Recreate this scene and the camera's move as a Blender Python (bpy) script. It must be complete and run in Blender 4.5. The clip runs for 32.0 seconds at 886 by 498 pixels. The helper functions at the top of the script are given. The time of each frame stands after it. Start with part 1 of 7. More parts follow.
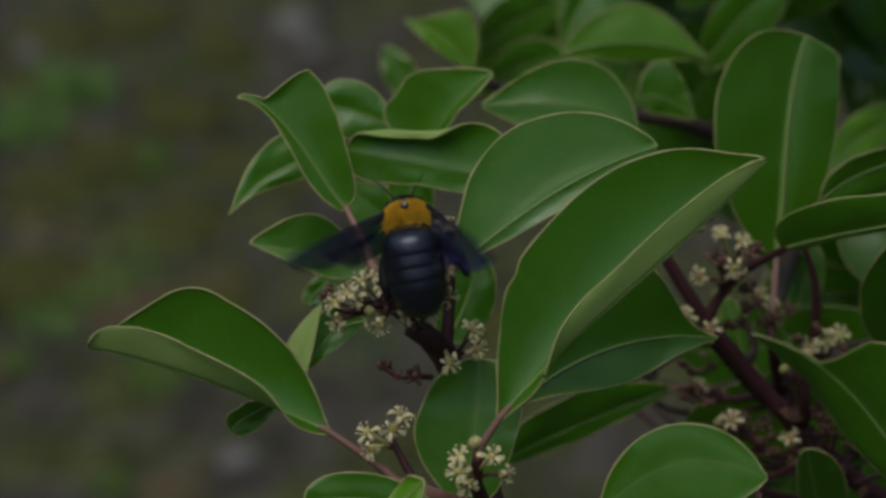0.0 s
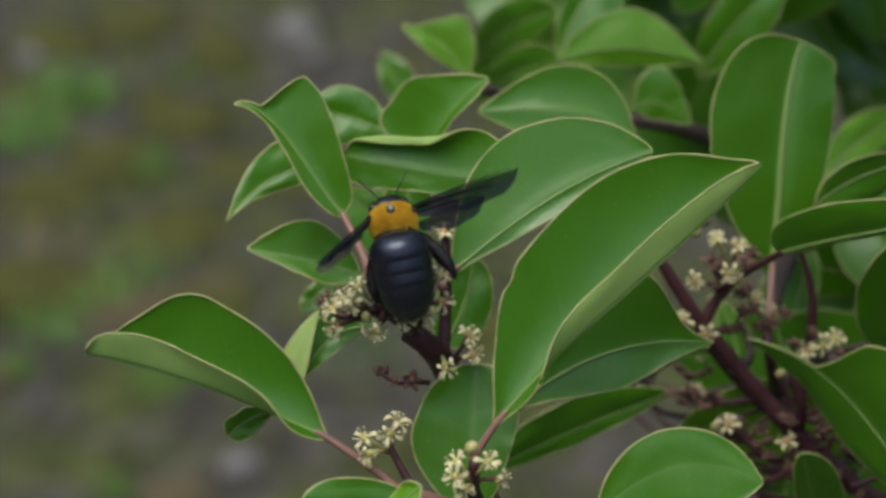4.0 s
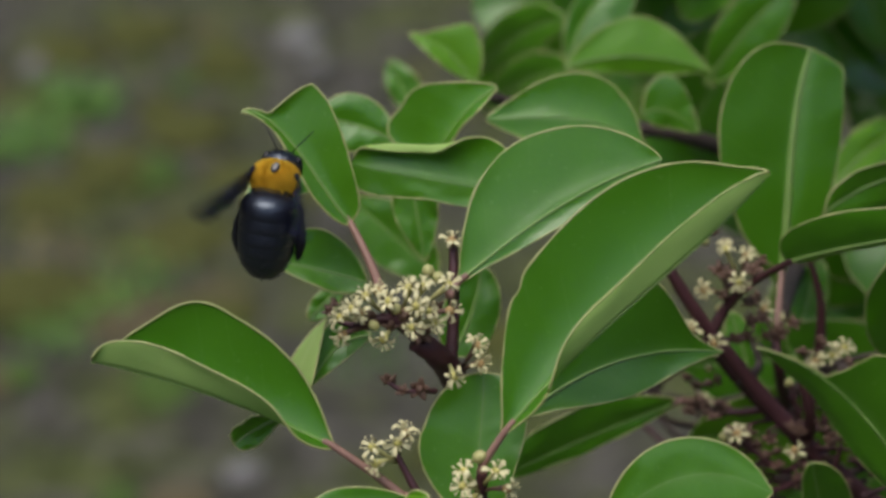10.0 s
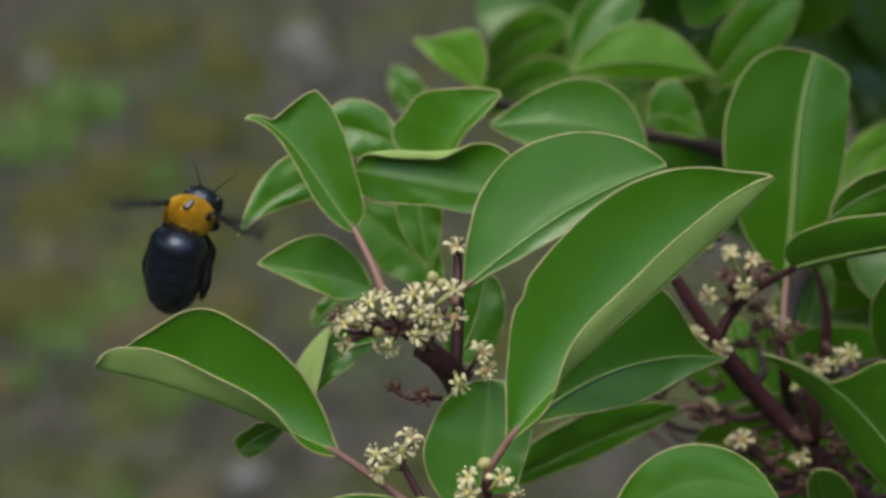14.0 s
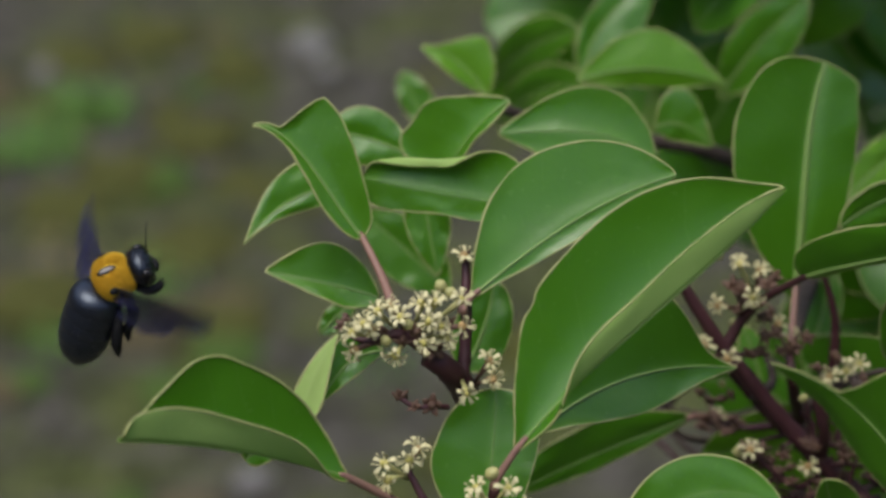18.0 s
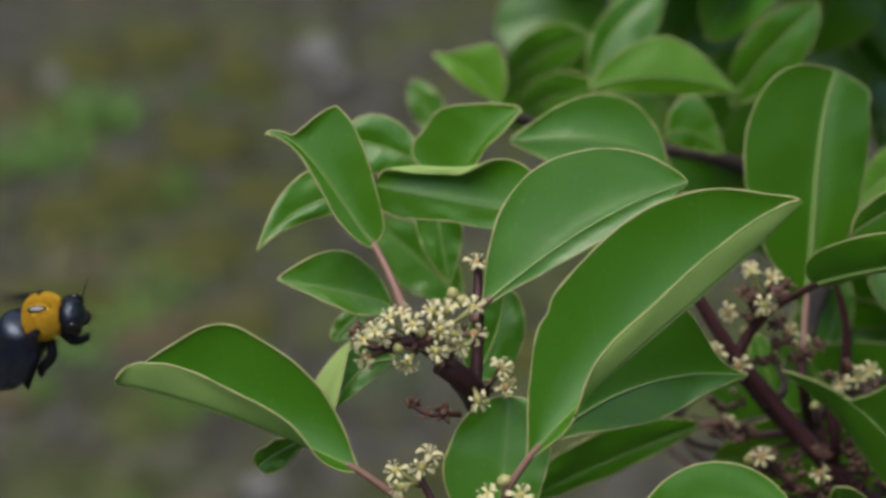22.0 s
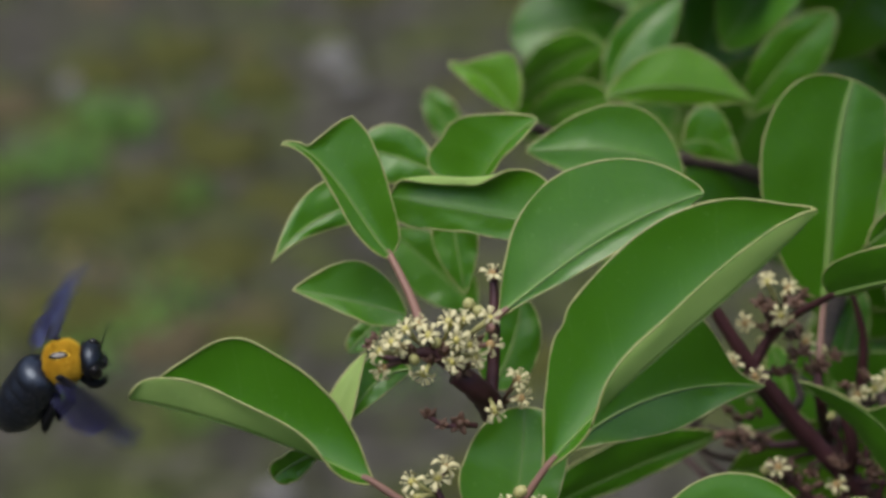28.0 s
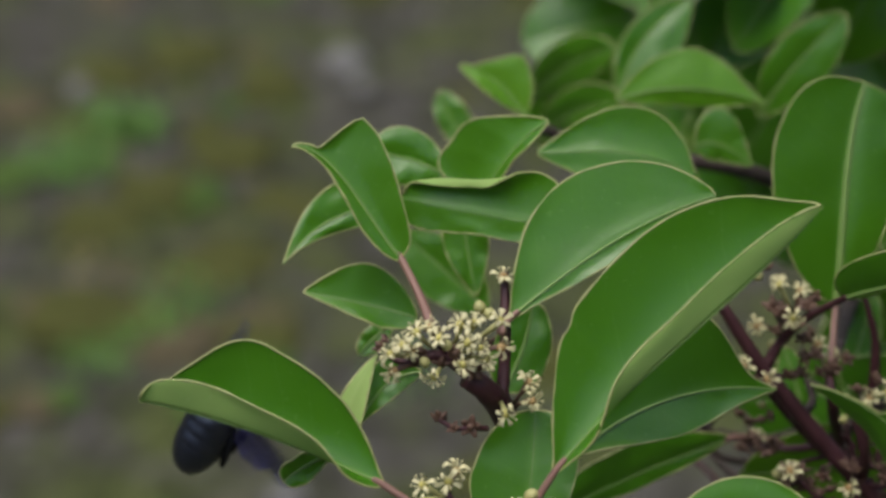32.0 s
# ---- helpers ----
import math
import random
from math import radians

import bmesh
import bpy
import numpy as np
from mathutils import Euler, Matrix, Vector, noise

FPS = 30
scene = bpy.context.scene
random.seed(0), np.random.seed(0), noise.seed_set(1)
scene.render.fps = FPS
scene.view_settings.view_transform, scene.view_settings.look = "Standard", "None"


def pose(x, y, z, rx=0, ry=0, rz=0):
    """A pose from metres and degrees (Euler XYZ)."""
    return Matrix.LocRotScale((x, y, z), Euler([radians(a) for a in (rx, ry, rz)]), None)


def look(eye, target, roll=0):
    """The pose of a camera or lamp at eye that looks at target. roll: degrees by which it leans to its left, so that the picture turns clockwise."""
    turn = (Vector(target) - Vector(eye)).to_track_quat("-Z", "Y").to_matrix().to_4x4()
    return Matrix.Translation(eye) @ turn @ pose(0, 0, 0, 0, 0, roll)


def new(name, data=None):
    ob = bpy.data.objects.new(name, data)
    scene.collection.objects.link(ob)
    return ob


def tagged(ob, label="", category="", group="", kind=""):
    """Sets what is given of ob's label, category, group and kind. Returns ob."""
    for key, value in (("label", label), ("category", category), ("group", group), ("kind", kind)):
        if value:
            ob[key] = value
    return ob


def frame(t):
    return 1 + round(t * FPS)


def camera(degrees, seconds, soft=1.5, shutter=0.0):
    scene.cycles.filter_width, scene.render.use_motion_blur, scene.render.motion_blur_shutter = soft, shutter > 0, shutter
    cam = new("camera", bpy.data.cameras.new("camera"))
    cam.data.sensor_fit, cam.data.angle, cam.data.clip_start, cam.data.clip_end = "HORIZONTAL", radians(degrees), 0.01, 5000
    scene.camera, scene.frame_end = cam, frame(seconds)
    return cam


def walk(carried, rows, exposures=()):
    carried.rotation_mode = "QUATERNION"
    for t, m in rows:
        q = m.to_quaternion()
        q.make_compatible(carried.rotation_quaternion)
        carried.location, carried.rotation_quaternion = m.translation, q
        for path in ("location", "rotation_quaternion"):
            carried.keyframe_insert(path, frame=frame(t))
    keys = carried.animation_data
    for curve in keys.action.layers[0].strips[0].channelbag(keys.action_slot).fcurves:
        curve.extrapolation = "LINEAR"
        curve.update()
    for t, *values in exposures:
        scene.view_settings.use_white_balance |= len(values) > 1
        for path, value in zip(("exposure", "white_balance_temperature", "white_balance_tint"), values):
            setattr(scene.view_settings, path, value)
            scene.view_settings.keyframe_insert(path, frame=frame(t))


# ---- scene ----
cam = camera(20, 32.0, soft=3.2, shutter=0.8)
cam.data.dof.use_dof = True
cam.data.dof.focus_distance = 0.408
cam.data.dof.aperture_fstop = 15.5

PATH = [
    (0, pose(-0.00014, -0.35513, 1.30499, 59.710, -0.175, -0.009)),
    (0.5, pose(-0.00001, -0.35517, 1.30492, 59.741, -0.118, -0.043)),
    (1, pose(0.00018, -0.35537, 1.30519, 59.740, -0.058, -0.068)),
    (1.5, pose(0.00035, -0.35557, 1.30553, 59.731, -0.015, -0.080)),
    (2, pose(0.00039, -0.35571, 1.30565, 59.743, -0.015, -0.088)),
    (2.5, pose(0.00040, -0.35593, 1.30575, 59.759, -0.045, -0.081)),
    (3, pose(0.00052, -0.35615, 1.30593, 59.766, -0.062, -0.062)),
    (3.5, pose(0.00067, -0.35617, 1.30597, 59.777, -0.047, -0.055)),
    (5.5, pose(0.00074, -0.35605, 1.30635, 59.826, 0.073, -0.091)),
    (6, pose(0.00069, -0.35618, 1.30625, 59.863, 0.082, -0.077)),
    (6.5, pose(0.00055, -0.35614, 1.30607, 59.897, 0.070, -0.065)),
    (7, pose(0.00044, -0.35590, 1.30579, 59.921, 0.028, -0.035)),
    (7.5, pose(0.00037, -0.35557, 1.30543, 59.948, -0.007, -0.006)),
    (8, pose(0.00027, -0.35528, 1.30510, 59.974, -0.026, 0.013)),
    (8.5, pose(0.00014, -0.35513, 1.30498, 59.990, -0.026, 0.017)),
    (9, pose(0.00004, -0.35500, 1.30496, 59.996, -0.009, 0.010)),
    (9.5, pose(-0.00001, -0.35481, 1.30495, 59.998, -0.008, 0.016)),
    (10, pose(-0.00005, -0.35464, 1.30494, 60.001, -0.030, 0.034)),
    (10.5, pose(-0.00003, -0.35442, 1.30482, 60.014, -0.038, 0.056)),
    (11, pose(0.00003, -0.35423, 1.30465, 60.038, -0.027, 0.073)),
    (11.5, pose(0.00008, -0.35417, 1.30465, 60.050, -0.009, 0.081)),
    (12, pose(0.00009, -0.35403, 1.30472, 60.051, 0.007, 0.087)),
    (12.5, pose(0.00006, -0.35381, 1.30475, 60.055, 0.015, 0.090)),
    (13, pose(0.00000, -0.35374, 1.30489, 60.056, 0.041, 0.079)),
    (13.5, pose(-0.00003, -0.35371, 1.30506, 60.055, 0.073, 0.073)),
    (14, pose(-0.00005, -0.35365, 1.30522, 60.052, 0.081, 0.086)),
    (14.5, pose(-0.00013, -0.35365, 1.30532, 60.060, 0.090, 0.095)),
    (16.5, pose(-0.00032, -0.35218, 1.30496, 60.098, -0.002, 0.213)),
    (17, pose(-0.00039, -0.35199, 1.30490, 60.115, -0.019, 0.237)),
    (17.5, pose(-0.00043, -0.35187, 1.30496, 60.125, -0.018, 0.260)),
    (18, pose(-0.00047, -0.35191, 1.30516, 60.129, -0.025, 0.293)),
    (18.5, pose(-0.00052, -0.35192, 1.30525, 60.143, -0.028, 0.316)),
    (19, pose(-0.00055, -0.35190, 1.30532, 60.154, -0.018, 0.327)),
    (19.5, pose(-0.00055, -0.35196, 1.30544, 60.161, 0.005, 0.336)),
    (20, pose(-0.00061, -0.35207, 1.30542, 60.185, 0.024, 0.339)),
    (20.5, pose(-0.00074, -0.35224, 1.30544, 60.213, 0.027, 0.353)),
    (21, pose(-0.00088, -0.35240, 1.30554, 60.232, 0.028, 0.378)),
    (21.5, pose(-0.00101, -0.35244, 1.30555, 60.260, 0.045, 0.413)),
    (22, pose(-0.00101, -0.35239, 1.30557, 60.290, 0.083, 0.461)),
    (22.5, pose(-0.00093, -0.35234, 1.30565, 60.306, 0.108, 0.501)),
    (23, pose(-0.00092, -0.35227, 1.30570, 60.309, 0.102, 0.517)),
    (23.5, pose(-0.00104, -0.35208, 1.30568, 60.315, 0.090, 0.525)),
    (24, pose(-0.00113, -0.35196, 1.30570, 60.330, 0.099, 0.541)),
    (24.5, pose(-0.00114, -0.35203, 1.30585, 60.345, 0.132, 0.555)),
    (25, pose(-0.00123, -0.35206, 1.30597, 60.360, 0.171, 0.561)),
    (25.5, pose(-0.00128, -0.35203, 1.30598, 60.390, 0.232, 0.578)),
    (27.5, pose(-0.00108, -0.35175, 1.30610, 60.417, 0.270, 0.705)),
    (28, pose(-0.00130, -0.35168, 1.30597, 60.435, 0.257, 0.737)),
    (28.5, pose(-0.00138, -0.35149, 1.30589, 60.445, 0.224, 0.795)),
    (29, pose(-0.00139, -0.35129, 1.30585, 60.454, 0.210, 0.841)),
    (29.5, pose(-0.00140, -0.35111, 1.30584, 60.463, 0.245, 0.861)),
    (30, pose(-0.00137, -0.35103, 1.30582, 60.474, 0.296, 0.875)),
    (30.5, pose(-0.00145, -0.35091, 1.30569, 60.487, 0.310, 0.889)),
    (31, pose(-0.00152, -0.35068, 1.30549, 60.494, 0.307, 0.905)),
    (31.5, pose(-0.00147, -0.35055, 1.30539, 60.493, 0.322, 0.929)),
    (32, pose(-0.00140, -0.35053, 1.30532, 60.492, 0.336, 0.962)),
]
# the picture fades in from dark over the first half second
walk(cam, PATH, exposures=[(0.0, -1.1), (0.1, -0.85), (0.2, -0.6), (0.3, -0.35), (0.4, -0.12), (0.5, 0.0), (32.0, 0.0)])

# ---------------------------------------------------------------- light
world = bpy.data.worlds.new("overcast_sky")
scene.world = world
world.use_nodes = True
wn = world.node_tree
sky = wn.nodes.new("ShaderNodeTexSky")
sky.sky_type = "NISHITA"
sky.sun_disc = False
sky.sun_elevation = radians(74)
sky.sun_rotation = radians(228)
sky.air_density = 1.0
sky.dust_density = 3.0
back = wn.nodes["Background"]
back.inputs["Strength"].default_value = 0.185
# cloud cover takes most of the blue out of the sky
cloud = wn.nodes.new("ShaderNodeHueSaturation")
cloud.inputs["Saturation"].default_value = 0.95
wn.links.new(sky.outputs[0], cloud.inputs["Color"])
wn.links.new(cloud.outputs[0], back.inputs["Color"])
sun = new("sun", bpy.data.lights.new("sun", "SUN"))
sun.data.energy = 2.35
sun.data.angle = radians(50)
sun.data.color = (1.0, 0.97, 0.92)
sun.matrix_world = look((-0.5, -0.45, 2.3), (0, 0, 0))

# ---------------------------------------------------------------- materials


class Mat:
    """A node material with a principled shader and short ways to add textures."""

    def __init__(self, name, rough=0.5, base=(0.5, 0.5, 0.5), metal=0.0, spec=0.5):
        self.m = bpy.data.materials.new(name)
        self.m.use_nodes = True
        self.t = self.m.node_tree
        self.b = self.t.nodes["Principled BSDF"]
        self.b.inputs["Base Color"].default_value = (*base, 1)
        self.b.inputs["Roughness"].default_value = rough
        self.b.inputs["Metallic"].default_value = metal
        self.b.inputs["Specular IOR Level"].default_value = spec

    def node(self, kind, **values):
        n = self.t.nodes.new(kind)
        for k, v in values.items():
            n.inputs[k.replace("_", " ")].default_value = v
        return n

    def link(self, a, b):
        self.t.links.new(a, b)

    def coords(self):
        return self.node("ShaderNodeTexCoord")

    def noise(self, scale, detail=4.0, vector=None):
        n = self.node("ShaderNodeTexNoise", Scale=scale, Detail=detail)
        self.link(vector or self.coords().outputs["Object"], n.inputs["Vector"])
        return n.outputs["Fac"]

    def ramp(self, fac, stops):
        n = self.node("ShaderNodeValToRGB")
        e = n.color_ramp.elements
        while len(e) < len(stops):
            e.new(0.5)
        for k, (p, c) in zip(e, stops):
            k.position, k.color = p, (*c, 1)
        self.link(fac, n.inputs[0])
        return n.outputs[0]

    def mix(self, fac, a, b, blend="MIX"):
        n = self.t.nodes.new("ShaderNodeMix")
        n.data_type, n.blend_type = "RGBA", blend
        for s, v in ((n.inputs[0], fac), (n.inputs[6], a), (n.inputs[7], b)):
            if hasattr(v, "is_linked"):
                self.link(v, s)
            else:
                s.default_value = v if not isinstance(v, tuple) else (*v, 1)
        return n.outputs[2]

    def math(self, op, a, b=0.0):
        n = self.t.nodes.new("ShaderNodeMath")
        n.operation = op
        for s, v in zip(n.inputs, (a, b)):
            if hasattr(v, "is_linked"):
                self.link(v, s)
            else:
                s.default_value = v
        return n.outputs[0]

    def bump(self, fac, strength, distance):
        n = self.node("ShaderNodeBump", Strength=strength, Distance=distance)
        self.link(fac, n.inputs["Height"])
        self.link(n.outputs[0], self.b.inputs["Normal"])

    def color(self, socket):
        self.link(socket, self.b.inputs["Base Color"])


def blade_material(name, dark, light, rib, rough, vein, thin, spec):
    """Leaf blade: mottled green, faint side veins fanning from the midrib, a waxy gloss and some light let through."""
    k = Mat(name, rough=rough, spec=spec)
    tc = k.coords()
    rnd = k.node("ShaderNodeObjectInfo").outputs["Random"]
    uv = k.node("ShaderNodeSeparateXYZ")
    k.link(tc.outputs["UV"], uv.inputs[0])
    along, across = uv.outputs[0], k.math("ABSOLUTE", uv.outputs[1])
    mott = k.noise(160.0, 5.0)
    big = k.noise(38.0, 2.0)
    col = k.mix(k.math("ADD", k.math("MULTIPLY", mott, 0.5), k.math("MULTIPLY", big, 0.5)), dark, light)
    col = k.mix(k.math("MULTIPLY", rnd, 0.45), col, k.mix(1.0, col, (0.72, 0.86, 0.8), "MULTIPLY"))
    # side veins
    wob = k.math("MULTIPLY", k.noise(90.0, 2.0), 0.05)
    ph = k.math("ADD", k.math("SUBTRACT", along, k.math("MULTIPLY", across, 0.16)), wob)
    saw = k.math("ABSOLUTE", k.math("SUBTRACT", k.math("FRACT", k.math("MULTIPLY", ph, 8.0)), 0.5))
    line = k.math("MULTIPLY", k.math("LESS_THAN", saw, 0.028), k.math("GREATER_THAN", k.noise(70.0, 2.0), 0.47))
    col = k.mix(k.math("MULTIPLY", line, vein), col, rib)
    # paler flesh beside the midrib
    near = k.math("SMOOTH_MIN", k.math("MULTIPLY", across, 7.0), 1.0)
    col = k.mix(k.math("MULTIPLY", k.math("SUBTRACT", 1.0, near), 0.3), col, rib)
    # fine specks
    sp = k.math("GREATER_THAN", k.noise(900.0, 1.0), 0.72)
    col = k.mix(k.math("MULTIPLY", sp, 0.25), col, rib)
    k.color(col)
    k.link(k.math("ADD", k.math("MULTIPLY", mott, 0.16), rough - 0.08), k.b.inputs["Roughness"])
    # gentle swells between the veins, and fine grain
    swell = k.math("MULTIPLY", k.noise(80.0, 2.0), 0.7)
    k.bump(k.math("ADD", k.math("ADD", k.math("MULTIPLY", saw, 0.14), swell), k.math("MULTIPLY", k.noise(520.0, 4.0), 0.3)), 0.5, 0.00055)
    tr = k.node("ShaderNodeBsdfTranslucent")
    k.link(k.mix(0.5, col, (0.42, 0.70, 0.07)), tr.inputs["Color"])
    ms = k.node("ShaderNodeMixShader", Fac=thin)
    k.link(k.b.outputs[0], ms.inputs[1])
    k.link(tr.outputs[0], ms.inputs[2])
    k.link(ms.outputs[0], k.t.nodes["Material Output"].inputs["Surface"])
    return k.m


LEAF_UP = blade_material("leaf_upper_side", (0.043, 0.156, 0.003), (0.087, 0.256, 0.008), (0.18, 0.34, 0.08), 0.33, 0.10, 0.28, 0.74)
LEAF_DOWN = blade_material("leaf_under_side", (0.40, 0.57, 0.16), (0.48, 0.64, 0.21), (0.54, 0.68, 0.26), 0.55, 0.03, 0.48, 0.25)
YOUNG_UP = blade_material("young_leaf_upper_side", (0.105, 0.28, 0.008), (0.17, 0.39, 0.018), (0.2, 0.38, 0.07), 0.34, 0.08, 0.38, 0.6)


def plain(name, dark, light, scale, rough, bump=0.3, dist=0.0002, spec=0.5):
    k = Mat(name, rough=rough, spec=spec)
    n = k.noise(scale, 5.0)
    wide = k.noise(scale * 0.17, 2.0)
    k.color(k.mix(k.math("ADD", k.math("MULTIPLY", n, 0.6), k.math("MULTIPLY", wide, 0.4)), dark, light))
    k.bump(n, bump, dist)
    return k.m


MARGIN = plain("leaf_margin", (0.25, 0.28, 0.09), (0.36, 0.37, 0.15), 700, 0.5)
MIDRIB = plain("leaf_midrib", (0.13, 0.24, 0.05), (0.22, 0.32, 0.09), 700, 0.42)
PETIOLE = plain("petiole", (0.17, 0.080, 0.070), (0.27, 0.16, 0.11), 500, 0.5)
TWIG = plain("reddish_twig", (0.034, 0.009, 0.012), (0.080, 0.024, 0.029), 420, 0.55, 0.5, 0.0004)
BARK = plain("bark", (0.028, 0.018, 0.015), (0.085, 0.060, 0.050), 260, 0.8, 0.8, 0.001)
PETAL = plain("petal", (0.46, 0.42, 0.21), (0.66, 0.61, 0.36), 900, 0.55)
DISC = plain("flower_disc", (0.36, 0.33, 0.07), (0.52, 0.46, 0.14), 900, 0.5)
DISC_BROWN = plain("spent_flower_disc", (0.27, 0.17, 0.065), (0.42, 0.28, 0.11), 900, 0.6)
BUD = plain("bud", (0.30, 0.30, 0.10), (0.45, 0.42, 0.18), 900, 0.5)
SEPAL = plain("sepal", (0.055, 0.027, 0.018), (0.16, 0.088, 0.055), 800, 0.6)

# ---------------------------------------------------------------- building helpers
# The shrub is laid out in millimetres in a tilted frame: across, up the slope of view, and out of it.
MID = Vector((0.0, 0.0, 1.10))
TILT = Matrix.Rotation(math.atan2(0.355, 0.205), 3, "X")
ROOT = Vector((0.085, 0.075, 0.0))


def at(p):
    return MID + TILT @ (Vector(p) / 1000.0)


def mesh_object(name, verts, faces, mats, parent=None, origin=None, smooth=True, slots=None, label=""):
    me = bpy.data.meshes.new(name)
    o = Vector(origin) if origin is not None else Vector((0, 0, 0))
    me.from_pydata([tuple(Vector(v) - o) for v in verts], [], faces)
    for m in mats:
        me.materials.append(m)
    if slots is not None:
        me.polygons.foreach_set("material_index", slots)
    if smooth:
        me.polygons.foreach_set("use_smooth", [True] * len(me.polygons))
    me.update()
    ob = new(name, me)
    ob.location = o
    if parent:
        ob.parent = parent
        ob.location = o - placed[parent.name] if parent.name in placed else o
    placed[ob.name] = o
    if label:
        ob["label"] = label
    return ob


placed = {}


def bez(a, b, c, d, s):
    r = 1 - s
    return a * r ** 3 + b * 3 * r * r * s + c * 3 * r * s * s + d * s ** 3


def tube(points, radii, sides=7):
    """Verts and faces of a round tube along a line of points."""
    verts, faces = [], []
    n = len(points)
    ref = Vector((0.3, 0.2, 1.0)).normalized()
    for i, p in enumerate(points):
        t = (points[min(i + 1, n - 1)] - points[max(i - 1, 0)]).normalized()
        a = t.cross(ref)
        if a.length < 0.05:
            a = t.cross(Vector((1, 0, 0)))
        a.normalize()
        b = t.cross(a)
        for k in range(sides):
            w = 2 * math.pi * k / sides
            verts.append(p + (a * math.cos(w) + b * math.sin(w)) * radii[i])
    for i in range(n - 1):
        for k in range(sides):
            k2 = (k + 1) % sides
            faces.append((i * sides + k, i * sides + k2, (i + 1) * sides + k2, (i + 1) * sides + k))
    faces.append(tuple(range(sides))[::-1])
    faces.append(tuple(range((n - 1) * sides, n * sides)))
    return verts, faces


def smooth_line(pts, per=6):
    """A Catmull-Rom line through the points."""
    out = []
    p = [pts[0] + (pts[0] - pts[1])] + list(pts) + [pts[-1] + (pts[-1] - pts[-2])]
    for i in range(1, len(p) - 2):
        for k in range(per):
            s = k / per
            a, b, c, d = p[i - 1], p[i], p[i + 1], p[i + 2]
            out.append(0.5 * ((2 * b) + (c - a) * s + (2 * a - 5 * b + 4 * c - d) * s * s + (3 * b - a - 3 * c + d) * s ** 3))
    out.append(pts[-1])
    return out


shrub = new("shrub")
shrub.location = ROOT
placed["shrub"] = ROOT
shrub.empty_display_size = 0.05
tagged(shrub, "evergreen shrub with leathery glossy leaves and cream flower clusters", "shrub")

leaf_rng = random.Random(7)


def along(values, s):
    """A smooth run through values that stand along 0 to 1, closer together towards the ends."""
    n = len(values) - 1
    u = math.acos(max(-1.0, min(1.0, 1 - 2 * s))) / math.pi * n
    i = min(n - 1, int(u))
    f = u - i
    a, b, c, d = values[max(0, i - 1)], values[i], values[i + 1], values[min(n, i + 2)]
    return 0.5 * (2 * b + (c - a) * f + (2 * a - 5 * b + 4 * c - d) * f * f + (3 * b - a - 3 * c + d) * f ** 3)


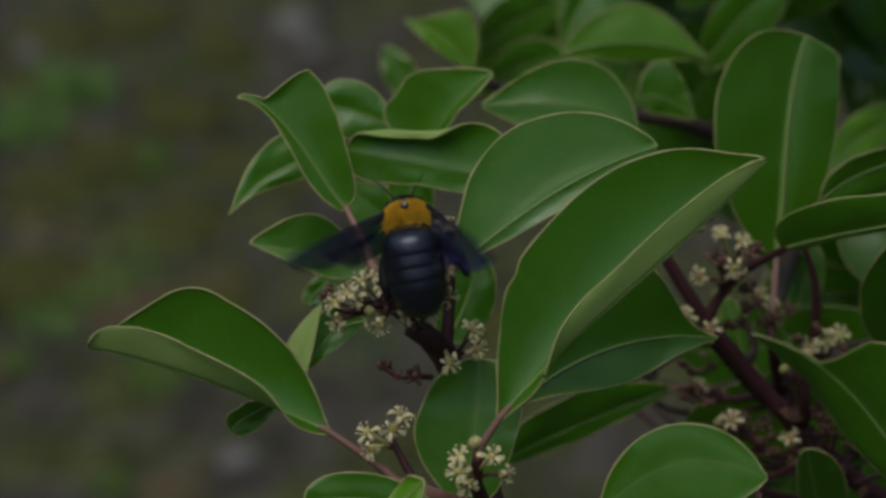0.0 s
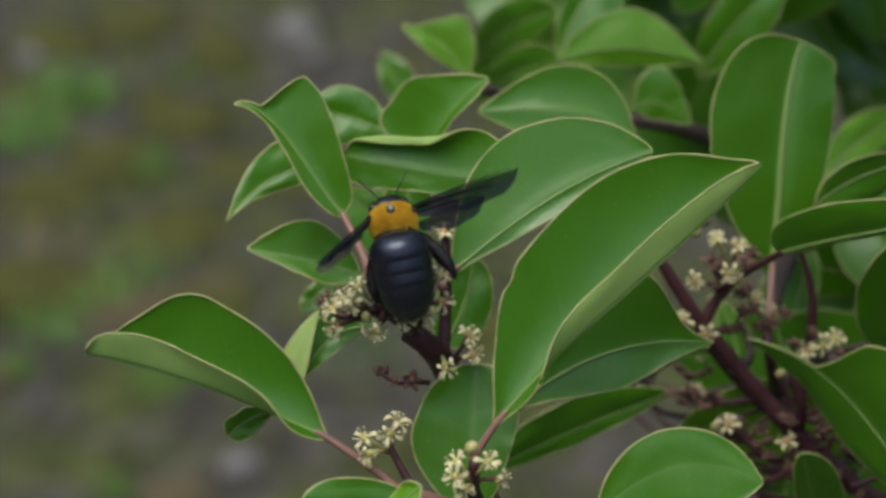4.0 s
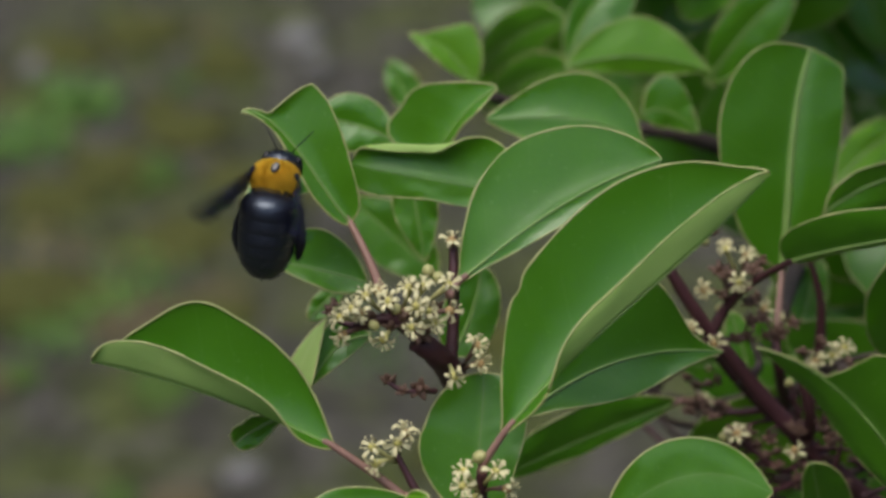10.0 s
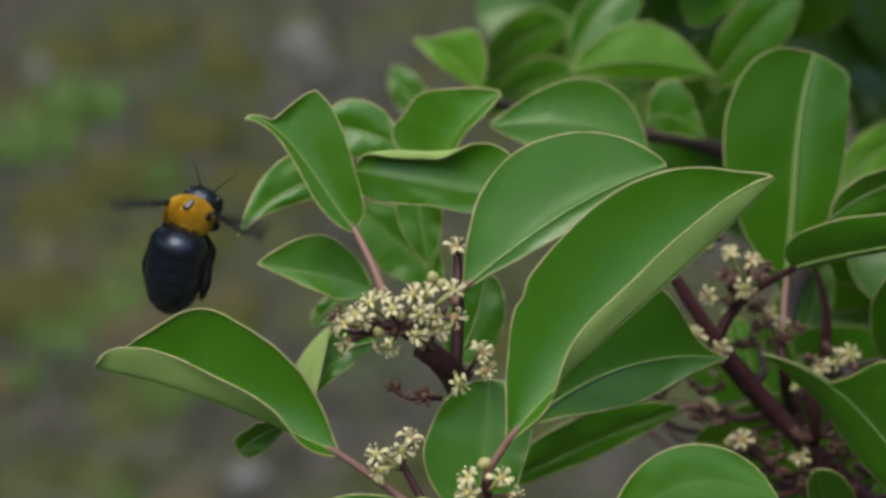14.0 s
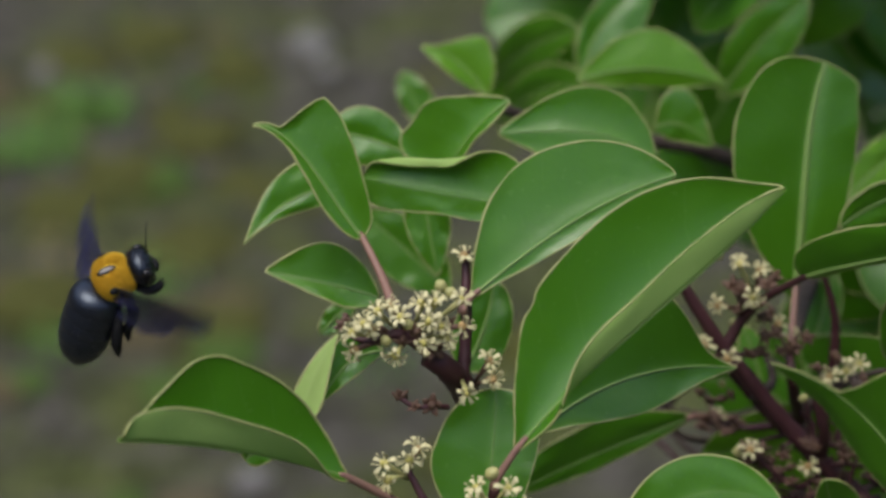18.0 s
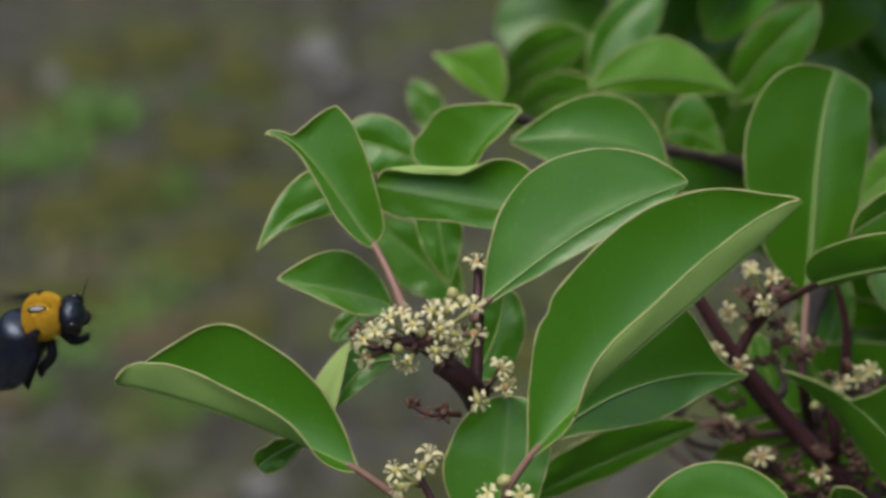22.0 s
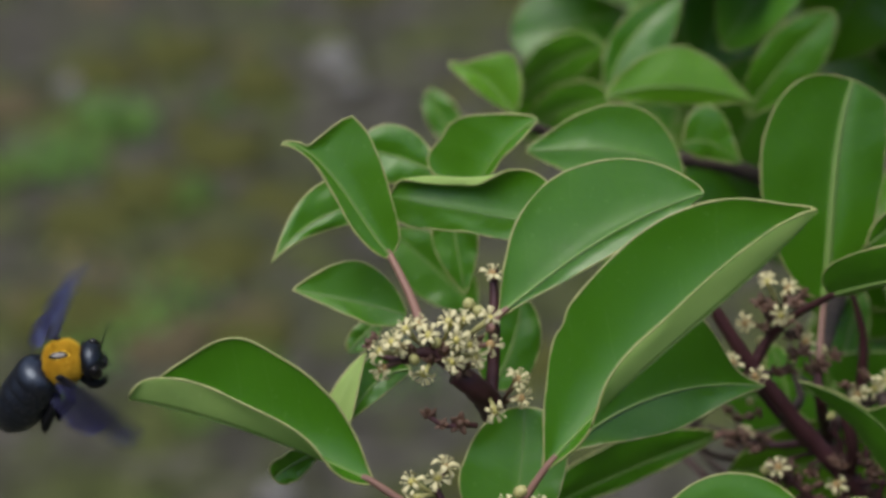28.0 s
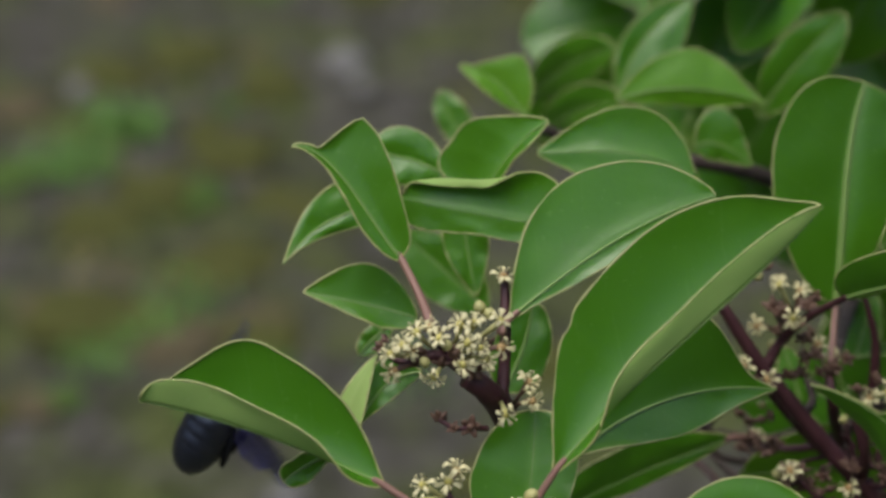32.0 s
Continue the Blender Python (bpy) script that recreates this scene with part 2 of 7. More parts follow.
def leaf(base, c1, c2, tip, wl, wr, fl=(10, 10), fr=(10, 10), cl=0, cr=0, face=(0, 0, 1), p=0.9, q=0.65,
         left=None, right=None, notch=None, nick=None, rib_size=1.0, stalk=None, dark_stalk=False, roll=2, bow=17, young=False, wave=0.6, rows=30, groove=(0, 0), label=""):
    """One leaf. A midrib from base to tip (mm, two handles); wl, wr: widths of the blade left and right of it;
    fl, fr: fold of each half towards the upper face, in degrees, at the base and past the middle; cl, cr: further roll of the half
    towards its margin, late in its width where roll is high; bow: how much each half arches; p, q: how slender the base and the tip are (left, right: the same for one half); notch: where the right half
    is cut in and how deep; nick: the same for a bite in the left margin; stalk: where the petiole starts.
    groove: by how much each half tilts, in degrees, in the trough beside the midrib.
    Widths, folds and rolls may also be given as nine values along the midrib, closer together towards its ends."""
    A, B, C, D = (at(v) for v in (base, c1, c2, tip))
    up = TILT @ Vector(face).normalized()
    seed = leaf_rng.random() * 50

    def fullness(s, shape):
        a, c = shape or (p, q)
        top_s = a / (a + c)
        return 0.012 if s <= 0 or s >= 1 else (s ** a * (1 - s) ** c) / (top_s ** a * (1 - top_s) ** c)

    nw = 10
    cols = 2 * nw + 1
    rib, top, uvs, nrm = [], [], [], []
    listed = [type(w0) is tuple for w0 in (wl, wr)]
    for i in range(rows + 1):
        s = i / rows
        s = 0.5 * s + 0.5 * (0.5 - 0.5 * math.cos(math.pi * s))
        c = bez(A, B, C, D, s)
        e = 0.01
        t = (bez(A, B, C, D, min(1, s + e)) - bez(A, B, C, D, max(0, s - e))).normalized()
        side = t.cross(up).normalized()
        nn = side.cross(t).normalized()
        rib.append(c)
        blend = min(1.0, max(0.0, (s - 0.08) / 0.42))
        blend = blend * blend * (3 - 2 * blend)
        row, rn = [None] * cols, [None] * cols
        for sg, w0, fold, curl, shape in ((-1, wl, fl, cl, left), (1, wr, fr, cr, right)):
            if listed[sg > 0]:
                w0, full = 1.0, max(0.06, along(w0, s))
            else:
                full = fullness(s, shape)
            if notch and sg > 0:
                g = min(1.0, max(0.0, (s - notch[0] + 0.045) / 0.09))
                full *= 1 - notch[1] * g * g * (3 - 2 * g)
            if nick and sg < 0:
                full *= 1 - nick[1] * math.exp(-((s - nick[0]) / 0.022) ** 2)
            w = w0 / 1000.0 * full * (1 + 0.045 * wave * noise.noise((s * 4.2, seed, sg * 3.0)) + 0.02 * wave * noise.noise((s * 14, seed, sg)))
            deep_fold = max(fold) > 90
            ang = radians(along(fold, s) if len(fold) > 2 else fold[0] + (fold[1] - fold[0]) * blend)
            turned = along(curl, s) if type(curl) is tuple else curl * blend
            arch = bow * (0.2 if deep_fold else 1.0) * min(1.0, full * (0.3 if listed[sg > 0] else 1.3))
            pos = c.copy()
            trough = radians(groove[sg > 0])
            for k in range(nw + 1):
                x = k / nw
                a = ang + radians(turned) * x ** roll + radians(arch) * (0.42 - x) + trough * math.exp(-(x / 0.3) ** 2)
                d = side * (sg * math.cos(a)) + nn * math.sin(a)
                un = nn * math.cos(a) - side * (sg * math.sin(a))
                if k:
                    pos = pos + d * (w / nw)
                off = 0.0015 * wave * x * noise.noise((s * 5.0, x * 1.3, seed + sg * 7)) * min(1.0, full * (0.3 if listed[sg > 0] else 1.5))
                row[nw + sg * k] = pos + un * off
                rn[nw + sg * k] = un
                if k == 0:
                    rn[nw] = nn
        top.append(row)
        nrm.append(rn)
        uvs.append([(s, (j - nw) / nw) for j in range(cols)])
    thick = 0.00028
    verts = [v for r in top for v in r] + [v - nrm[i][j] * thick for i, r in enumerate(top) for j, v in enumerate(r)]
    n1 = (rows + 1) * cols
    faces, slots, fuv = [], [], []
    for i in range(rows):
        for j in range(cols - 1):
            q4 = (i * cols + j, i * cols + j + 1, (i + 1) * cols + j + 1, (i + 1) * cols + j)
            faces.append(q4)
            slots.append(0)
            faces.append(tuple(n1 + v for v in q4[::-1]))
            slots.append(1)
    origin = at(stalk) if stalk else A
    ob = mesh_object("leaf", verts, faces, [YOUNG_UP if young else LEAF_UP, LEAF_DOWN], shrub, origin, slots=slots, label=label)
    lay = ob.data.uv_layers.new(name="blade")
    flat = [u for r in uvs for u in r]
    for loop in ob.data.loops:
        lay.data[loop.index].uv = flat[loop.vertex_index % n1]
    # thickened pale margin round the blade
    half = [0.5 * thick * nrm[i][0] for i in range(rows + 1)]
    rim = [top[i][0] - half[i] for i in range(rows + 1)] + [top[i][cols - 1] - half[i] for i in range(rows - 1, -1, -1)]
    rad = [0.00024 * (0.8 + 0.4 * noise.noise((i * 0.4, seed, 0))) for i in range(len(rim))]
    v, f = tube(rim, rad, 5)
    mesh_object("margin", v, f, [MARGIN], ob, origin)
    line = [rib[i] + nrm[i][nw] * 0.00005 for i in range(rows + 1)]
    v, f = tube(line, [rib_size * (0.00034 * (1 - 0.8 * i / rows) + 0.0001) for i in range(rows + 1)], 6)
    mesh_object("midrib", v, f, [MIDRIB], ob, origin)
    if stalk:
        S = at(stalk)
        mid = (S + A) / 2 + (A - B) * 0.12
        pts = smooth_line([S, mid, A, bez(A, B, C, D, 0.05)], 5)
        v, f = tube(pts, [0.00085 - 0.0004 * i / len(pts) for i in range(len(pts))], 8)
        mesh_object("petiole", v, f, [TWIG if dark_stalk else PETIOLE], ob, origin)
    return ob


def stem(points, r0, r1, mat=None, name="twig"):
    """A twig through points (mm); radii in mm, with swellings at the nodes."""
    line = smooth_line([at(p) for p in points], 7)
    n = len(line)
    rad = [(r0 + (r1 - r0) * i / n) / 1000 * (1 + 0.16 * noise.noise((i * 0.5, r0, len(points)))) for i in range(n)]
    v, f = tube(line, rad, 10)
    return mesh_object(name, v, f, [mat or TWIG], shrub, line[0])


# ---------------------------------------------------------------- the large leaves in front
left_leaf = leaf((-17.7, -31.5, 6.0), (-29.4, -25.7, 7.5), (-42.8, -20.7, 8.0), (-56.2, -17.8, 8.5), (0.1, 1.4, 3.1, 4.8, 5.3, 5.7, 5.6, 3.8, 1.4),
                 (0.2, 1.8, 6.2, 10.8, 13.4, 14.0, 7.4, 1.6, 0.4), fl=(20, 50, 78, 122, 142, 150, 153, 155, 120), fr=(-8, -6, 2, 8, 10, 10, 8, 6, 4), bow=-14, groove=(0, -34), wave=0.4, rows=60, rib_size=0.55,
                 stalk=(-6.3, -40.0, 5), label="glossy green leaf folded along its midrib, pale underside showing")
big_leaf = leaf((9.5, -29.6, 6.0), (21.7, -13.9, 8.7), (39.0, -2.7, 9.0), (51.9, 12.3, 10.0), (0.2, 2.0, 8.0, 15.2, 17.2, 16.1, 11.6, 4.0, 0.2),
                (0.1, 1.1, 2.8, 4.0, 4.5, 4.8, 3.9, 1.9, 0.3), fl=(4, 4), fr=(30, 42, 62, 136, 154, 156, 153, 145, 120),
                stalk=(6.2, -35.7, 4), bow=-14, groove=(-30, 0), wave=0.35, rib_size=0.6, rows=72, nick=(0.30, 0.05), label="large glossy green leaf with one half folded over")
leaf((2.4, -5.3, -7.0), (12.5, 3.2, -7.3), (23.3, 11.2, -7.7), (36.2, 15.0, -8.0), (0.2, 1.5, 5.8, 10.7, 12.9, 11.4, 7.5, 2.9, 0.2), (0.2, 0.6, 1.2, 2.3, 3.0, 3.0, 2.3, 0.8, 0.2),
     fl=(0, -3), fr=(8, 4), stalk=(1.7, -7.4, -6), bow=-16, groove=(-6, 0), wave=0.4, rib_size=0.6, rows=50)
leaf((-15.7, 4.5, -13.0), (-20.4, 9.2, -11.8), (-26.8, 23.8, -10.8), (-33.7, 23.1, -9.0), (0.2, 1.2, 2.2, 2.7, 2.1, 1.2, 0.9, 0.6, 0.3), (0.2, 2.7, 4.5, 6.2, 8.2, 9.6, 8.6, 5.0, 0.3),
     fl=(30, 36), fr=(12, 12), notch=(0.77, 0.9), stalk=(-10.4, -6.6, -3), bow=-12, groove=(16, -30), face=(-0.3, 0.45, 1), wave=0.3, rib_size=0.8, rows=60)
leaf((-16.3, 13.5, -32.4), (-22.3, 14.0, -32.4), (-30.1, 13.0, -30.8), (-36.6, 3.5, -26), 2.8, 5.8, fl=(6, 12), fr=(5, 5), q=1.3, rib_size=0.6)
leaf((-8.7, 19.8, -51.6), (-12.9, 22.4, -51.6), (-18.1, 23.4, -51.6), (-23.3, 24.5, -51.6), 5.0, 5.7, fl=(8, 10), fr=(8, 8), rib_size=0.6)
leaf((9.3, 28.8, -35.6), (3.4, 25.8, -37.8), (0.2, 19.9, -39.9), (-3.0, 14.5, -42.0), (0.2, 0.7, 1.8, 2.5, 2.3, 2.1, 1.9, 1.2, 0.2), (0.2, 1.2, 3.2, 6.3, 10.2, 10.4, 10.8, 8.0, 0.2),
     fl=(30, 50), fr=(0, 6), bow=-12, groove=(0, -30), face=(-0.1, 0.22, 1), wave=0.4, rib_size=0.6, rows=40)
leaf((11.2, 9.9, -19.6), (2.1, 11.3, -20.8), (-7.0, 12.8, -21.3), (-16.0, 14.8, -22.8), (0.2, 1.5, 3.2, 3.6, 3.5, 4.0, 4.3, 3.3, 0.2), (0.2, 6.2, 8.3, 8.6, 8.4, 7.2, 5.6, 3.2, 0.2),
     fl=(-6, -10), fr=(6, 10), cr=(0, 0, 0, 40, 175, 185, 150, 40, 0), roll=5, bow=-16, groove=(6, -16), wave=0.35, rib_size=0.15, rows=50)
leaf((-1.0, -5.4, -77.2), (-5.9, -1.0, -77.2), (-11.4, 4.5, -77.2), (-18.2, 9.9, -77.2), 6.0, 6.0, q=0.8, rib_size=0.6)
leaf((-5.8, 12.7, -48.4), (-5.4, 8.3, -48.4), (-4.4, 3.4, -48.4), (-3.3, -2.2, -48.4), 4.2, 4.2, fl=(10, 10), fr=(10, 10), p=0.4, q=0.9, rib_size=0.6)
leaf((-13.3, -5.6, -22.8), (-19.6, -3.5, -22.0), (-26.0, -2.5, -21.5), (-32.5, -1.1, -21.0), (0.2, 1.9, 2.9, 3.4, 2.8, 1.8, 1.0, 0.4, 0.2), (0.1, 1.4, 3.7, 5.9, 7.0, 5.7, 3.2, 1.0, 0.2), fl=(20, 30), fr=(0, 5), bow=-10, wave=0.3, rib_size=0.4)
leaf((-17.8, -6.1, -45.2), (-19.9, -8.1, -45.2), (-22.4, -10.2, -45.2), (-24.4, -12.7, -45.2), 2.1, 2.1)
leaf((-19.3, -11.4, -4.0), (-21.6, -14.5, -2.6), (-23.4, -18.4, -2.0), (-25.6, -25.0, -2.0), (0.1, 0.2, 0.6, 1.1, 1.6, 2.0, 2.1, 1.6, 0.2), (0.1, 0.2, 0.6, 1.3, 2.0, 2.6, 2.8, 2.2, 0.2),
     fl=(4, 4), fr=(4, 4), face=(0.2, 0.2, -1), wave=0.2, rib_size=0.5)
leaf((-12.0, -14.2, -6.0), (-18.1, -14.3, -6.0), (-19.8, -18.7, -6.0), (-22.8, -23.1, -6.0), (0.2, 0.7, 1.7, 2.3, 2.3, 1.7, 0.8, 0.2, 0.2), (0.2, 0.7, 2.3, 3.9, 3.1, 2.2, 1.3, 0.3, 0.2),
     fl=(10, 16), fr=(5, 5), wave=0.3, rib_size=0.6)
leaf((-26.4, -27.4, -4), (-29.2, -28.3, -4), (-32.0, -29.7, -4), (-34.4, -31.9, -3), 2.6, 3.1, fl=(20, 30), fr=(10, 10), q=0.4, face=(0.1, -0.6, 0.8))
leaf((4.6, -45.4, -6.0), (5.1, -37.1, -6.2), (6.7, -28.7, -6.8), (6.6, -20.3, -7.0), (0.2, 1.8, 5.0, 8.4, 10.0, 8.9, 7.0, 4.0, 0.2), (0.2, 1.9, 4.7, 6.0, 7.0, 7.5, 6.8, 3.8, 0.2),
     fl=(6, 6), fr=(8, 10), bow=-12, wave=0.4, rib_size=0.35, rows=40)
leaf((0.6, -44.4, 12), (-4.8, -42.1, 12), (-12.8, -41.2, 13), (-21.3, -42.0, 13), 2.3, 4.4, fl=(20, 40), fr=(5, 5), q=0.45)
leaf((-8.3, -44.6, 16), (-6.5, -42.4, 16), (-4.3, -40.3, 17), (-2.4, -38.3, 18), 3.0, 2.6, face=(-0.5, 0.4, 0.7), young=True)
leaf((26.5, -43.9, 4.0), (34.3, -36.6, 4.9), (42.8, -33.0, 5.4), (52.8, -39.1, 6.0), (0.2, 1.5, 3.7, 5.6, 6.2, 5.2, 3.1, 1.0, 0.2), (0.2, 1.9, 5.2, 9.0, 11.2, 10.8, 8.0, 3.4, 0.2),
     fl=(2, 0), fr=(2, 0), bow=2, wave=0.3, rib_size=0.1, rows=40)
leaf((13.3, -28.0, -10.0), (22.1, -19.6, -11.4), (34.9, -15.5, -13.1), (47.0, -17.2, -14.8), (0.2, 0.6, 2.2, 5.8, 10.9, 12.9, 3.0, 0.5, 0.2), (0.2, 1.0, 2.9, 5.1, 6.2, 5.0, 2.5, 0.7, 0.2),
     fl=(8, 8), fr=(6, 6), face=(-0.05, -0.06, 1), bow=-10, wave=0.4, rib_size=0.7, rows=50)
leaf((45.2, -28.7, -67.6), (33.7, -32.4, -64.4), (21.8, -37.0, -61.2), (10.6, -42.5, -58), 2.7, 6.6, fl=(10, 10), fr=(8, 8), face=(0.15, -0.3, 0.95), stalk=(55.1, -30.6, -74), rib_size=0.4)
# midrib drawn extra wide: its pale colour also stands for the sheen beside it
leaf((63.3, -3.4, -61.0), (64.7, 10.6, -59.0), (64.0, 25.2, -58.0), (68.2, 37.5, -58.0), (0.2, 3.9, 8.6, 12.2, 14.5, 14.9, 12.8, 7.9, 0.2), (0.2, 1.7, 4.7, 7.9, 9.3, 9.2, 8.3, 7.0, 0.2),
     fl=(8, 6), fr=(0, 0), stalk=(61.5, -16.6, -54.8), bow=4, groove=(0, 34), face=(0.2, -0.3, 0.92), wave=0.3, rib_size=2.2, rows=50, label="tall upright oval leaf with a pale midrib")
leaf((24.9, 37.6, -109.0), (35.1, 41.2, -109.0), (45.1, 40.5, -109.0), (55.3, 36.9, -109.0), (0.2, 1.1, 3.7, 6.8, 8.3, 6.3, 2.7, 0.7, 0.2), (0.2, 0.9, 2.1, 3.3, 4.0, 3.4, 1.9, 0.7, 0.2),
     fl=(0, -4), fr=(-10, -24), bow=8, wave=0.4, rib_size=0.6, young=True)
leaf((27.5, 39.1, -131.6), (27.5, 46.4, -131.6), (31.2, 53.7, -131.6), (42.1, 61.0, -131.6), 4.0, 7.6)
leaf((39.6, 27.4, -93.0), (44.8, 29.3, -93.0), (47.1, 26.7, -93.0), (51.1, 23.5, -93.0), (0.2, 1.4, 5.1, 7.2, 5.4, 3.1, 1.5, 0.5, 0.2), (0.2, 1.8, 3.0, 3.5, 3.3, 2.6, 1.5, 0.6, 0.2),
     fl=(8, 8), fr=(-8, -14), wave=0.4, rib_size=0.5)
leaf((7.8, 24.0, -51.6), (17.9, 24.6, -52.7), (27.5, 25.5, -53.6), (36.6, 20.1, -54.8), (0.2, 1.2, 3.3, 6.2, 8.4, 8.1, 5.0, 1.5, 0.2), (0.2, 1.0, 2.9, 5.4, 6.6, 6.2, 4.6, 2.1, 0.2),
     fl=(-10, -2), fr=(0, 4), bow=-18, groove=(-14, 8), wave=0.4, rib_size=0.3, rows=40)
leaf((6.8, 34.8, -115.0), (2.3, 39.8, -114.7), (-0.1, 43.8, -114.3), (-7.2, 44.9, -114.0), (0.2, 0.6, 1.5, 2.7, 3.3, 3.1, 2.2, 0.9, 0.2), (0.2, 1.4, 4.0, 6.1, 7.6, 3.6, 1.0, 0.6, 0.2),
     fl=(20, 30), fr=(8, 8), wave=0.3, rib_size=0.7, young=True)
leaf((-1.8, 28.0, -154), (-6.9, 31.8, -154), (-10.7, 36.9, -154), (-11.9, 42.6, -154), 3.1, 4.1)
leaf((7.6, 42.2, -206), (13.0, 49.0, -190), (19.4, 52.4, -178), (28.0, 53.0, -168), 6.2, 5.2)
leaf((9.9, 32.7, -180), (15.1, 37.9, -166), (21.2, 39.8, -154), (28.4, 39.6, -146), 5.7, 5.7)
# leaves at the far side of the shrub
leaf((88.2, 14.5, -48.4), (82.0, 14.0, -48.4), (74.6, 11.4, -46.8), (69.2, 6.9, -45.2), 5.7, 4.4, fl=(10, 16), fr=(4, 4), face=(0, -0.6, 0.8))
leaf((60.5, -2.2, -32.4), (65.3, 0.1, -26), (75.0, 1.5, -19.6), (86.5, 3.9, -14.8), 7.0, 2.8, fl=(-4, -4), fr=(-20, -30), face=(-0.05, -0.56, 0.8), dark_stalk=True, stalk=(54.5, -6.6, -45.2), p=0.4, q=0.5)
leaf((86.2, -45.7, -32.4), (77.8, -34.0, -35.6), (72.3, -21.6, -38.8), (55.6, -17.3, -37.2), 8.4, 19.0, fl=(4, 8), fr=(-4, -10), left=(0.6, 0.95), right=(0.5, 1.3), notch=(0.66, 0.94),
     face=(-0.54, -0.62, 0.57), rib_size=0.5)
leaf((85.1, -22.6, -50), (83.1, -15.4, -43), (82.5, -8.1, -37), (83.5, 1.1, -30), 8.1, 5.7, face=(0, -0.5, 0.8), rib_size=0.5)
leaf((81.4, 13.1, -114), (84.6, 17.8, -115.6), (89.9, 22.7, -118.8), (100.0, 27.0, -122), 5.0, 4.0, young=True)
leaf((69.7, -22.5, -93.2), (71.4, -15.7, -93.2), (73.1, -8.9, -93.2), (75.4, -1.6, -93.2), 3.9, 3.5)
leaf((73.8, -13.8, -106), (79.6, -11.5, -106), (85.4, -6.8, -106), (93.5, -1.6, -106), 6.9, 5.9)
leaf((1.6, -18.5, -35.6), (3.6, -14.9, -35.6), (6.1, -9.9, -35.6), (6.6, -2.9, -35.6), 5.2, 4.9, p=0.5, q=0.5)
leaf((57.0, 35.6, -136), (60.5, 42.5, -132), (66.0, 49.0, -129), (74.4, 57.0, -126), 6.0, 6.5, fl=(6, 6), fr=(14, 14), face=(0.1, 0.05, 1))
leaf((46.8, 53.1, -210), (52.4, 57.3, -210), (56.6, 61.5, -210), (64.9, 69.8, -210), 5.2, 5.2, young=True)
leaf((113.1, 38.5, -198.8), (106.2, 46.7, -198.8), (99.4, 53.5, -198.8), (91.2, 64.5, -198.8), 5.6, 5.6, face=(-0.1, 0.5, 0.85))
leaf((59.0, -26.9, -70.8), (58.0, -21.5, -70.8), (56.9, -17.2, -70.8), (54.7, -11.8, -70.8), 2.9, 2.9)
leaf((70.3, -53.2, -46), (67.7, -47.5, -40), (66.0, -42.5, -35), (64.4, -37.2, -30), 2.8, 5.7, fl=(10, 20), fr=(8, 8), p=0.5, q=0.45, face=(0, -0.5, 0.8), rib_size=0.4)

# the dense inside of the shrub, away to the back
deep = random.Random(21)
# those past the right and top edges are unseen, added for shade
for i in range(230):
    x = deep.uniform(40, 250) if i < 130 else deep.uniform(30, 130)
    y = deep.uniform(-95, 130) if i < 130 else deep.uniform(42, 130)
    z = deep.uniform(-260, -75) if x > 110 else deep.uniform(-260, -135)
    if i % 5 < 2:
        x, y, z = deep.uniform(38, 120), deep.uniform(-75, 10), deep.uniform(-160, -80)
    if x < 52 - y * 0.3 and y < 40:
        continue
    a = deep.uniform(0, 6.28)
    ln = deep.uniform(30, 48)
    d = Vector((math.cos(a), math.sin(a) * 0.8, deep.uniform(-0.5, 0.5))) * ln
    b0 = Vector((x, y, z))
    w1, w2 = deep.uniform(9, 13), deep.uniform(9, 13)
    facing = (deep.uniform(-0.4, 0.4), deep.uniform(0.1, 0.7) if y > 10 else deep.uniform(-0.6, 0.1), 0.8)
    fresh = deep.random() < 0.08
    if (i % 5 > 1 or x > 92) and not (80 < x < 130 and 5 < y < 52 and z > -210):
        leaf(b0, b0 + d * 0.33 + Vector((0, 0, 4)), b0 + d * 0.66 + Vector((0, 0, 4)), b0 + d, w1, w2, face=facing, rows=14, young=fresh)

# more unseen leaves, added right of the view to shade its lower corner
for i in range(34):
    b0 = Vector((deep.uniform(76, 106), deep.uniform(-40, -6), deep.uniform(0, 44)))
    a = deep.uniform(-1.2, 1.2)
    d = Vector((math.cos(a), math.sin(a) * 0.8, deep.uniform(-0.5, 0.5))) * deep.uniform(32, 48)
    leaf(b0, b0 + d * 0.33 + Vector((0, 2, 2)), b0 + d * 0.66 + Vector((0, 2, 2)), b0 + d, deep.uniform(10, 13), deep.uniform(10, 13),
         face=(deep.uniform(-0.3, 0.3), deep.uniform(0.5, 1.0), deep.uniform(0.2, 0.7)), rows=12)

# unseen leaves added above and beside the view to shade the right side
for i in range(150):
    b0 = Vector((deep.uniform(24, 260), deep.uniform(108, 220), deep.uniform(-170, 105)))
    a = deep.uniform(0, 6.28)
    ln = deep.uniform(32, 50)
    if b0.z < -30 and i % 3:
        continue
    d = Vector((math.cos(a), math.sin(a) * 0.6, deep.uniform(-0.7, 0.7))) * ln
    w1, w2 = deep.uniform(10, 14), deep.uniform(10, 14)
    facing = (deep.uniform(-0.5, 0.5), deep.uniform(0.4, 1.0), deep.uniform(-0.2, 0.6))
    if b0.x > 48:
        leaf(b0, b0 + d * 0.33 + Vector((0, 2, 2)), b0 + d * 0.66 + Vector((0, 2, 2)), b0 + d, w1, w2, face=facing, rows=12)

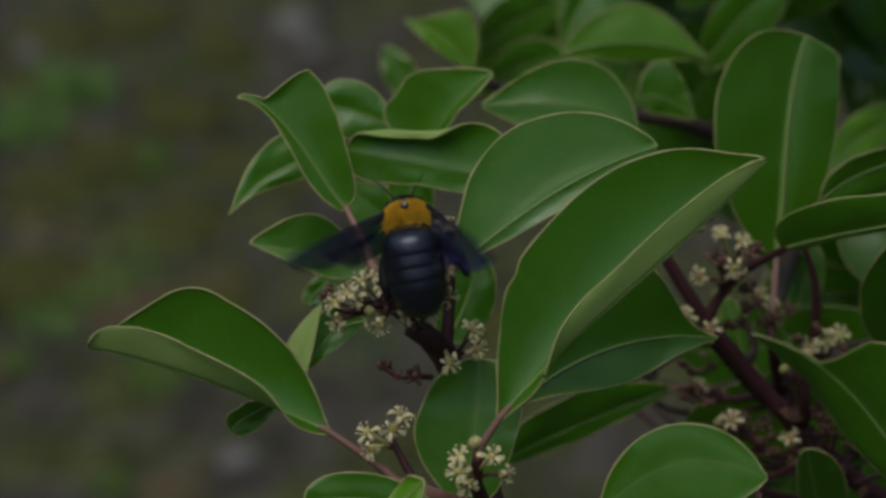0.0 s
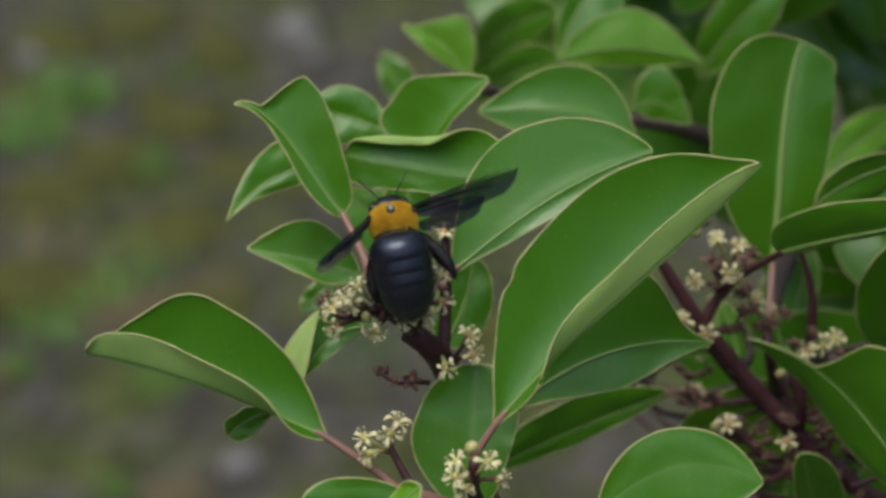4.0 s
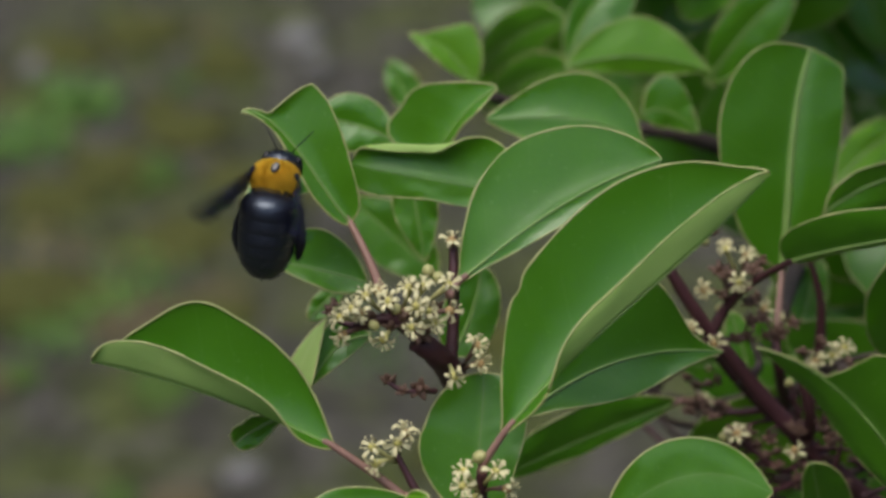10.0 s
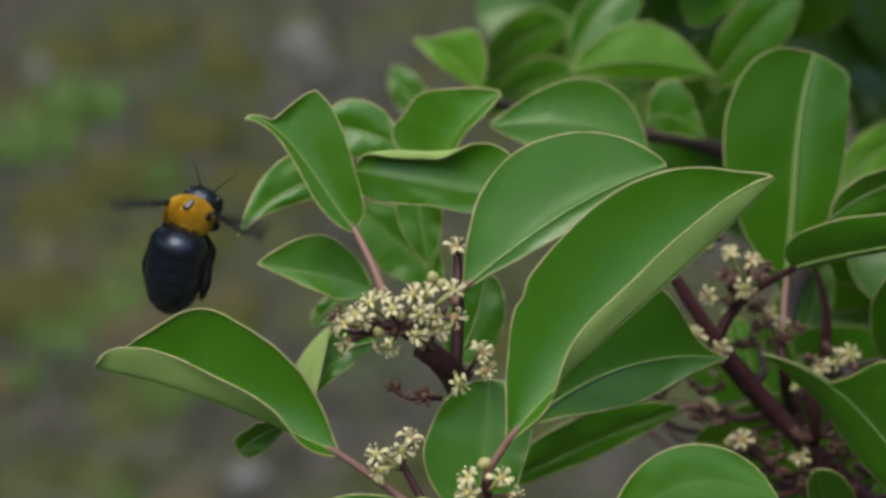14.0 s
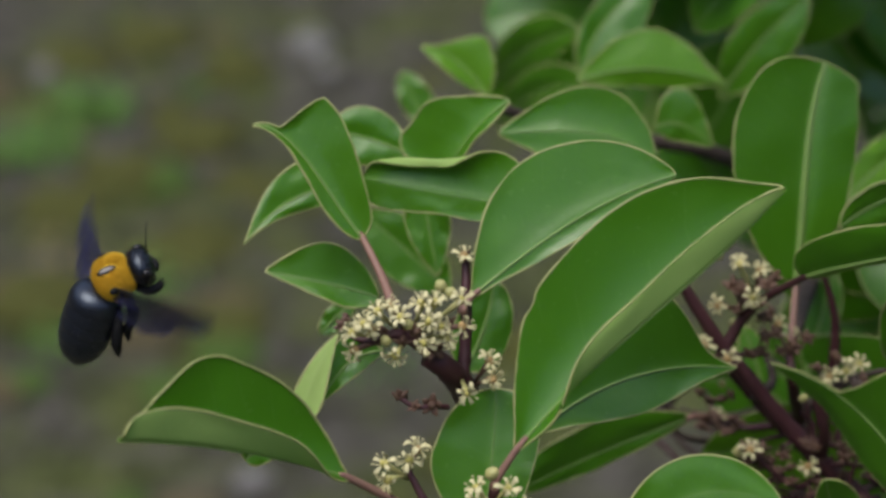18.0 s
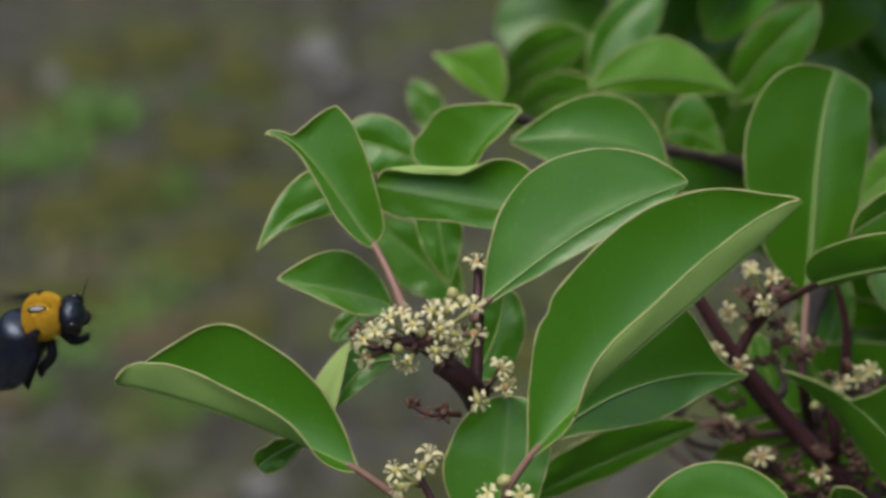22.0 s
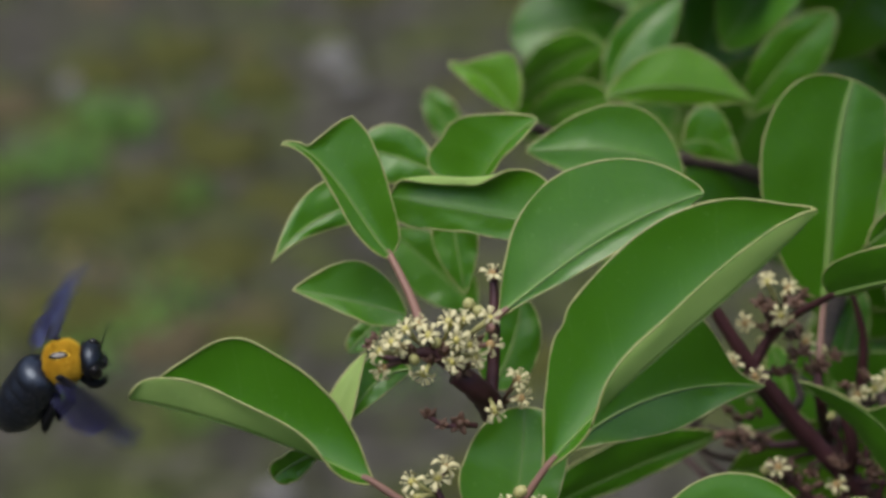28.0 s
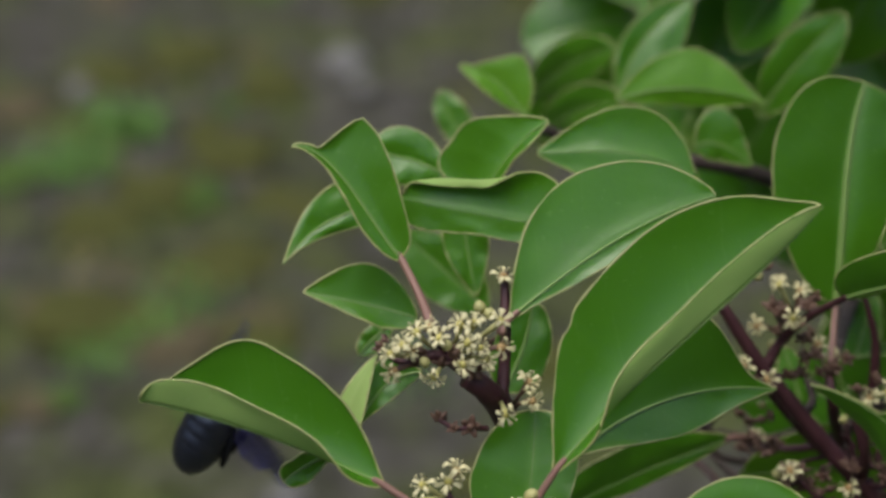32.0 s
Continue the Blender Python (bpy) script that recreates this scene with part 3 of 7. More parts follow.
# ---------------------------------------------------------------- stems
stem([(106.9, -72.2, -77.2), (89.8, -54.7, -67.6), (76.9, -44.6, -61.2), (67.5, -36.2, -58), (59.2, -27.4, -54.8), (52.7, -19.8, -51.6), (46.6, -12.3, -48.4), (40.3, -2.8, -45.2)], 2.4, 1.05)
stem([(48.4, -16.2, -50), (51.3, -10.7, -48.4), (54.7, -6.3, -45.2)], 1.2, 0.8)
stem([(67.2, -35.8, -59.6), (66.2, -30.4, -74), (61.7, -21.8, -53.2), (61.2, -15.6, -54.8)], 1.3, 0.9)
stem([(67.7, -36.3, -59.6), (67.3, -30.5, -51.6), (65.4, -22.6, -48.4), (67.4, -20.4, -46.8)], 1.3, 0.7)
stem([(61.9, -30.2, -67.6), (54.9, -31.1, -72.4), (46.9, -29.9, -74)], 0.8, 0.6)
stem([(69.5, -38.0, -61.2), (62.3, -40.7, -54.8), (54.6, -34.7, -51.6)], 0.7, 0.4)
stem([(15.0, -61.3, -16.4), (8.4, -45.0, -26), (5.7, -32.5, -29.2), (1.5, -21.2, -13.2), (-1.3, -17.2, -5), (-4.5, -14.8, -3)], 2.8, 1.9)
stem([(1.1, -19.9, -8), (1.5, -13.1, -9), (1.7, -5.6, -9), (1.5, 2.4, -10)], 1.2, 0.7)
stem([(-1.3, -17.2, -5), (-8.7, -11.5, -3), (-14.3, -12.4, -2), (-17.2, -11.5, -2)], 1.1, 0.5)
stem([(-7.8, -12.0, -4), (-8.7, -9.2, -4), (-10.2, -6.6, -3)], 0.9, 0.8)
stem([(8.1, -46.2, -10), (0.6, -42.6, 2), (-6.5, -39.9, 5)], 1.6, 1.0, PETIOLE)
stem([(7.9, -45.3, -10), (6.1, -40.5, 0), (6.2, -35.7, 4)], 1.4, 0.9)
stem([(-3.5, -40.6, 4), (-6.3, -35.5, 4), (-7.7, -32.8, 4)], 0.7, 0.5)
# a tangle of bare twigs and withered flower stalks inside the shrub
tw = random.Random(33)
for i in range(34):
    p0 = Vector((tw.uniform(36, 82), tw.uniform(-52, -20), tw.uniform(-120, -55)))
    d = Vector((tw.uniform(-1, 1), tw.uniform(-0.4, 1), tw.uniform(-0.4, 0.4))).normalized() * tw.uniform(10, 26)
    bend = Vector((tw.uniform(-3, 3), tw.uniform(-3, 3), tw.uniform(-3, 3)))
    stem([p0, p0 + d * 0.5 + bend, p0 + d], tw.uniform(0.6, 1.3), 0.35, BARK if i % 3 else TWIG)

for i in range(26):
    p0 = Vector((69.0, -37.8, -58)) + Vector((tw.uniform(-15, 14), tw.uniform(-10, 9), tw.uniform(-14, 6)))
    d = Vector((tw.uniform(-1, 1), tw.uniform(-0.6, 1), tw.uniform(-0.2, 0.6))).normalized() * tw.uniform(5, 12)
    stem([p0, p0 + d * 0.5 + Vector((tw.uniform(-1, 1), tw.uniform(-1, 1), 0)), p0 + d], tw.uniform(0.5, 0.9), 0.3)

# trunk down to the ground, and the boughs that the twigs grow from
FORK = (125.5, -99.9, -90)


def bough(points, r0, r1, name="branch"):
    line = smooth_line(points, 8)
    rad = [(r0 + (r1 - r0) * i / len(line)) * (1 + 0.12 * noise.noise((i * 0.35, r0 * 900, 1.0))) for i in range(len(line))]
    v, f = tube(line, rad, 12)
    return mesh_object(name, v, f, [BARK], shrub, line[0])


fork = at(FORK)
bough([ROOT + Vector((0, 0, -0.02)), ROOT + Vector((0.008, 0.0, 0.35)), ROOT.lerp(fork, 0.72) + Vector((0, 0, 0.02)), fork], 0.016, 0.008, "trunk")
bough([fork, at((111.6, -81.0, -64.4)), at((106.9, -72.2, -77.2))], 0.007, 0.0032)
bough([fork, at((66.2, -86.9, -67.6)), at((25.9, -71.9, -22.8)), at((15.0, -61.3, -16.4))], 0.006, 0.0027)
bough([fork, at((149.6, -61.5, -186)), at((135.9, -8.7, -250)), at((108.8, 44.2, -266)), at((94.7, 75.5, -274))], 0.006, 0.002)
bough([at((143.5, -36.6, -218)), at((95.9, 5.5, -186)), at((55.7, 22.8, -122)), at((25.1, 26.2, -106)), at((8.5, 31.0, -90))], 0.0028, 0.0009)
bough([at((95.9, 5.5, -186)), at((73.8, -1.0, -106)), at((63.2, -12.6, -61.2))], 0.003, 0.0012)

# ---------------------------------------------------------------- flowers


def petal_mesh(name):
    """A narrow spoon-shaped petal that bends back at its tip."""
    verts, faces, n = [], [], 6
    for layer in (0, 1):
        for i in range(n + 1):
            s = i / n
            w = 0.00035 * (0.45 + 0.75 * math.sin(math.pi * min(1, s * 0.86)) ** 0.8) * (0.7 if i == n else 1)
            r = 0.0006 + 0.00185 * math.sin(s * 1.5) / math.sin(1.5)
            z = 0.0005 + 0.0007 * math.sin(s * 2.2) - 0.0009 * s ** 3 - layer * 0.00014
            for y, dz in ((-w, 0.0001), (0, 0.0), (w, 0.0001)):
                verts.append((r, y, z + dz * (1 - s)))
    m = (n + 1) * 3
    for i in range(n):
        for j in range(2):
            a = i * 3 + j
            faces.append((a, a + 1, a + 4, a + 3))
            faces.append((m + a + 3, m + a + 4, m + a + 1, m + a))
    me = bpy.data.meshes.new(name)
    me.from_pydata(verts, [], faces)
    me.polygons.foreach_set("use_smooth", [True] * len(faces))
    me.materials.append(PETAL)
    return me


def ball_mesh(name, mat, rx, ry, rz, seg=10, rings=6, bumpy=0.0):
    bm = bmesh.new()
    bmesh.ops.create_uvsphere(bm, u_segments=seg, v_segments=rings, radius=1.0)
    for v in bm.verts:
        k = 1 + bumpy * noise.noise(v.co * 2.3)
        v.co = Vector((v.co.x * rx, v.co.y * ry, v.co.z * rz)) * k
    me = bpy.data.meshes.new(name)
    bm.to_mesh(me)
    bm.free()
    me.polygons.foreach_set("use_smooth", [True] * len(me.polygons))
    me.materials.append(mat)
    return me


def calyx_mesh(name):
    """A withered calyx: a small cup with five pointed lobes and a stub in the middle."""
    bm = bmesh.new()
    for j in range(6):
        a = j * 1.26
        m = Matrix.Rotation(a, 4, "Z") @ Matrix.Translation((0.0007, 0, 0.0003)) @ Matrix.Rotation(-0.9 + 0.5 * (j % 3), 4, "Y") if j < 5 else Matrix.Translation((0, 0, 0.0004))
        r3 = (0.00075, 0.00042, 0.00022) if j < 5 else (0.0005, 0.0005, 0.0007)
        geo = bmesh.ops.create_uvsphere(bm, u_segments=8, v_segments=5, radius=1.0)["verts"]
        for v in geo:
            v.co = m @ Vector((v.co.x * r3[0], v.co.y * r3[1] * (1 - 0.35 * v.co.x), v.co.z * r3[2]))
    me = bpy.data.meshes.new(name)
    bm.to_mesh(me)
    bm.free()
    me.polygons.foreach_set("use_smooth", [True] * len(me.polygons))
    me.materials.append(SEPAL)
    return me


def stamen_mesh(name):
    """A short filament, leaning out, with a pale anther."""
    bm = bmesh.new()
    out = Vector((0.68, 0, 0.73))
    foot = Vector((0.0006, 0, 0.0004))
    rings = [[bm.verts.new(foot + out * d + Vector((-0.73 * math.cos(w), math.sin(w), 0.68 * math.cos(w))) * 0.00009) for w in (0, 2.1, 4.2)] for d in (0, 0.0013)]
    for e in range(3):
        bm.faces.new((rings[0][e], rings[0][(e + 1) % 3], rings[1][(e + 1) % 3], rings[1][e]))
    for v in bmesh.ops.create_icosphere(bm, subdivisions=1, radius=0.00026)["verts"]:
        v.co = v.co + foot + out * 0.00145
    me = bpy.data.meshes.new(name)
    bm.to_mesh(me)
    bm.free()
    me.polygons.foreach_set("use_smooth", [True] * len(me.polygons))
    me.materials.append(PETAL)
    return me


PETAL_ME = petal_mesh("petal")
STAMEN_ME = stamen_mesh("stamen")
DISC_ME = ball_mesh("flower_disc", DISC, 0.0008, 0.0008, 0.0009, 10, 6, 0.15)
DISC_OLD = ball_mesh("flower_disc", DISC_BROWN, 0.0009, 0.0009, 0.0009, 10, 6, 0.2)
BUD_ME = ball_mesh("bud", BUD, 0.0010, 0.0010, 0.0012, 10, 7, 0.1)
SEPAL_ME = calyx_mesh("old_calyx")
flo = random.Random(5)


def flower(p, face, foot, old=False, size=0.92):
    """A cream star flower on a short stalk; face: the way it looks."""
    c = at(p)
    nv = (TILT @ Vector(face)).normalized()
    turn = nv.to_track_quat("Z", "Y").to_matrix().to_4x4() @ Matrix.Rotation(flo.uniform(0, 6.28), 4, "Z")
    ob = new("flower", DISC_OLD if old else DISC_ME)
    ob.parent = shrub
    ob.matrix_basis = Matrix.Translation(c - ROOT) @ turn @ Matrix.Scale(size, 4)
    n = flo.choice((5, 6, 6, 7))
    for k in range(n):
        if old and flo.random() < 0.12:
            continue
        pe = new("petal", PETAL_ME)
        pe.parent = ob
        a = 2 * math.pi * k / n + flo.uniform(-0.12, 0.12)
        pe.matrix_basis = Matrix.Rotation(a, 4, "Z") @ Matrix.Rotation(flo.uniform(-0.5, 0.4), 4, "Y") @ Matrix.Rotation(flo.uniform(-0.3, 0.3), 4, "X") @ Matrix.Scale(flo.uniform(0.75, 1.12), 4)
    for k in range(n):
        st = new("stamen", STAMEN_ME)
        st.parent = ob
        st.rotation_euler = (0, flo.uniform(-0.3, 0.25), 2 * math.pi * (k + 0.5) / n + flo.uniform(-0.2, 0.2))
    f0 = at(foot)
    line = [f0, (f0 + c) / 2 - nv * 0.0008, c - nv * 0.0003]
    v, f = tube(line, [0.0004, 0.00035, 0.0006], 6)
    mesh_object("flower_stalk", v, f, [SEPAL if old else BUD], shrub, f0)
    return ob


def knob(p, kind, size=1.0):
    ob = new("bud" if kind == "bud" else "calyx", BUD_ME if kind == "bud" else SEPAL_ME)
    ob.parent = shrub
    ob.matrix_basis = Matrix.Translation(at(p) - ROOT) @ Euler((flo.uniform(-1, 1), flo.uniform(-1, 1), flo.uniform(0, 6))).to_matrix().to_4x4() @ Matrix.Scale(size, 4)


MAIN = (-7.8, -12.2, -3)
for p, face, old in (
    ((-16.7, -10.9, 2), (-0.6, 0.2, 0.8), False), ((-14.8, -9.5, 3), (-0.5, 0.4, 0.8), False), ((-12.7, -7.5, 2), (-0.3, 0.6, 0.7), False),
    ((-16.5, -13.7, 1), (-0.5, -0.5, 0.7), True), ((-9.7, -14.4, 4), (-0.1, -0.5, 0.9), False), ((-5.2, -12.5, 5), (0.1, -0.2, 1), False),
    ((-8.9, -8.3, 4), (-0.2, 0.3, 0.9), False), ((-10.7, -6.8, 1), (-0.3, 0.7, 0.6), True), ((-5.7, -6.2, 2), (-0.1, 0.7, 0.7), False),
    ((-4.5, -9.0, 5), (0.1, 0.1, 1), False), ((-3.5, -6.1, 2), (0.1, 0.8, 0.6), False), ((0.7, -5.7, 1), (0.3, 0.5, 0.8), False),
    ((1.0, -9.8, 1), (0.6, -0.1, 0.8), True), ((-1.7, -11.7, 2), (0.5, -0.4, 0.8), False), ((-2.6, -9.8, 3), (0.4, 0.0, 0.9), False),
    ((-13.6, -10.2, 2), (-0.4, -0.1, 0.9), True),
):
    flower(p, face, (MAIN[0] * 0.6 + p[0] * 0.4, MAIN[1] * 0.6 + p[1] * 0.4, -4), old)
for p, face, foot, old in (
    ((1.2, 1.5, -8), (0.2, 0.4, 0.9), (1.5, -0.4, -10), True), ((1.7, -20.6, 1), (0.1, -0.4, 0.9), (0.8, -18.7, -7), False),
    ((5.4, -15.7, -3), (0.4, 0.6, 0.7), (2.9, -19.7, -9), True), ((5.9, -18.6, -2), (0.4, -0.2, 0.9), (2.9, -20.2, -9), True),
    ((-11.4, -31.7, 6), (-0.6, 0.5, 0.6), (-7.7, -34.0, 3), False), ((-7.4, -30.8, 8), (0.0, -0.1, 1), (-7.3, -33.6, 3), False), ((-10.8, -34.1, 8), (-0.4, -0.4, 0.8), (-7.7, -34.3, 3), False),
    ((-6.3, -29.6, 4), (0.4, 0.7, 0.5), (-7.3, -33.4, 3), True),
    ((3.3, -35.5, 7), (-0.4, 0.7, 0.6), (5.9, -38.9, 2), False), ((3.1, -37.6, 9), (-0.3, -0.1, 1), (5.9, -39.2, 2), False), ((8.3, -35.4, 8), (0.3, 0.3, 0.9), (6.1, -38.6, 2), False),
    ((10.2, -38.3, 6), (0.8, -0.2, 0.6), (6.3, -39.2, 2), True), ((4.6, -39.7, 8), (-0.1, -0.6, 0.8), (6.1, -40.1, 2), False),
    ((50.8, 0.1, -42), (-0.2, 0.7, 0.6), (53.8, -5.0, -46.8), False), ((54.5, -1.1, -43.6), (0.2, 0.7, 0.6), (54.0, -5.0, -46.8), True), ((52.7, -5.6, -38.8), (0, -0.3, 0.9), (54.3, -6.6, -45.2), False),
    ((47.5, -7.3, -46.8), (-0.6, -0.2, 0.7), (52.2, -8.7, -48.4), True), ((59.2, -10.9, -54.8), (0.2, 0.5, 0.8), (61.2, -16.6, -53.2), True), ((61.9, -13.8, -58), (0.4, -0.2, 0.8), (61.2, -17.1, -53.2), False),
    ((48.8, -16.8, -43.6), (0.1, 0.1, 0.9), (49.0, -15.6, -50), True), ((45.0, -14.5, -46.8), (-0.5, 0.2, 0.7), (48.2, -14.9, -50), True),
    ((70.3, -19.0, -46.8), (0.2, 0.2, 0.9), (66.9, -21.0, -46.8), False), ((67.4, -20.2, -46.8), (-0.2, 0.3, 0.9), (66.4, -21.5, -46.8), True), ((72.7, -17.8, -46.8), (0.5, 0.3, 0.8), (67.4, -20.7, -46.8), False),
    ((64.2, -36.6, -50), (0, 0.1, 1), (67.2, -36.3, -59.6), True), ((53.6, -33.6, -50), (-0.2, 0.4, 0.9), (55.8, -35.8, -53.2), True), ((49.5, -28.9, -70.8), (0, 0.3, 0.9), (49.6, -30.4, -74), True),
):
    flower(p, face, foot, old)
for p, kind, size in (
    ((5.8, -33.3, 5), "bud", 1.1), ((-2.5, -3.5, -5), "bud", 1.1), ((-0.8, -4.6, -4), "bud", 1.0), ((-7.7, -9.5, 3), "bud", 0.8), ((-11.4, -12.3, 1), "bud", 0.9),
    ((-18.6, -9.9, -2), "calyx", 1.1), ((-17.8, -8.8, -3), "calyx", 0.9), ((-9.1, -21.6, -2), "calyx", 1.3), ((-6.7, -23.1, -2), "calyx", 1.0), ((-3.9, -22.8, -3), "calyx", 1.5),
    ((-7.0, -11.0, 0), "calyx", 1.5), ((-12.4, -11.0, -1), "calyx", 1.3), ((-3.6, -13.8, -1), "calyx", 1.5), ((-1.3, -9.7, -3), "calyx", 1.4), ((-8.7, -12.9, -2), "calyx", 1.4),
    ((49.3, 3.0, -48.4), "calyx", 1.1), ((47.8, 1.7, -51.6), "bud", 1.0), ((50.0, -3.8, -45.2), "calyx", 1.6), ((55.5, -3.8, -42), "calyx", 1.6), ((57.4, -2.0, -45.2), "calyx", 1.2),
    ((57.5, -9.2, -51.6), "calyx", 1.5), ((65.3, -13.7, -61.2), "calyx", 1.3), ((50.8, -10.8, -50), "bud", 1.2), ((46.5, -17.4, -48.4), "calyx", 1.3), ((65.1, -18.8, -45.2), "calyx", 1.3),
    ((68.2, -16.8, -45.2), "calyx", 1.3), ((72.8, -20.3, -43.6), "calyx", 1.1), ((63.4, -24.3, -51.6), "bud", 0.8), ((52.4, -30.0, -67.6), "calyx", 1.4), ((46.8, -29.7, -72.4), "calyx", 1.6),
    ((53.6, -36.2, -51.6), "calyx", 1.3), ((57.6, -36.0, -54.8), "calyx", 1.3), ((61.3, -37.4, -53.2), "calyx", 1.2), ((69.6, -36.7, -58), "calyx", 1.2), ((59.7, -39.6, -54.8), "calyx", 1.1),
    ((50.6, -24.1, -58), "calyx", 1.1), ((51.5, -34.2, -51.6), "bud", 1.0), ((71.1, -38.8, -58), "calyx", 1.3), ((49.3, -22.0, -58), "bud", 0.8),
):
    knob(p, kind, size)
# small twig of a dropped flower cluster under the main one
stem([(-1.3, -23.3, -5), (-3.9, -23.1, -3), (-6.7, -23.1, -2), (-9.1, -21.6, -2)], 0.5, 0.35)

# withered calyces crowd between the flowers and along the old stem
for spot, n, reach in (((51.4, -6.5, -43.6), 9, 4.0), ((58.8, -13.4, -51.6), 8, 4.0), ((48.6, -27.6, -64.4), 8, 5.0), ((68.6, -36.5, -54.8), 26, 11.0), ((56.7, -34.2, -51.6), 10, 6.0)):
    for i in range(n):
        knob((spot[0] + flo.gauss(0, reach * 0.6), spot[1] + flo.gauss(0, reach * 0.5), spot[2] + flo.uniform(-4, 3)), "calyx", flo.uniform(0.9, 1.5))

# ---------------------------------------------------------------- the bee
YELLOW = plain("yellow_fuzz", (0.46, 0.275, 0.014), (0.74, 0.48, 0.045), 900, 0.85, 0.4, 0.0003, 0.2)
SHELL = Mat("black_shell", rough=0.34, spec=0.85)
SHELL.b.inputs["Specular Tint"].default_value = (0.72, 0.84, 1.0, 1)
SHELL.color(SHELL.mix(SHELL.noise(700, 4), (0.004, 0.004, 0.007), (0.010, 0.011, 0.018)))
SHELL.bump(SHELL.math("ADD", SHELL.noise(2600, 3), SHELL.math("MULTIPLY", SHELL.noise(420, 2), 3.0)), 0.4, 0.00007)
SHELL = SHELL.m
HAIR = plain("black_hair", (0.004, 0.004, 0.005), (0.014, 0.013, 0.014), 900, 0.7, 0.4, 0.0002, 0.3)
BALD = plain("bald_thorax_spot", (0.13, 0.115, 0.1), (0.28, 0.26, 0.235), 900, 0.5)
EYE_M = plain("compound_eye", (0.008, 0.007, 0.007), (0.02, 0.018, 0.018), 2000, 0.16, 0.2, 0.0001)
k = Mat("wing_membrane", rough=0.28, spec=0.7)
k.color(k.mix(k.noise(260, 3), (0.032, 0.028, 0.066), (0.058, 0.046, 0.088)))
k.b.inputs["Coat Weight"].default_value = 0.8
k.b.inputs["Coat Roughness"].default_value = 0.25
k.b.inputs["Coat Tint"].default_value = (0.55, 0.65, 1.0, 1)
k.b.inputs["Alpha"].default_value = 0.6
k.bump(k.noise(900, 3), 0.3, 0.0002)
WING = k.m


def hairs(name, parent, mat, count, spot, length, seed, origin):
    """Short fuzz: thin three-sided spikes. spot(rng) gives a place and the way out of the skin."""
    rng = random.Random(seed)
    verts, faces = [], []
    for i in range(count):
        p, n = spot(rng)
        if p is None:
            continue
        n = (n + Vector((rng.uniform(-0.5, 0.5), rng.uniform(-0.5, 0.5), rng.uniform(-0.5, 0.5)))).normalized()
        a = n.orthogonal().normalized() * 0.00005
        b = n.cross(a).normalized() * 0.00005
        j = len(verts)
        verts += [p + a, p - a * 0.5 + b, p - a * 0.5 - b, p + n * length * rng.uniform(0.6, 1.2)]
        faces += [(j, j + 1, j + 3), (j + 1, j + 2, j + 3), (j + 2, j, j + 3)]
    return mesh_object(name, verts, faces, [mat], parent, origin, smooth=False)


def blob(name, parent, mat, centre, radii, seg=24, rings=16, shape=None, origin=(0, 0, 0)):
    bm = bmesh.new()
    bmesh.ops.create_uvsphere(bm, u_segments=seg, v_segments=rings, radius=1.0)
    for v in bm.verts:
        c = shape(v.co.copy()) if shape else v.co
        v.co = Vector((c.x * radii[0] + centre[0], c.y * radii[1] + centre[1], c.z * radii[2] + centre[2])) / 1000.0
    me = bpy.data.meshes.new(name)
    bm.to_mesh(me)
    bm.free()
    me.polygons.foreach_set("use_smooth", [True] * len(me.polygons))
    me.materials.append(mat)
    ob = new(name, me)
    ob.parent = parent
    ob.location = origin
    placed[ob.name] = Vector((0, 0, 0))
    return ob


bee = new("carpenter_bee")
bee.empty_display_size = 0.01
tagged(bee, "black carpenter bee with a furry yellow thorax, hovering", "bee")
placed[bee.name] = Vector((0, 0, 0))


def boxy(v):
    """A ball pressed a little towards a box."""
    return Vector([math.copysign(abs(c) ** 0.84, c) for c in v]) * 0.95


thorax = blob("thorax", bee, YELLOW, (0, 0, -0.3), (3.2, 3.75, 2.85), shape=boxy)


def on_thorax(rng):
    v = Vector((rng.gauss(0, 1), rng.gauss(0, 1), rng.gauss(0, 1))).normalized()
    if v.z < -0.55 or ((v.x + 0.12) / 0.50) ** 2 + (v.y / 0.17) ** 2 < 1 and v.z > 0:
        return None, None
    u = boxy(v)
    return Vector((u.x * 3.2, u.y * 3.75, u.z * 2.85 - 0.3)) / 1000, v


hairs("fuzz", thorax, YELLOW, 9000, on_thorax, 0.0007, 3, (0, 0, 0))["label"] = "dense yellow fur"
blob("bald_rim", thorax, HAIR, (-0.4, 0, 2.22), (1.7, 0.8, 0.42), 16, 8)
blob("bald_spot", thorax, BALD, (-0.4, 0, 2.32), (1.4, 0.56, 0.4), 14, 8)
blob("thorax_underside", bee, HAIR, (0.2, 0, -1.6), (3.1, 3.4, 2.7), 18, 10)
for s in (1, -1):
    blob("wing_base", bee, HAIR, (-0.5, 3.6 * s, 1.3), (0.7, 0.5, 0.6), 10, 7)
blob("propodeum", bee, HAIR, (-2.2, 0, -2.0), (1.6, 3.5, 2.2), 18, 10)
head = blob("head", bee, SHELL, (4.7, 0, -0.4), (2.2, 3.3, 2.7), 22, 14)
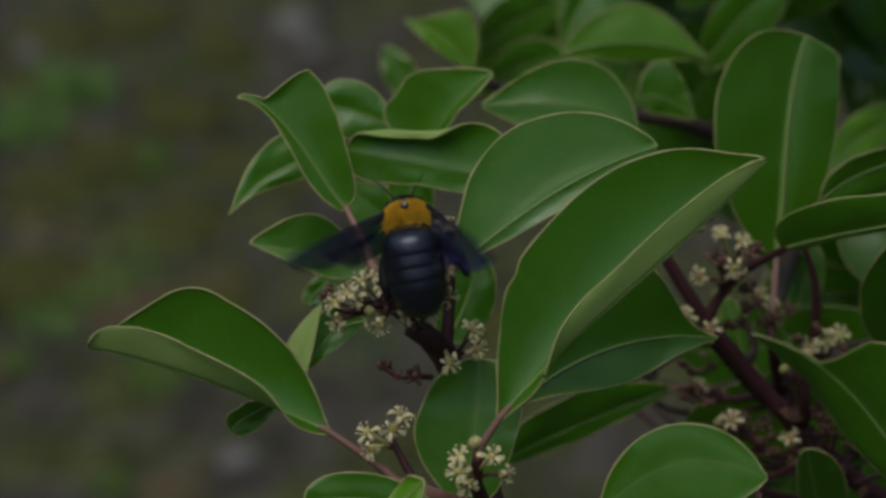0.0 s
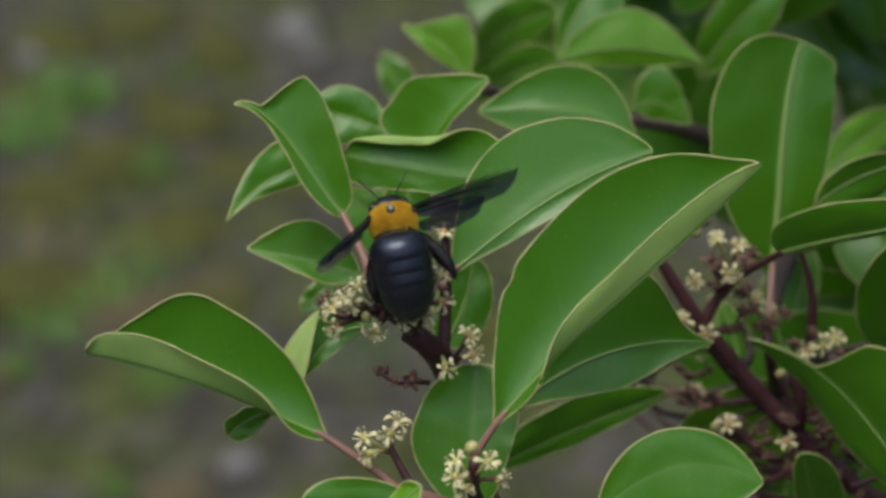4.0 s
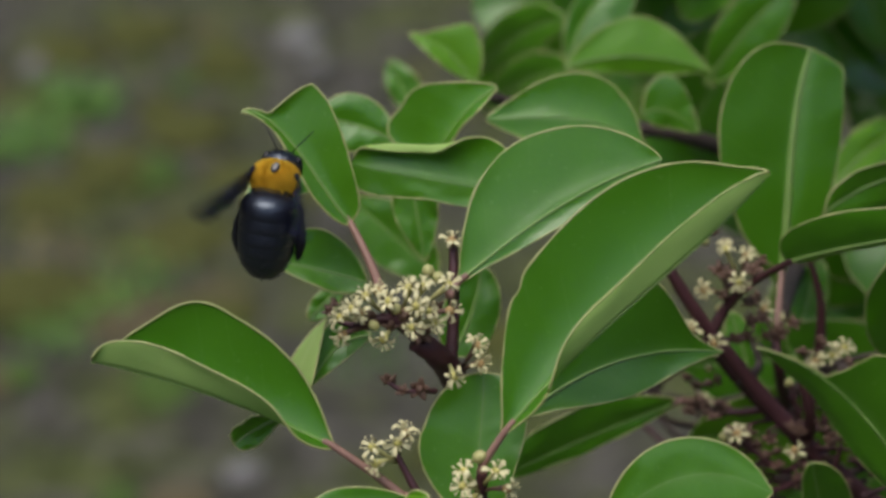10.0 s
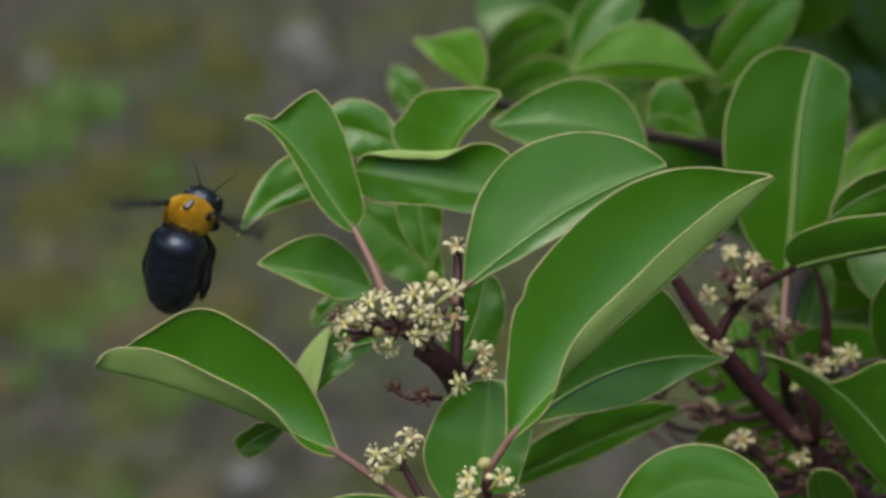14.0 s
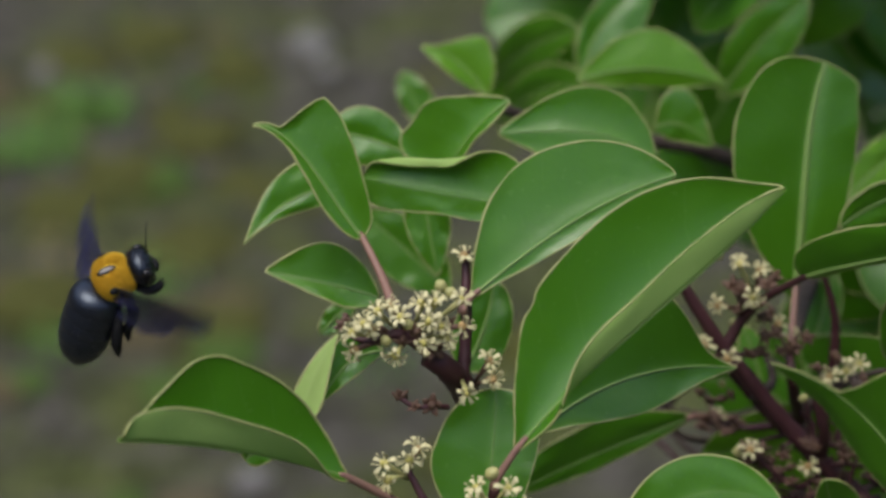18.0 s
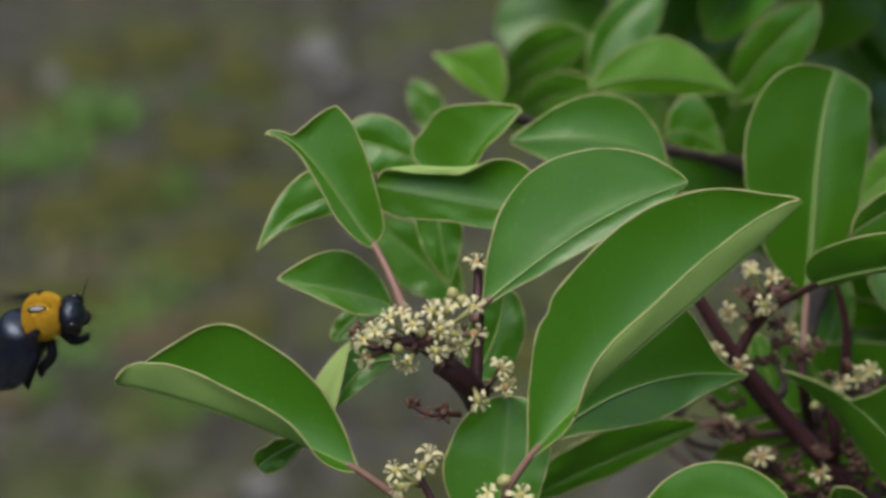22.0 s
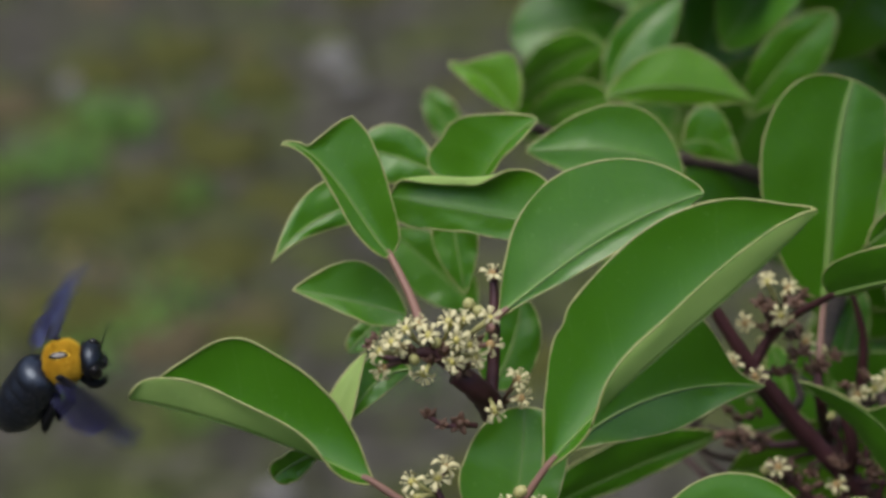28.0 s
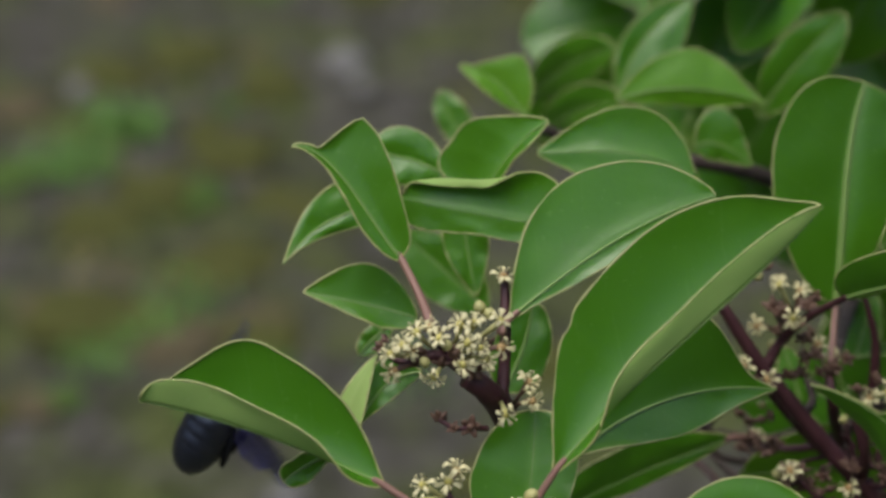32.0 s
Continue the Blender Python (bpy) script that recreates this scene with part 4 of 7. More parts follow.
for s in (1, -1):
    blob("compound_eye", head, EYE_M, (5.3, 2.6 * s, -0.3), (1.2, 0.9, 1.9), 16, 10)
    v, f = tube([Vector(p) / 1000 for p in ((6.4, 0.9 * s, 0.8), (7.2, 2.1 * s, 2.6), (7.9, 3.2 * s, 3.8), (8.8, 4.1 * s, 4.8))], [0.00013, 0.0001, 0.0001, 0.00007], 6)
    mesh_object("antenna", v, f, [HAIR], head)
blob("jaw", head, HAIR, (6.6, 0, -1.5), (0.9, 1.4, 0.9), 12, 8)


def on_head(rng):
    v = Vector((rng.uniform(-1, 0.6), rng.gauss(0, 0.7), rng.gauss(0.3, 0.6))).normalized()
    return Vector((4.7 + v.x * 2.15, v.y * 3.25, -0.4 + v.z * 2.65)) / 1000, v


hairs("head_hair", head, HAIR, 700, on_head, 0.0006, 4, (0, 0, 0))

# abdomen: overlapping plates, hinged behind the thorax


def girth(x):
    """How full the abdomen is: broad and blunt in front, tapering behind."""
    return math.sqrt(max(0.0004, 1 - ((x + 6.0) / 6.3) ** 6 if x > -6.0 else 1 - abs((x + 6.0) / 8.5) ** 2.5))


abdomen = blob("abdomen", bee, SHELL, (-6.6, 0, 0), (6.2, 4.2, 3.9), 24, 14)
for i in range(6):
    x0, x1 = -1.0 - 2.2 * i if i else 0.24, -1.0 - 2.2 * (i + 1) - 0.75
    ring_v, ring_f, m, nx = [], [], 28, 7
    for j in range(nx + 1):
        x = x0 + (x1 - x0) * j / nx
        for layer_i in range(m):
            w = 2 * math.pi * layer_i / m
            g = girth(x)
            lift = 0.98 + 0.045 * math.sin(1.75 * j / nx) - (0.025 if j == nx else 0)
            ring_v.append(Vector((x, math.cos(w) * 4.75 * g * lift, math.sin(w) * 4.45 * g * lift)) / 1000)
    for j in range(nx):
        for a in range(m):
            b = (a + 1) % m
            ring_f.append((j * m + a, j * m + b, (j + 1) * m + b, (j + 1) * m + a))
    mesh_object("abdomen_plate", ring_v, ring_f, [SHELL], abdomen)


def on_abdomen(rng):
    x = rng.uniform(-14.3, -1.5)
    w = rng.uniform(0, 2 * math.pi)
    if rng.random() < 0.6:
        w = rng.choice((0, math.pi)) + rng.uniform(-0.5, 0.5)
    g = girth(x)
    return Vector((x, math.cos(w) * 4.75 * g * 1.03, math.sin(w) * 4.45 * g * 1.03)) / 1000, Vector((-0.7, math.cos(w), math.sin(w)))


hairs("abdomen_hair", abdomen, HAIR, 700, on_abdomen, 0.0005, 6, (0, 0, 0))

# legs
legs = {}
for s in (1, -1):
    for name, pts, rr in (
        ("front_leg", ((2.6, 1.8 * s, -2.6), (4.4, 2.7 * s, -3.8), (6.0, 2.1 * s, -4.2), (6.6, 1.6 * s, -3.8)), (0.7, 0.8, 0.65, 0.3)),
        ("middle_leg", ((0.6, 2.6 * s, -3.6), (0.4, 4.0 * s, -6.0), (-1.7, 4.2 * s, -8.2), (-2.2, 4.0 * s, -10.0)), (0.8, 0.9, 0.8, 0.3)),
        ("hind_leg", ((-1.4, 2.8 * s, -3.4), (-2.8, 4.7 * s, -6.4), (-4.2, 5.2 * s, -9.2), (-4.8, 4.9 * s, -11.6)), (0.9, 1.0, 0.95, 0.35)),
    ):
        line = smooth_line([Vector(p) / 1000 for p in pts], 5)
        rad = [float(np.interp(i / (len(line) - 1) * 3, (0, 1, 2, 3), rr)) / 1000 for i in range(len(line))]
        v, f = tube(line, rad, 9)
        lg = mesh_object(name, v, f, [HAIR], bee)
        legs[name, s] = lg

        def on_leg(rng, line=line, rad=rad):
            i = rng.randrange(len(line))
            n = Vector((rng.gauss(0, 1), rng.gauss(0, 1), rng.gauss(0, 1))).normalized()
            return line[i] + n * rad[i] * 0.8, n

        hairs("leg_hair", lg, HAIR, 260, on_leg, 0.0007, 11, (0, 0, 0))


def wing_blade(name, length, chord, lead, parent, shift=0.0, mat=None):
    """A thin wing: span along x, trailing edge along +y, slightly cambered."""
    nx, ny = 18, 6
    verts, faces = [], []
    for layer_i in (0, 1):
        for i in range(nx + 1):
            s = i / nx
            w = chord * (0.18 + 0.82 * math.sin(math.pi * min(1.0, s * 0.62 + 0.06)) ** 0.9) * (max(0.0, 1 - s ** 4)) ** 0.6 + 0.0001
            x = length * s
            y0 = lead * math.sin(s * 2.6) + shift * (1 - 0.3 * s)
            for j in range(ny + 1):
                g = j / ny
                z = 0.0005 * math.sin(g * 3.1) - 0.0007 * s * s + 0.00025 * math.sin(s * 17 + g * 3) * g - layer_i * 0.00006
                verts.append((x, y0 + w * g, z))
    m = (nx + 1) * (ny + 1)
    for i in range(nx):
        for j in range(ny):
            a = i * (ny + 1) + j
            faces.append((a, a + ny + 1, a + ny + 2, a + 1))
            faces.append((m + a + 1, m + a + ny + 2, m + a + ny + 1, m + a))
    return mesh_object(name, verts, faces, [mat or WING], parent)


def wing(s):
    w = wing_blade("forewing", 0.0182, 0.0062, -0.0006, bee)
    hind = wing_blade("hindwing", 0.0115, 0.0050, 0.0, w, 0.0036)
    hind.location.z = -0.0003
    for y0, y1, ln in ((0.0002, -0.0004, 0.017), (0.0012, 0.0012, 0.013), (0.0022, 0.0032, 0.012), (0.0008, 0.0022, 0.014)):
        v, f = tube([Vector((ln * q / 8, y0 + (y1 - y0) * q / 8 - 0.0003 * math.sin(q / 8 * 2.6), 0.0004 - 0.0006 * (q / 8) ** 2)) for q in range(9)], [0.00016 - 0.00001 * q for q in range(9)], 5)
        mesh_object("wing_vein", v, f, [HAIR], w)
    w.location = (-0.0005, 0.0034 * s, 0.0019)
    return w


wing_left = wing(1)
wing_right = wing(-1)

# ---------------------------------------------------------------- the ground far below
g = Mat("mossy_soil", rough=0.9, spec=0.2)
gc = g.coords().outputs["Object"]
fine = g.math("ADD", g.math("MULTIPLY", g.noise(75, 6, gc), 0.55), g.math("MULTIPLY", g.noise(24, 3, gc), 0.45))
mid = g.noise(15, 4, gc)
wide = g.noise(5, 3, gc)
soil = g.ramp(fine, [(0.32, (0.013, 0.012, 0.010)), (0.48, (0.037, 0.0355, 0.026)), (0.58, (0.075, 0.069, 0.058)), (0.7, (0.124, 0.116, 0.104))])
moss = g.ramp(fine, [(0.34, (0.017, 0.021, 0.006)), (0.5, (0.046, 0.056, 0.015)), (0.66, (0.100, 0.114, 0.035))])
mask = g.ramp(g.math("ADD", g.math("MULTIPLY", mid, 0.55), g.math("MULTIPLY", wide, 0.45)), [(0.455, (0, 0, 0)), (0.58, (1, 1, 1))])
g.color(g.mix(mask, soil, moss))
g.bump(fine, 0.8, 0.01)
SOIL = g.m


def ground_height(x, y):
    r = math.hypot(x, y - 2.2)
    return (0.012 * noise.noise((x * 5, y * 5, 0)) + 0.006 * noise.noise((x * 17, y * 17, 4))) / (1 + (r / 4) ** 2)


def axis(centre, inner, n, reach):
    half = [inner * i / n for i in range(n + 1)]
    step = inner / n
    while half[-1] < reach:
        step *= 1.35
        half.append(half[-1] + step)
    return [centre - h for h in half[:0:-1]] + [centre + h for h in half]


gx, gy = axis(0.0, 1.0, 40, 400), axis(2.2, 1.4, 56, 400)
gv = [(x, y, ground_height(x, y)) for y in gy for x in gx]
gf = [(j * len(gx) + i, j * len(gx) + i + 1, (j + 1) * len(gx) + i + 1, (j + 1) * len(gx) + i) for j in range(len(gy) - 1) for i in range(len(gx) - 1)]
ground = mesh_object("ground", gv, gf, [SOIL])
tagged(ground, "bare brown soil with patches of olive moss", "ground", kind="structure")

# added dark ring all round, out of view, to hide the lowest sky
SKY_BLOCK = plain("low_sky_block", (0.018, 0.03, 0.010), (0.05, 0.07, 0.025), 3, 0.9)
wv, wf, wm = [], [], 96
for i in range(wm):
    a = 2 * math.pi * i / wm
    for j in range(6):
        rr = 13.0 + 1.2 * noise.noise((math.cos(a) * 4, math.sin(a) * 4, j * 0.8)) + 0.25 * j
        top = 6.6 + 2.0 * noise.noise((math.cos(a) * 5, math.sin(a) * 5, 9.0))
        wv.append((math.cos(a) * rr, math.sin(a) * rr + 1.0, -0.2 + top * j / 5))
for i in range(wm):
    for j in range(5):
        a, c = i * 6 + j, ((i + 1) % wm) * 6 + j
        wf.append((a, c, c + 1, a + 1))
woods = mesh_object("backdrop", wv, wf, [SKY_BLOCK])
tagged(woods, "added dark green ring out of view, blocks the low sky", "woods", kind="structure")

STONE = plain("pale_stone", (0.10, 0.097, 0.093), (0.20, 0.19, 0.185), 60, 0.8, 0.6, 0.003)
MOSS = plain("moss", (0.038, 0.042, 0.010), (0.085, 0.088, 0.022), 240, 0.95, 0.9, 0.004, 0.2)
GRASS = plain("grass_blade", (0.09, 0.20, 0.03), (0.16, 0.32, 0.06), 120, 0.5)
STRAW = plain("dry_grass", (0.20, 0.16, 0.06), (0.34, 0.28, 0.12), 120, 0.7)
gr = random.Random(17)


def on_ground(x, y):
    return Vector((x, y, ground_height(x, y)))


def stone(x, y, r):
    c = on_ground(x, y)
    bm = bmesh.new()
    bmesh.ops.create_icosphere(bm, subdivisions=3, radius=1.0)
    sd = gr.uniform(0, 99)
    for v in bm.verts:
        kk = 1 + 0.28 * noise.noise(v.co * 1.2 + Vector((sd, 0, 0))) + 0.06 * noise.noise(v.co * 5)
        v.co = Vector((v.co.x * r * 1.25, v.co.y * r, v.co.z * r * 0.5)) * kk
    me = bpy.data.meshes.new("stone")
    bm.to_mesh(me)
    bm.free()
    me.polygons.foreach_set("use_smooth", [True] * len(me.polygons))
    me.materials.append(STONE)
    ob = new("stone", me)
    ob.location = c + Vector((0, 0, r * 0.12))
    ob.rotation_euler.z = gr.uniform(0, 6)
    return tagged(ob, "pale grey weathered stone half sunk in the soil", "stone", "stones on the ground")


def tuft(x, y, r, n, mat, label, name, high):
    c = on_ground(x, y)
    verts, faces = [], []
    for i in range(n):
        a, d = gr.uniform(0, 6.28), r * math.sqrt(gr.random())
        p = on_ground(x + math.cos(a) * d, y + math.sin(a) * d) - Vector((0, 0, 0.003))
        ln = high * gr.uniform(0.5, 1.2)
        b = gr.uniform(0, 6.28)
        lean = Vector((math.cos(b), math.sin(b), 0)) * ln * gr.uniform(0.2, 0.9)
        sd = Vector((-math.sin(b), math.cos(b), 0)) * gr.uniform(0.0016, 0.0032)
        j = len(verts)
        m1 = p + lean * 0.35 + Vector((0, 0, ln * 0.65))
        verts += [p - sd, p + sd, m1 + sd * 0.7, m1 - sd * 0.7, p + lean + Vector((0, 0, ln * 0.85))]
        faces += [(j, j + 1, j + 2, j + 3), (j + 3, j + 2, j + 4)]
    ob = mesh_object(name, verts, faces, [mat], None, c, smooth=False)
    return tagged(ob, label, "grass", kind="stuff")


def cushion(x, y, r, mat, label):
    c = on_ground(x, y)
    bm = bmesh.new()
    bmesh.ops.create_icosphere(bm, subdivisions=3, radius=1.0)
    sd = gr.uniform(0, 99)
    for v in bm.verts:
        kk = 1 + 0.35 * noise.noise(v.co * 1.4 + Vector((sd, 0, 0))) + 0.14 * noise.noise(v.co * 6 + Vector((0, sd, 0)))
        v.co = Vector((v.co.x * r, v.co.y * r, v.co.z * r * 0.3)) * kk
    me = bpy.data.meshes.new("moss_cushion")
    bm.to_mesh(me)
    bm.free()
    me.polygons.foreach_set("use_smooth", [True] * len(me.polygons))
    me.materials.append(mat)
    ob = new("moss_cushion", me)
    ob.location = c
    return tagged(ob, label, "moss", "moss cushions on the ground")


stone(-0.174, 2.414, 0.026)
stone(-0.151, 2.351, 0.014)
stone(-0.484, 2.335, 0.016)
stone(-0.180, 1.500, 0.014)
tuft(-0.419, 2.231, 0.050, 190, GRASS, "small soft tuft of fresh green grass", "grass_tuft", 0.028)
tuft(-0.471, 2.140, 0.050, 150, GRASS, "small soft tuft of fresh green grass", "grass_tuft", 0.028)
tuft(-0.306, 1.837, 0.050, 60, GRASS, "small soft tuft of fresh green grass", "grass_tuft", 0.028)
tuft(-0.374, 1.740, 0.050, 60, GRASS, "small soft tuft of fresh green grass", "grass_tuft", 0.028)
tuft(-0.339, 1.771, 0.030, 30, GRASS, "small soft tuft of fresh green grass", "grass_tuft", 0.028)
tuft(-0.078, 1.688, 0.050, 40, GRASS, "small soft tuft of fresh green grass", "grass_tuft", 0.028)
tuft(-0.423, 1.889, 0.050, 26, STRAW, "thin patch of dry yellowish grass", "dry_grass_patch", 0.02)
tuft(-0.362, 1.871, 0.050, 26, STRAW, "thin patch of dry yellowish grass", "dry_grass_patch", 0.02)
tuft(-0.297, 1.860, 0.040, 20, STRAW, "thin patch of dry yellowish grass", "dry_grass_patch", 0.02)
tuft(-0.052, 2.080, 0.050, 20, STRAW, "thin patch of dry yellowish grass", "dry_grass_patch", 0.02)
MOSS_FRESH = plain("fresh_moss", (0.034, 0.062, 0.012), (0.075, 0.125, 0.026), 240, 0.95, 0.9, 0.004, 0.2)
MOSS_DRY = plain("dry_moss", (0.058, 0.048, 0.024), (0.12, 0.10, 0.055), 240, 0.95, 0.9, 0.004, 0.2)
for x, y, r in ((-0.456, 2.366, 0.05), (-0.363, 2.08, 0.06), (-0.29, 2.175, 0.05), (-0.258, 2.335, 0.04), (-0.421, 2.003, 0.05), (-0.269, 1.93, 0.05),
                (-0.412, 1.815, 0.06), (-0.227, 1.771, 0.04), (-0.368, 2.43, 0.05), (-0.186, 2.041, 0.04)):
    cushion(x, y, r, MOSS, "low olive green cushion of moss on soil")
# smaller cushions, thickest where the moss spreads
for i in range(64):
    x, y = gr.uniform(-0.56, 0.06), gr.uniform(1.45, 2.75)
    if x > -0.2 and i % 3:
        continue
    kind = i % 3
    cushion(x, y, gr.uniform(0.018, 0.042), (MOSS, MOSS_FRESH, MOSS_DRY)[kind],
            ("small olive green cushion of moss on soil", "small fresh green cushion of moss on soil", "small dry brown cushion of moss on soil")[kind])


def sway(ob, rx, ry, rz):
    """The leaf's own place in the shrub, turned a little about its stalk."""
    return pose(*(placed[ob.name] - ROOT), rx, ry, rz)


def nod(ob, turn, swing=None, lean=0.0):
    """The leaf's own place, its tip sunk by some degrees, swung to the front and leant over."""
    swing = -1.1 * turn if swing is None else swing
    sunk = Matrix.Rotation(radians(turn), 3, TILT @ Vector((0, 0, 1)))
    sunk = Matrix.Rotation(radians(lean), 3, TILT @ Vector((1, 0, 0))) @ Matrix.Rotation(radians(swing), 3, TILT @ Vector((0, 1, 0))) @ sunk
    rest = Euler((radians(0.13), radians(-1.6), radians(-1.41))).to_matrix()
    return Matrix.Translation(placed[ob.name] - ROOT) @ (sunk @ rest).to_4x4()


def leg_rows(name, s):
    """The legs hang down while the body rolls; on the flowers the right ones reach out, and a front leg once reaches up."""
    out = -22 if s < 0 and name != "front_leg" else 0
    rows = []
    for t, swing, lift in ((0, out, 0), (3.5, out, 0), (5.5, out, 0.3), (6, out, 1), (6.5, out * 0.7, 0), (7.5, 0, 0), (9, -3, 0), (12, -5, 0), (14.5, -8, 0), (16.5, -16, 0),
                           (20, -20, 0), (25.5, -20, 0), (32, -20, 0)):
        raised = lift * 95 if s < 0 and name == "front_leg" else 0
        hip = Vector((0.0026, 0.0018 * s, -0.0026))
        rows.append((t, Matrix.Translation(hip) @ pose(0, 0, 0, swing, -raised, 0) @ Matrix.Translation(-hip)))
    return rows


def motions():
    walk(bee, [
        (0, pose(-0.0053, -0.0046, 1.1060, -8.0, 14.0, 94.0)), (0.5, pose(-0.0056, -0.0047, 1.1058, -8.0, 13.7, 94.3)), (1, pose(-0.0058, -0.0047, 1.1058, -8.0, 13.4, 94.6)),
        (1.5, pose(-0.0058, -0.0046, 1.1060, -8.0, 13.1, 94.9)), (2, pose(-0.0057, -0.0047, 1.1059, -8.0, 12.9, 95.1)), (2.5, pose(-0.0057, -0.0047, 1.1059, -8.0, 12.6, 95.4)),
        (3, pose(-0.0061, -0.0047, 1.1059, -8.0, 12.3, 95.7)), (3.5, pose(-0.0065, -0.0046, 1.1061, -8.0, 12.0, 96.0)), (5.5, pose(-0.0105, -0.0033, 1.1083, -10.0, -6.0, 100.0)),
        (6, pose(-0.0126, -0.0028, 1.1092, -10.0, -6.0, 98.0)), (6.5, pose(-0.0145, -0.0018, 1.1099, -5.0, -5.0, 94.0)), (7, pose(-0.0162, -0.0008, 1.1106, 0.0, -4.0, 90.0)),
        (7.5, pose(-0.0177, -0.0001, 1.1108, 1.0, -4.0, 87.0)), (8, pose(-0.0195, 0.0005, 1.1108, 2.0, -4.0, 84.0)), (8.5, pose(-0.0218, 0.0007, 1.1111, 3.5, -3.0, 82.0)),
        (9, pose(-0.0234, 0.0009, 1.1116, 5.0, -2.0, 80.0)), (9.5, pose(-0.0249, 0.0011, 1.1119, 5.5, -1.5, 80.3)), (10, pose(-0.0272, 0.0014, 1.1125, 6.0, -1.0, 80.5)),
        (10.5, pose(-0.0293, 0.0016, 1.1128, 6.5, -0.5, 80.5)), (11, pose(-0.0312, 0.0017, 1.1129, 7.0, -0.0, 80.5)), (11.5, pose(-0.0331, 0.0016, 1.1127, 7.5, -0.0, 80.2)),
        (12, pose(-0.0350, 0.0013, 1.1123, 8.0, -0.0, 80.0)), (12.5, pose(-0.0368, 0.0010, 1.1117, 8.6, -0.0, 78.0)), (13, pose(-0.0384, 0.0004, 1.1107, 9.2, -0.0, 76.0)),
        (13.5, pose(-0.0401, 0.0001, 1.1095, 9.8, -1.0, 72.4)), (14, pose(-0.0418, -0.0004, 1.1080, 10.4, -2.0, 68.6)), (14.5, pose(-0.0437, -0.0008, 1.1066, 11.0, -3.0, 65.0)),
        (16.5, pose(-0.0505, -0.0017, 1.1011, 22.0, -22.0, 27.0)), (17, pose(-0.0517, -0.0022, 1.1002, 23.4, -22.0, 19.0)), (17.5, pose(-0.0536, -0.0025, 1.0997, 24.9, -22.0, 14.0)),
        (18, pose(-0.0554, -0.0027, 1.0993, 26.3, -20.0, 12.7)), (18.5, pose(-0.0572, -0.0029, 1.0989, 27.7, -18.0, 11.3)), (19, pose(-0.0592, -0.0032, 1.0984, 29.1, -16.0, 10.0)),
        (19.5, pose(-0.0611, -0.0031, 1.0977, 30.6, -14.0, 7.0)), (20, pose(-0.0626, -0.0029, 1.0969, 32.0, -12.0, 4.0)), (20.5, pose(-0.0637, -0.0032, 1.0955, 32.0, -10.0, 1.0)),
        (21, pose(-0.0660, -0.0030, 1.0947, 32.0, -8.0, -2.0)), (21.5, pose(-0.0675, -0.0029, 1.0940, 32.0, -7.3, -3.0)), (22, pose(-0.0693, -0.0027, 1.0933, 32.0, -6.5, -4.0)),
        (22.5, pose(-0.0709, -0.0026, 1.0926, 32.0, -5.8, -5.0)), (23, pose(-0.0726, -0.0022, 1.0921, 32.0, -5.0, -6.0)), (23.5, pose(-0.0740, -0.0021, 1.0916, 32.0, -4.8, -5.6)),
        (24, pose(-0.0750, -0.0020, 1.0910, 32.0, -4.6, -5.2)), (24.5, pose(-0.0760, -0.0019, 1.0903, 32.0, -4.4, -4.8)), (25, pose(-0.0765, -0.0018, 1.0897, 32.0, -4.2, -4.4)),
        (25.5, pose(-0.0761, -0.0017, 1.0890, 32.0, -4.0, -4.0)), (27.5, pose(-0.0725, 0.0025, 1.0843, 32.0, -4.0, 4.0)), (28, pose(-0.0709, 0.0060, 1.0811, 32.0, -3.7, 6.0)),
        (28.5, pose(-0.0685, 0.0096, 1.0780, 32.0, -3.3, 8.0)), (29, pose(-0.0660, 0.0132, 1.0749, 32.0, -3.0, 10.0)), (29.5, pose(-0.0638, 0.0187, 1.0703, 32.0, -4.5, 14.0)),
        (30, pose(-0.0605, 0.0245, 1.0665, 32.0, -6.0, 18.0)), (30.5, pose(-0.0567, 0.0262, 1.0653, 32.0, -6.0, 19.5)), (31, pose(-0.0526, 0.0270, 1.0627, 32.0, -6.0, 21.0)),
        (31.5, pose(-0.0495, 0.0282, 1.0609, 32.0, -6.0, 22.5)), (32, pose(-0.0469, 0.0296, 1.0593, 32.0, -6.0, 24.0)),
    ])
    for (name, s), leg in legs.items():
        walk(leg, leg_rows(name, s))
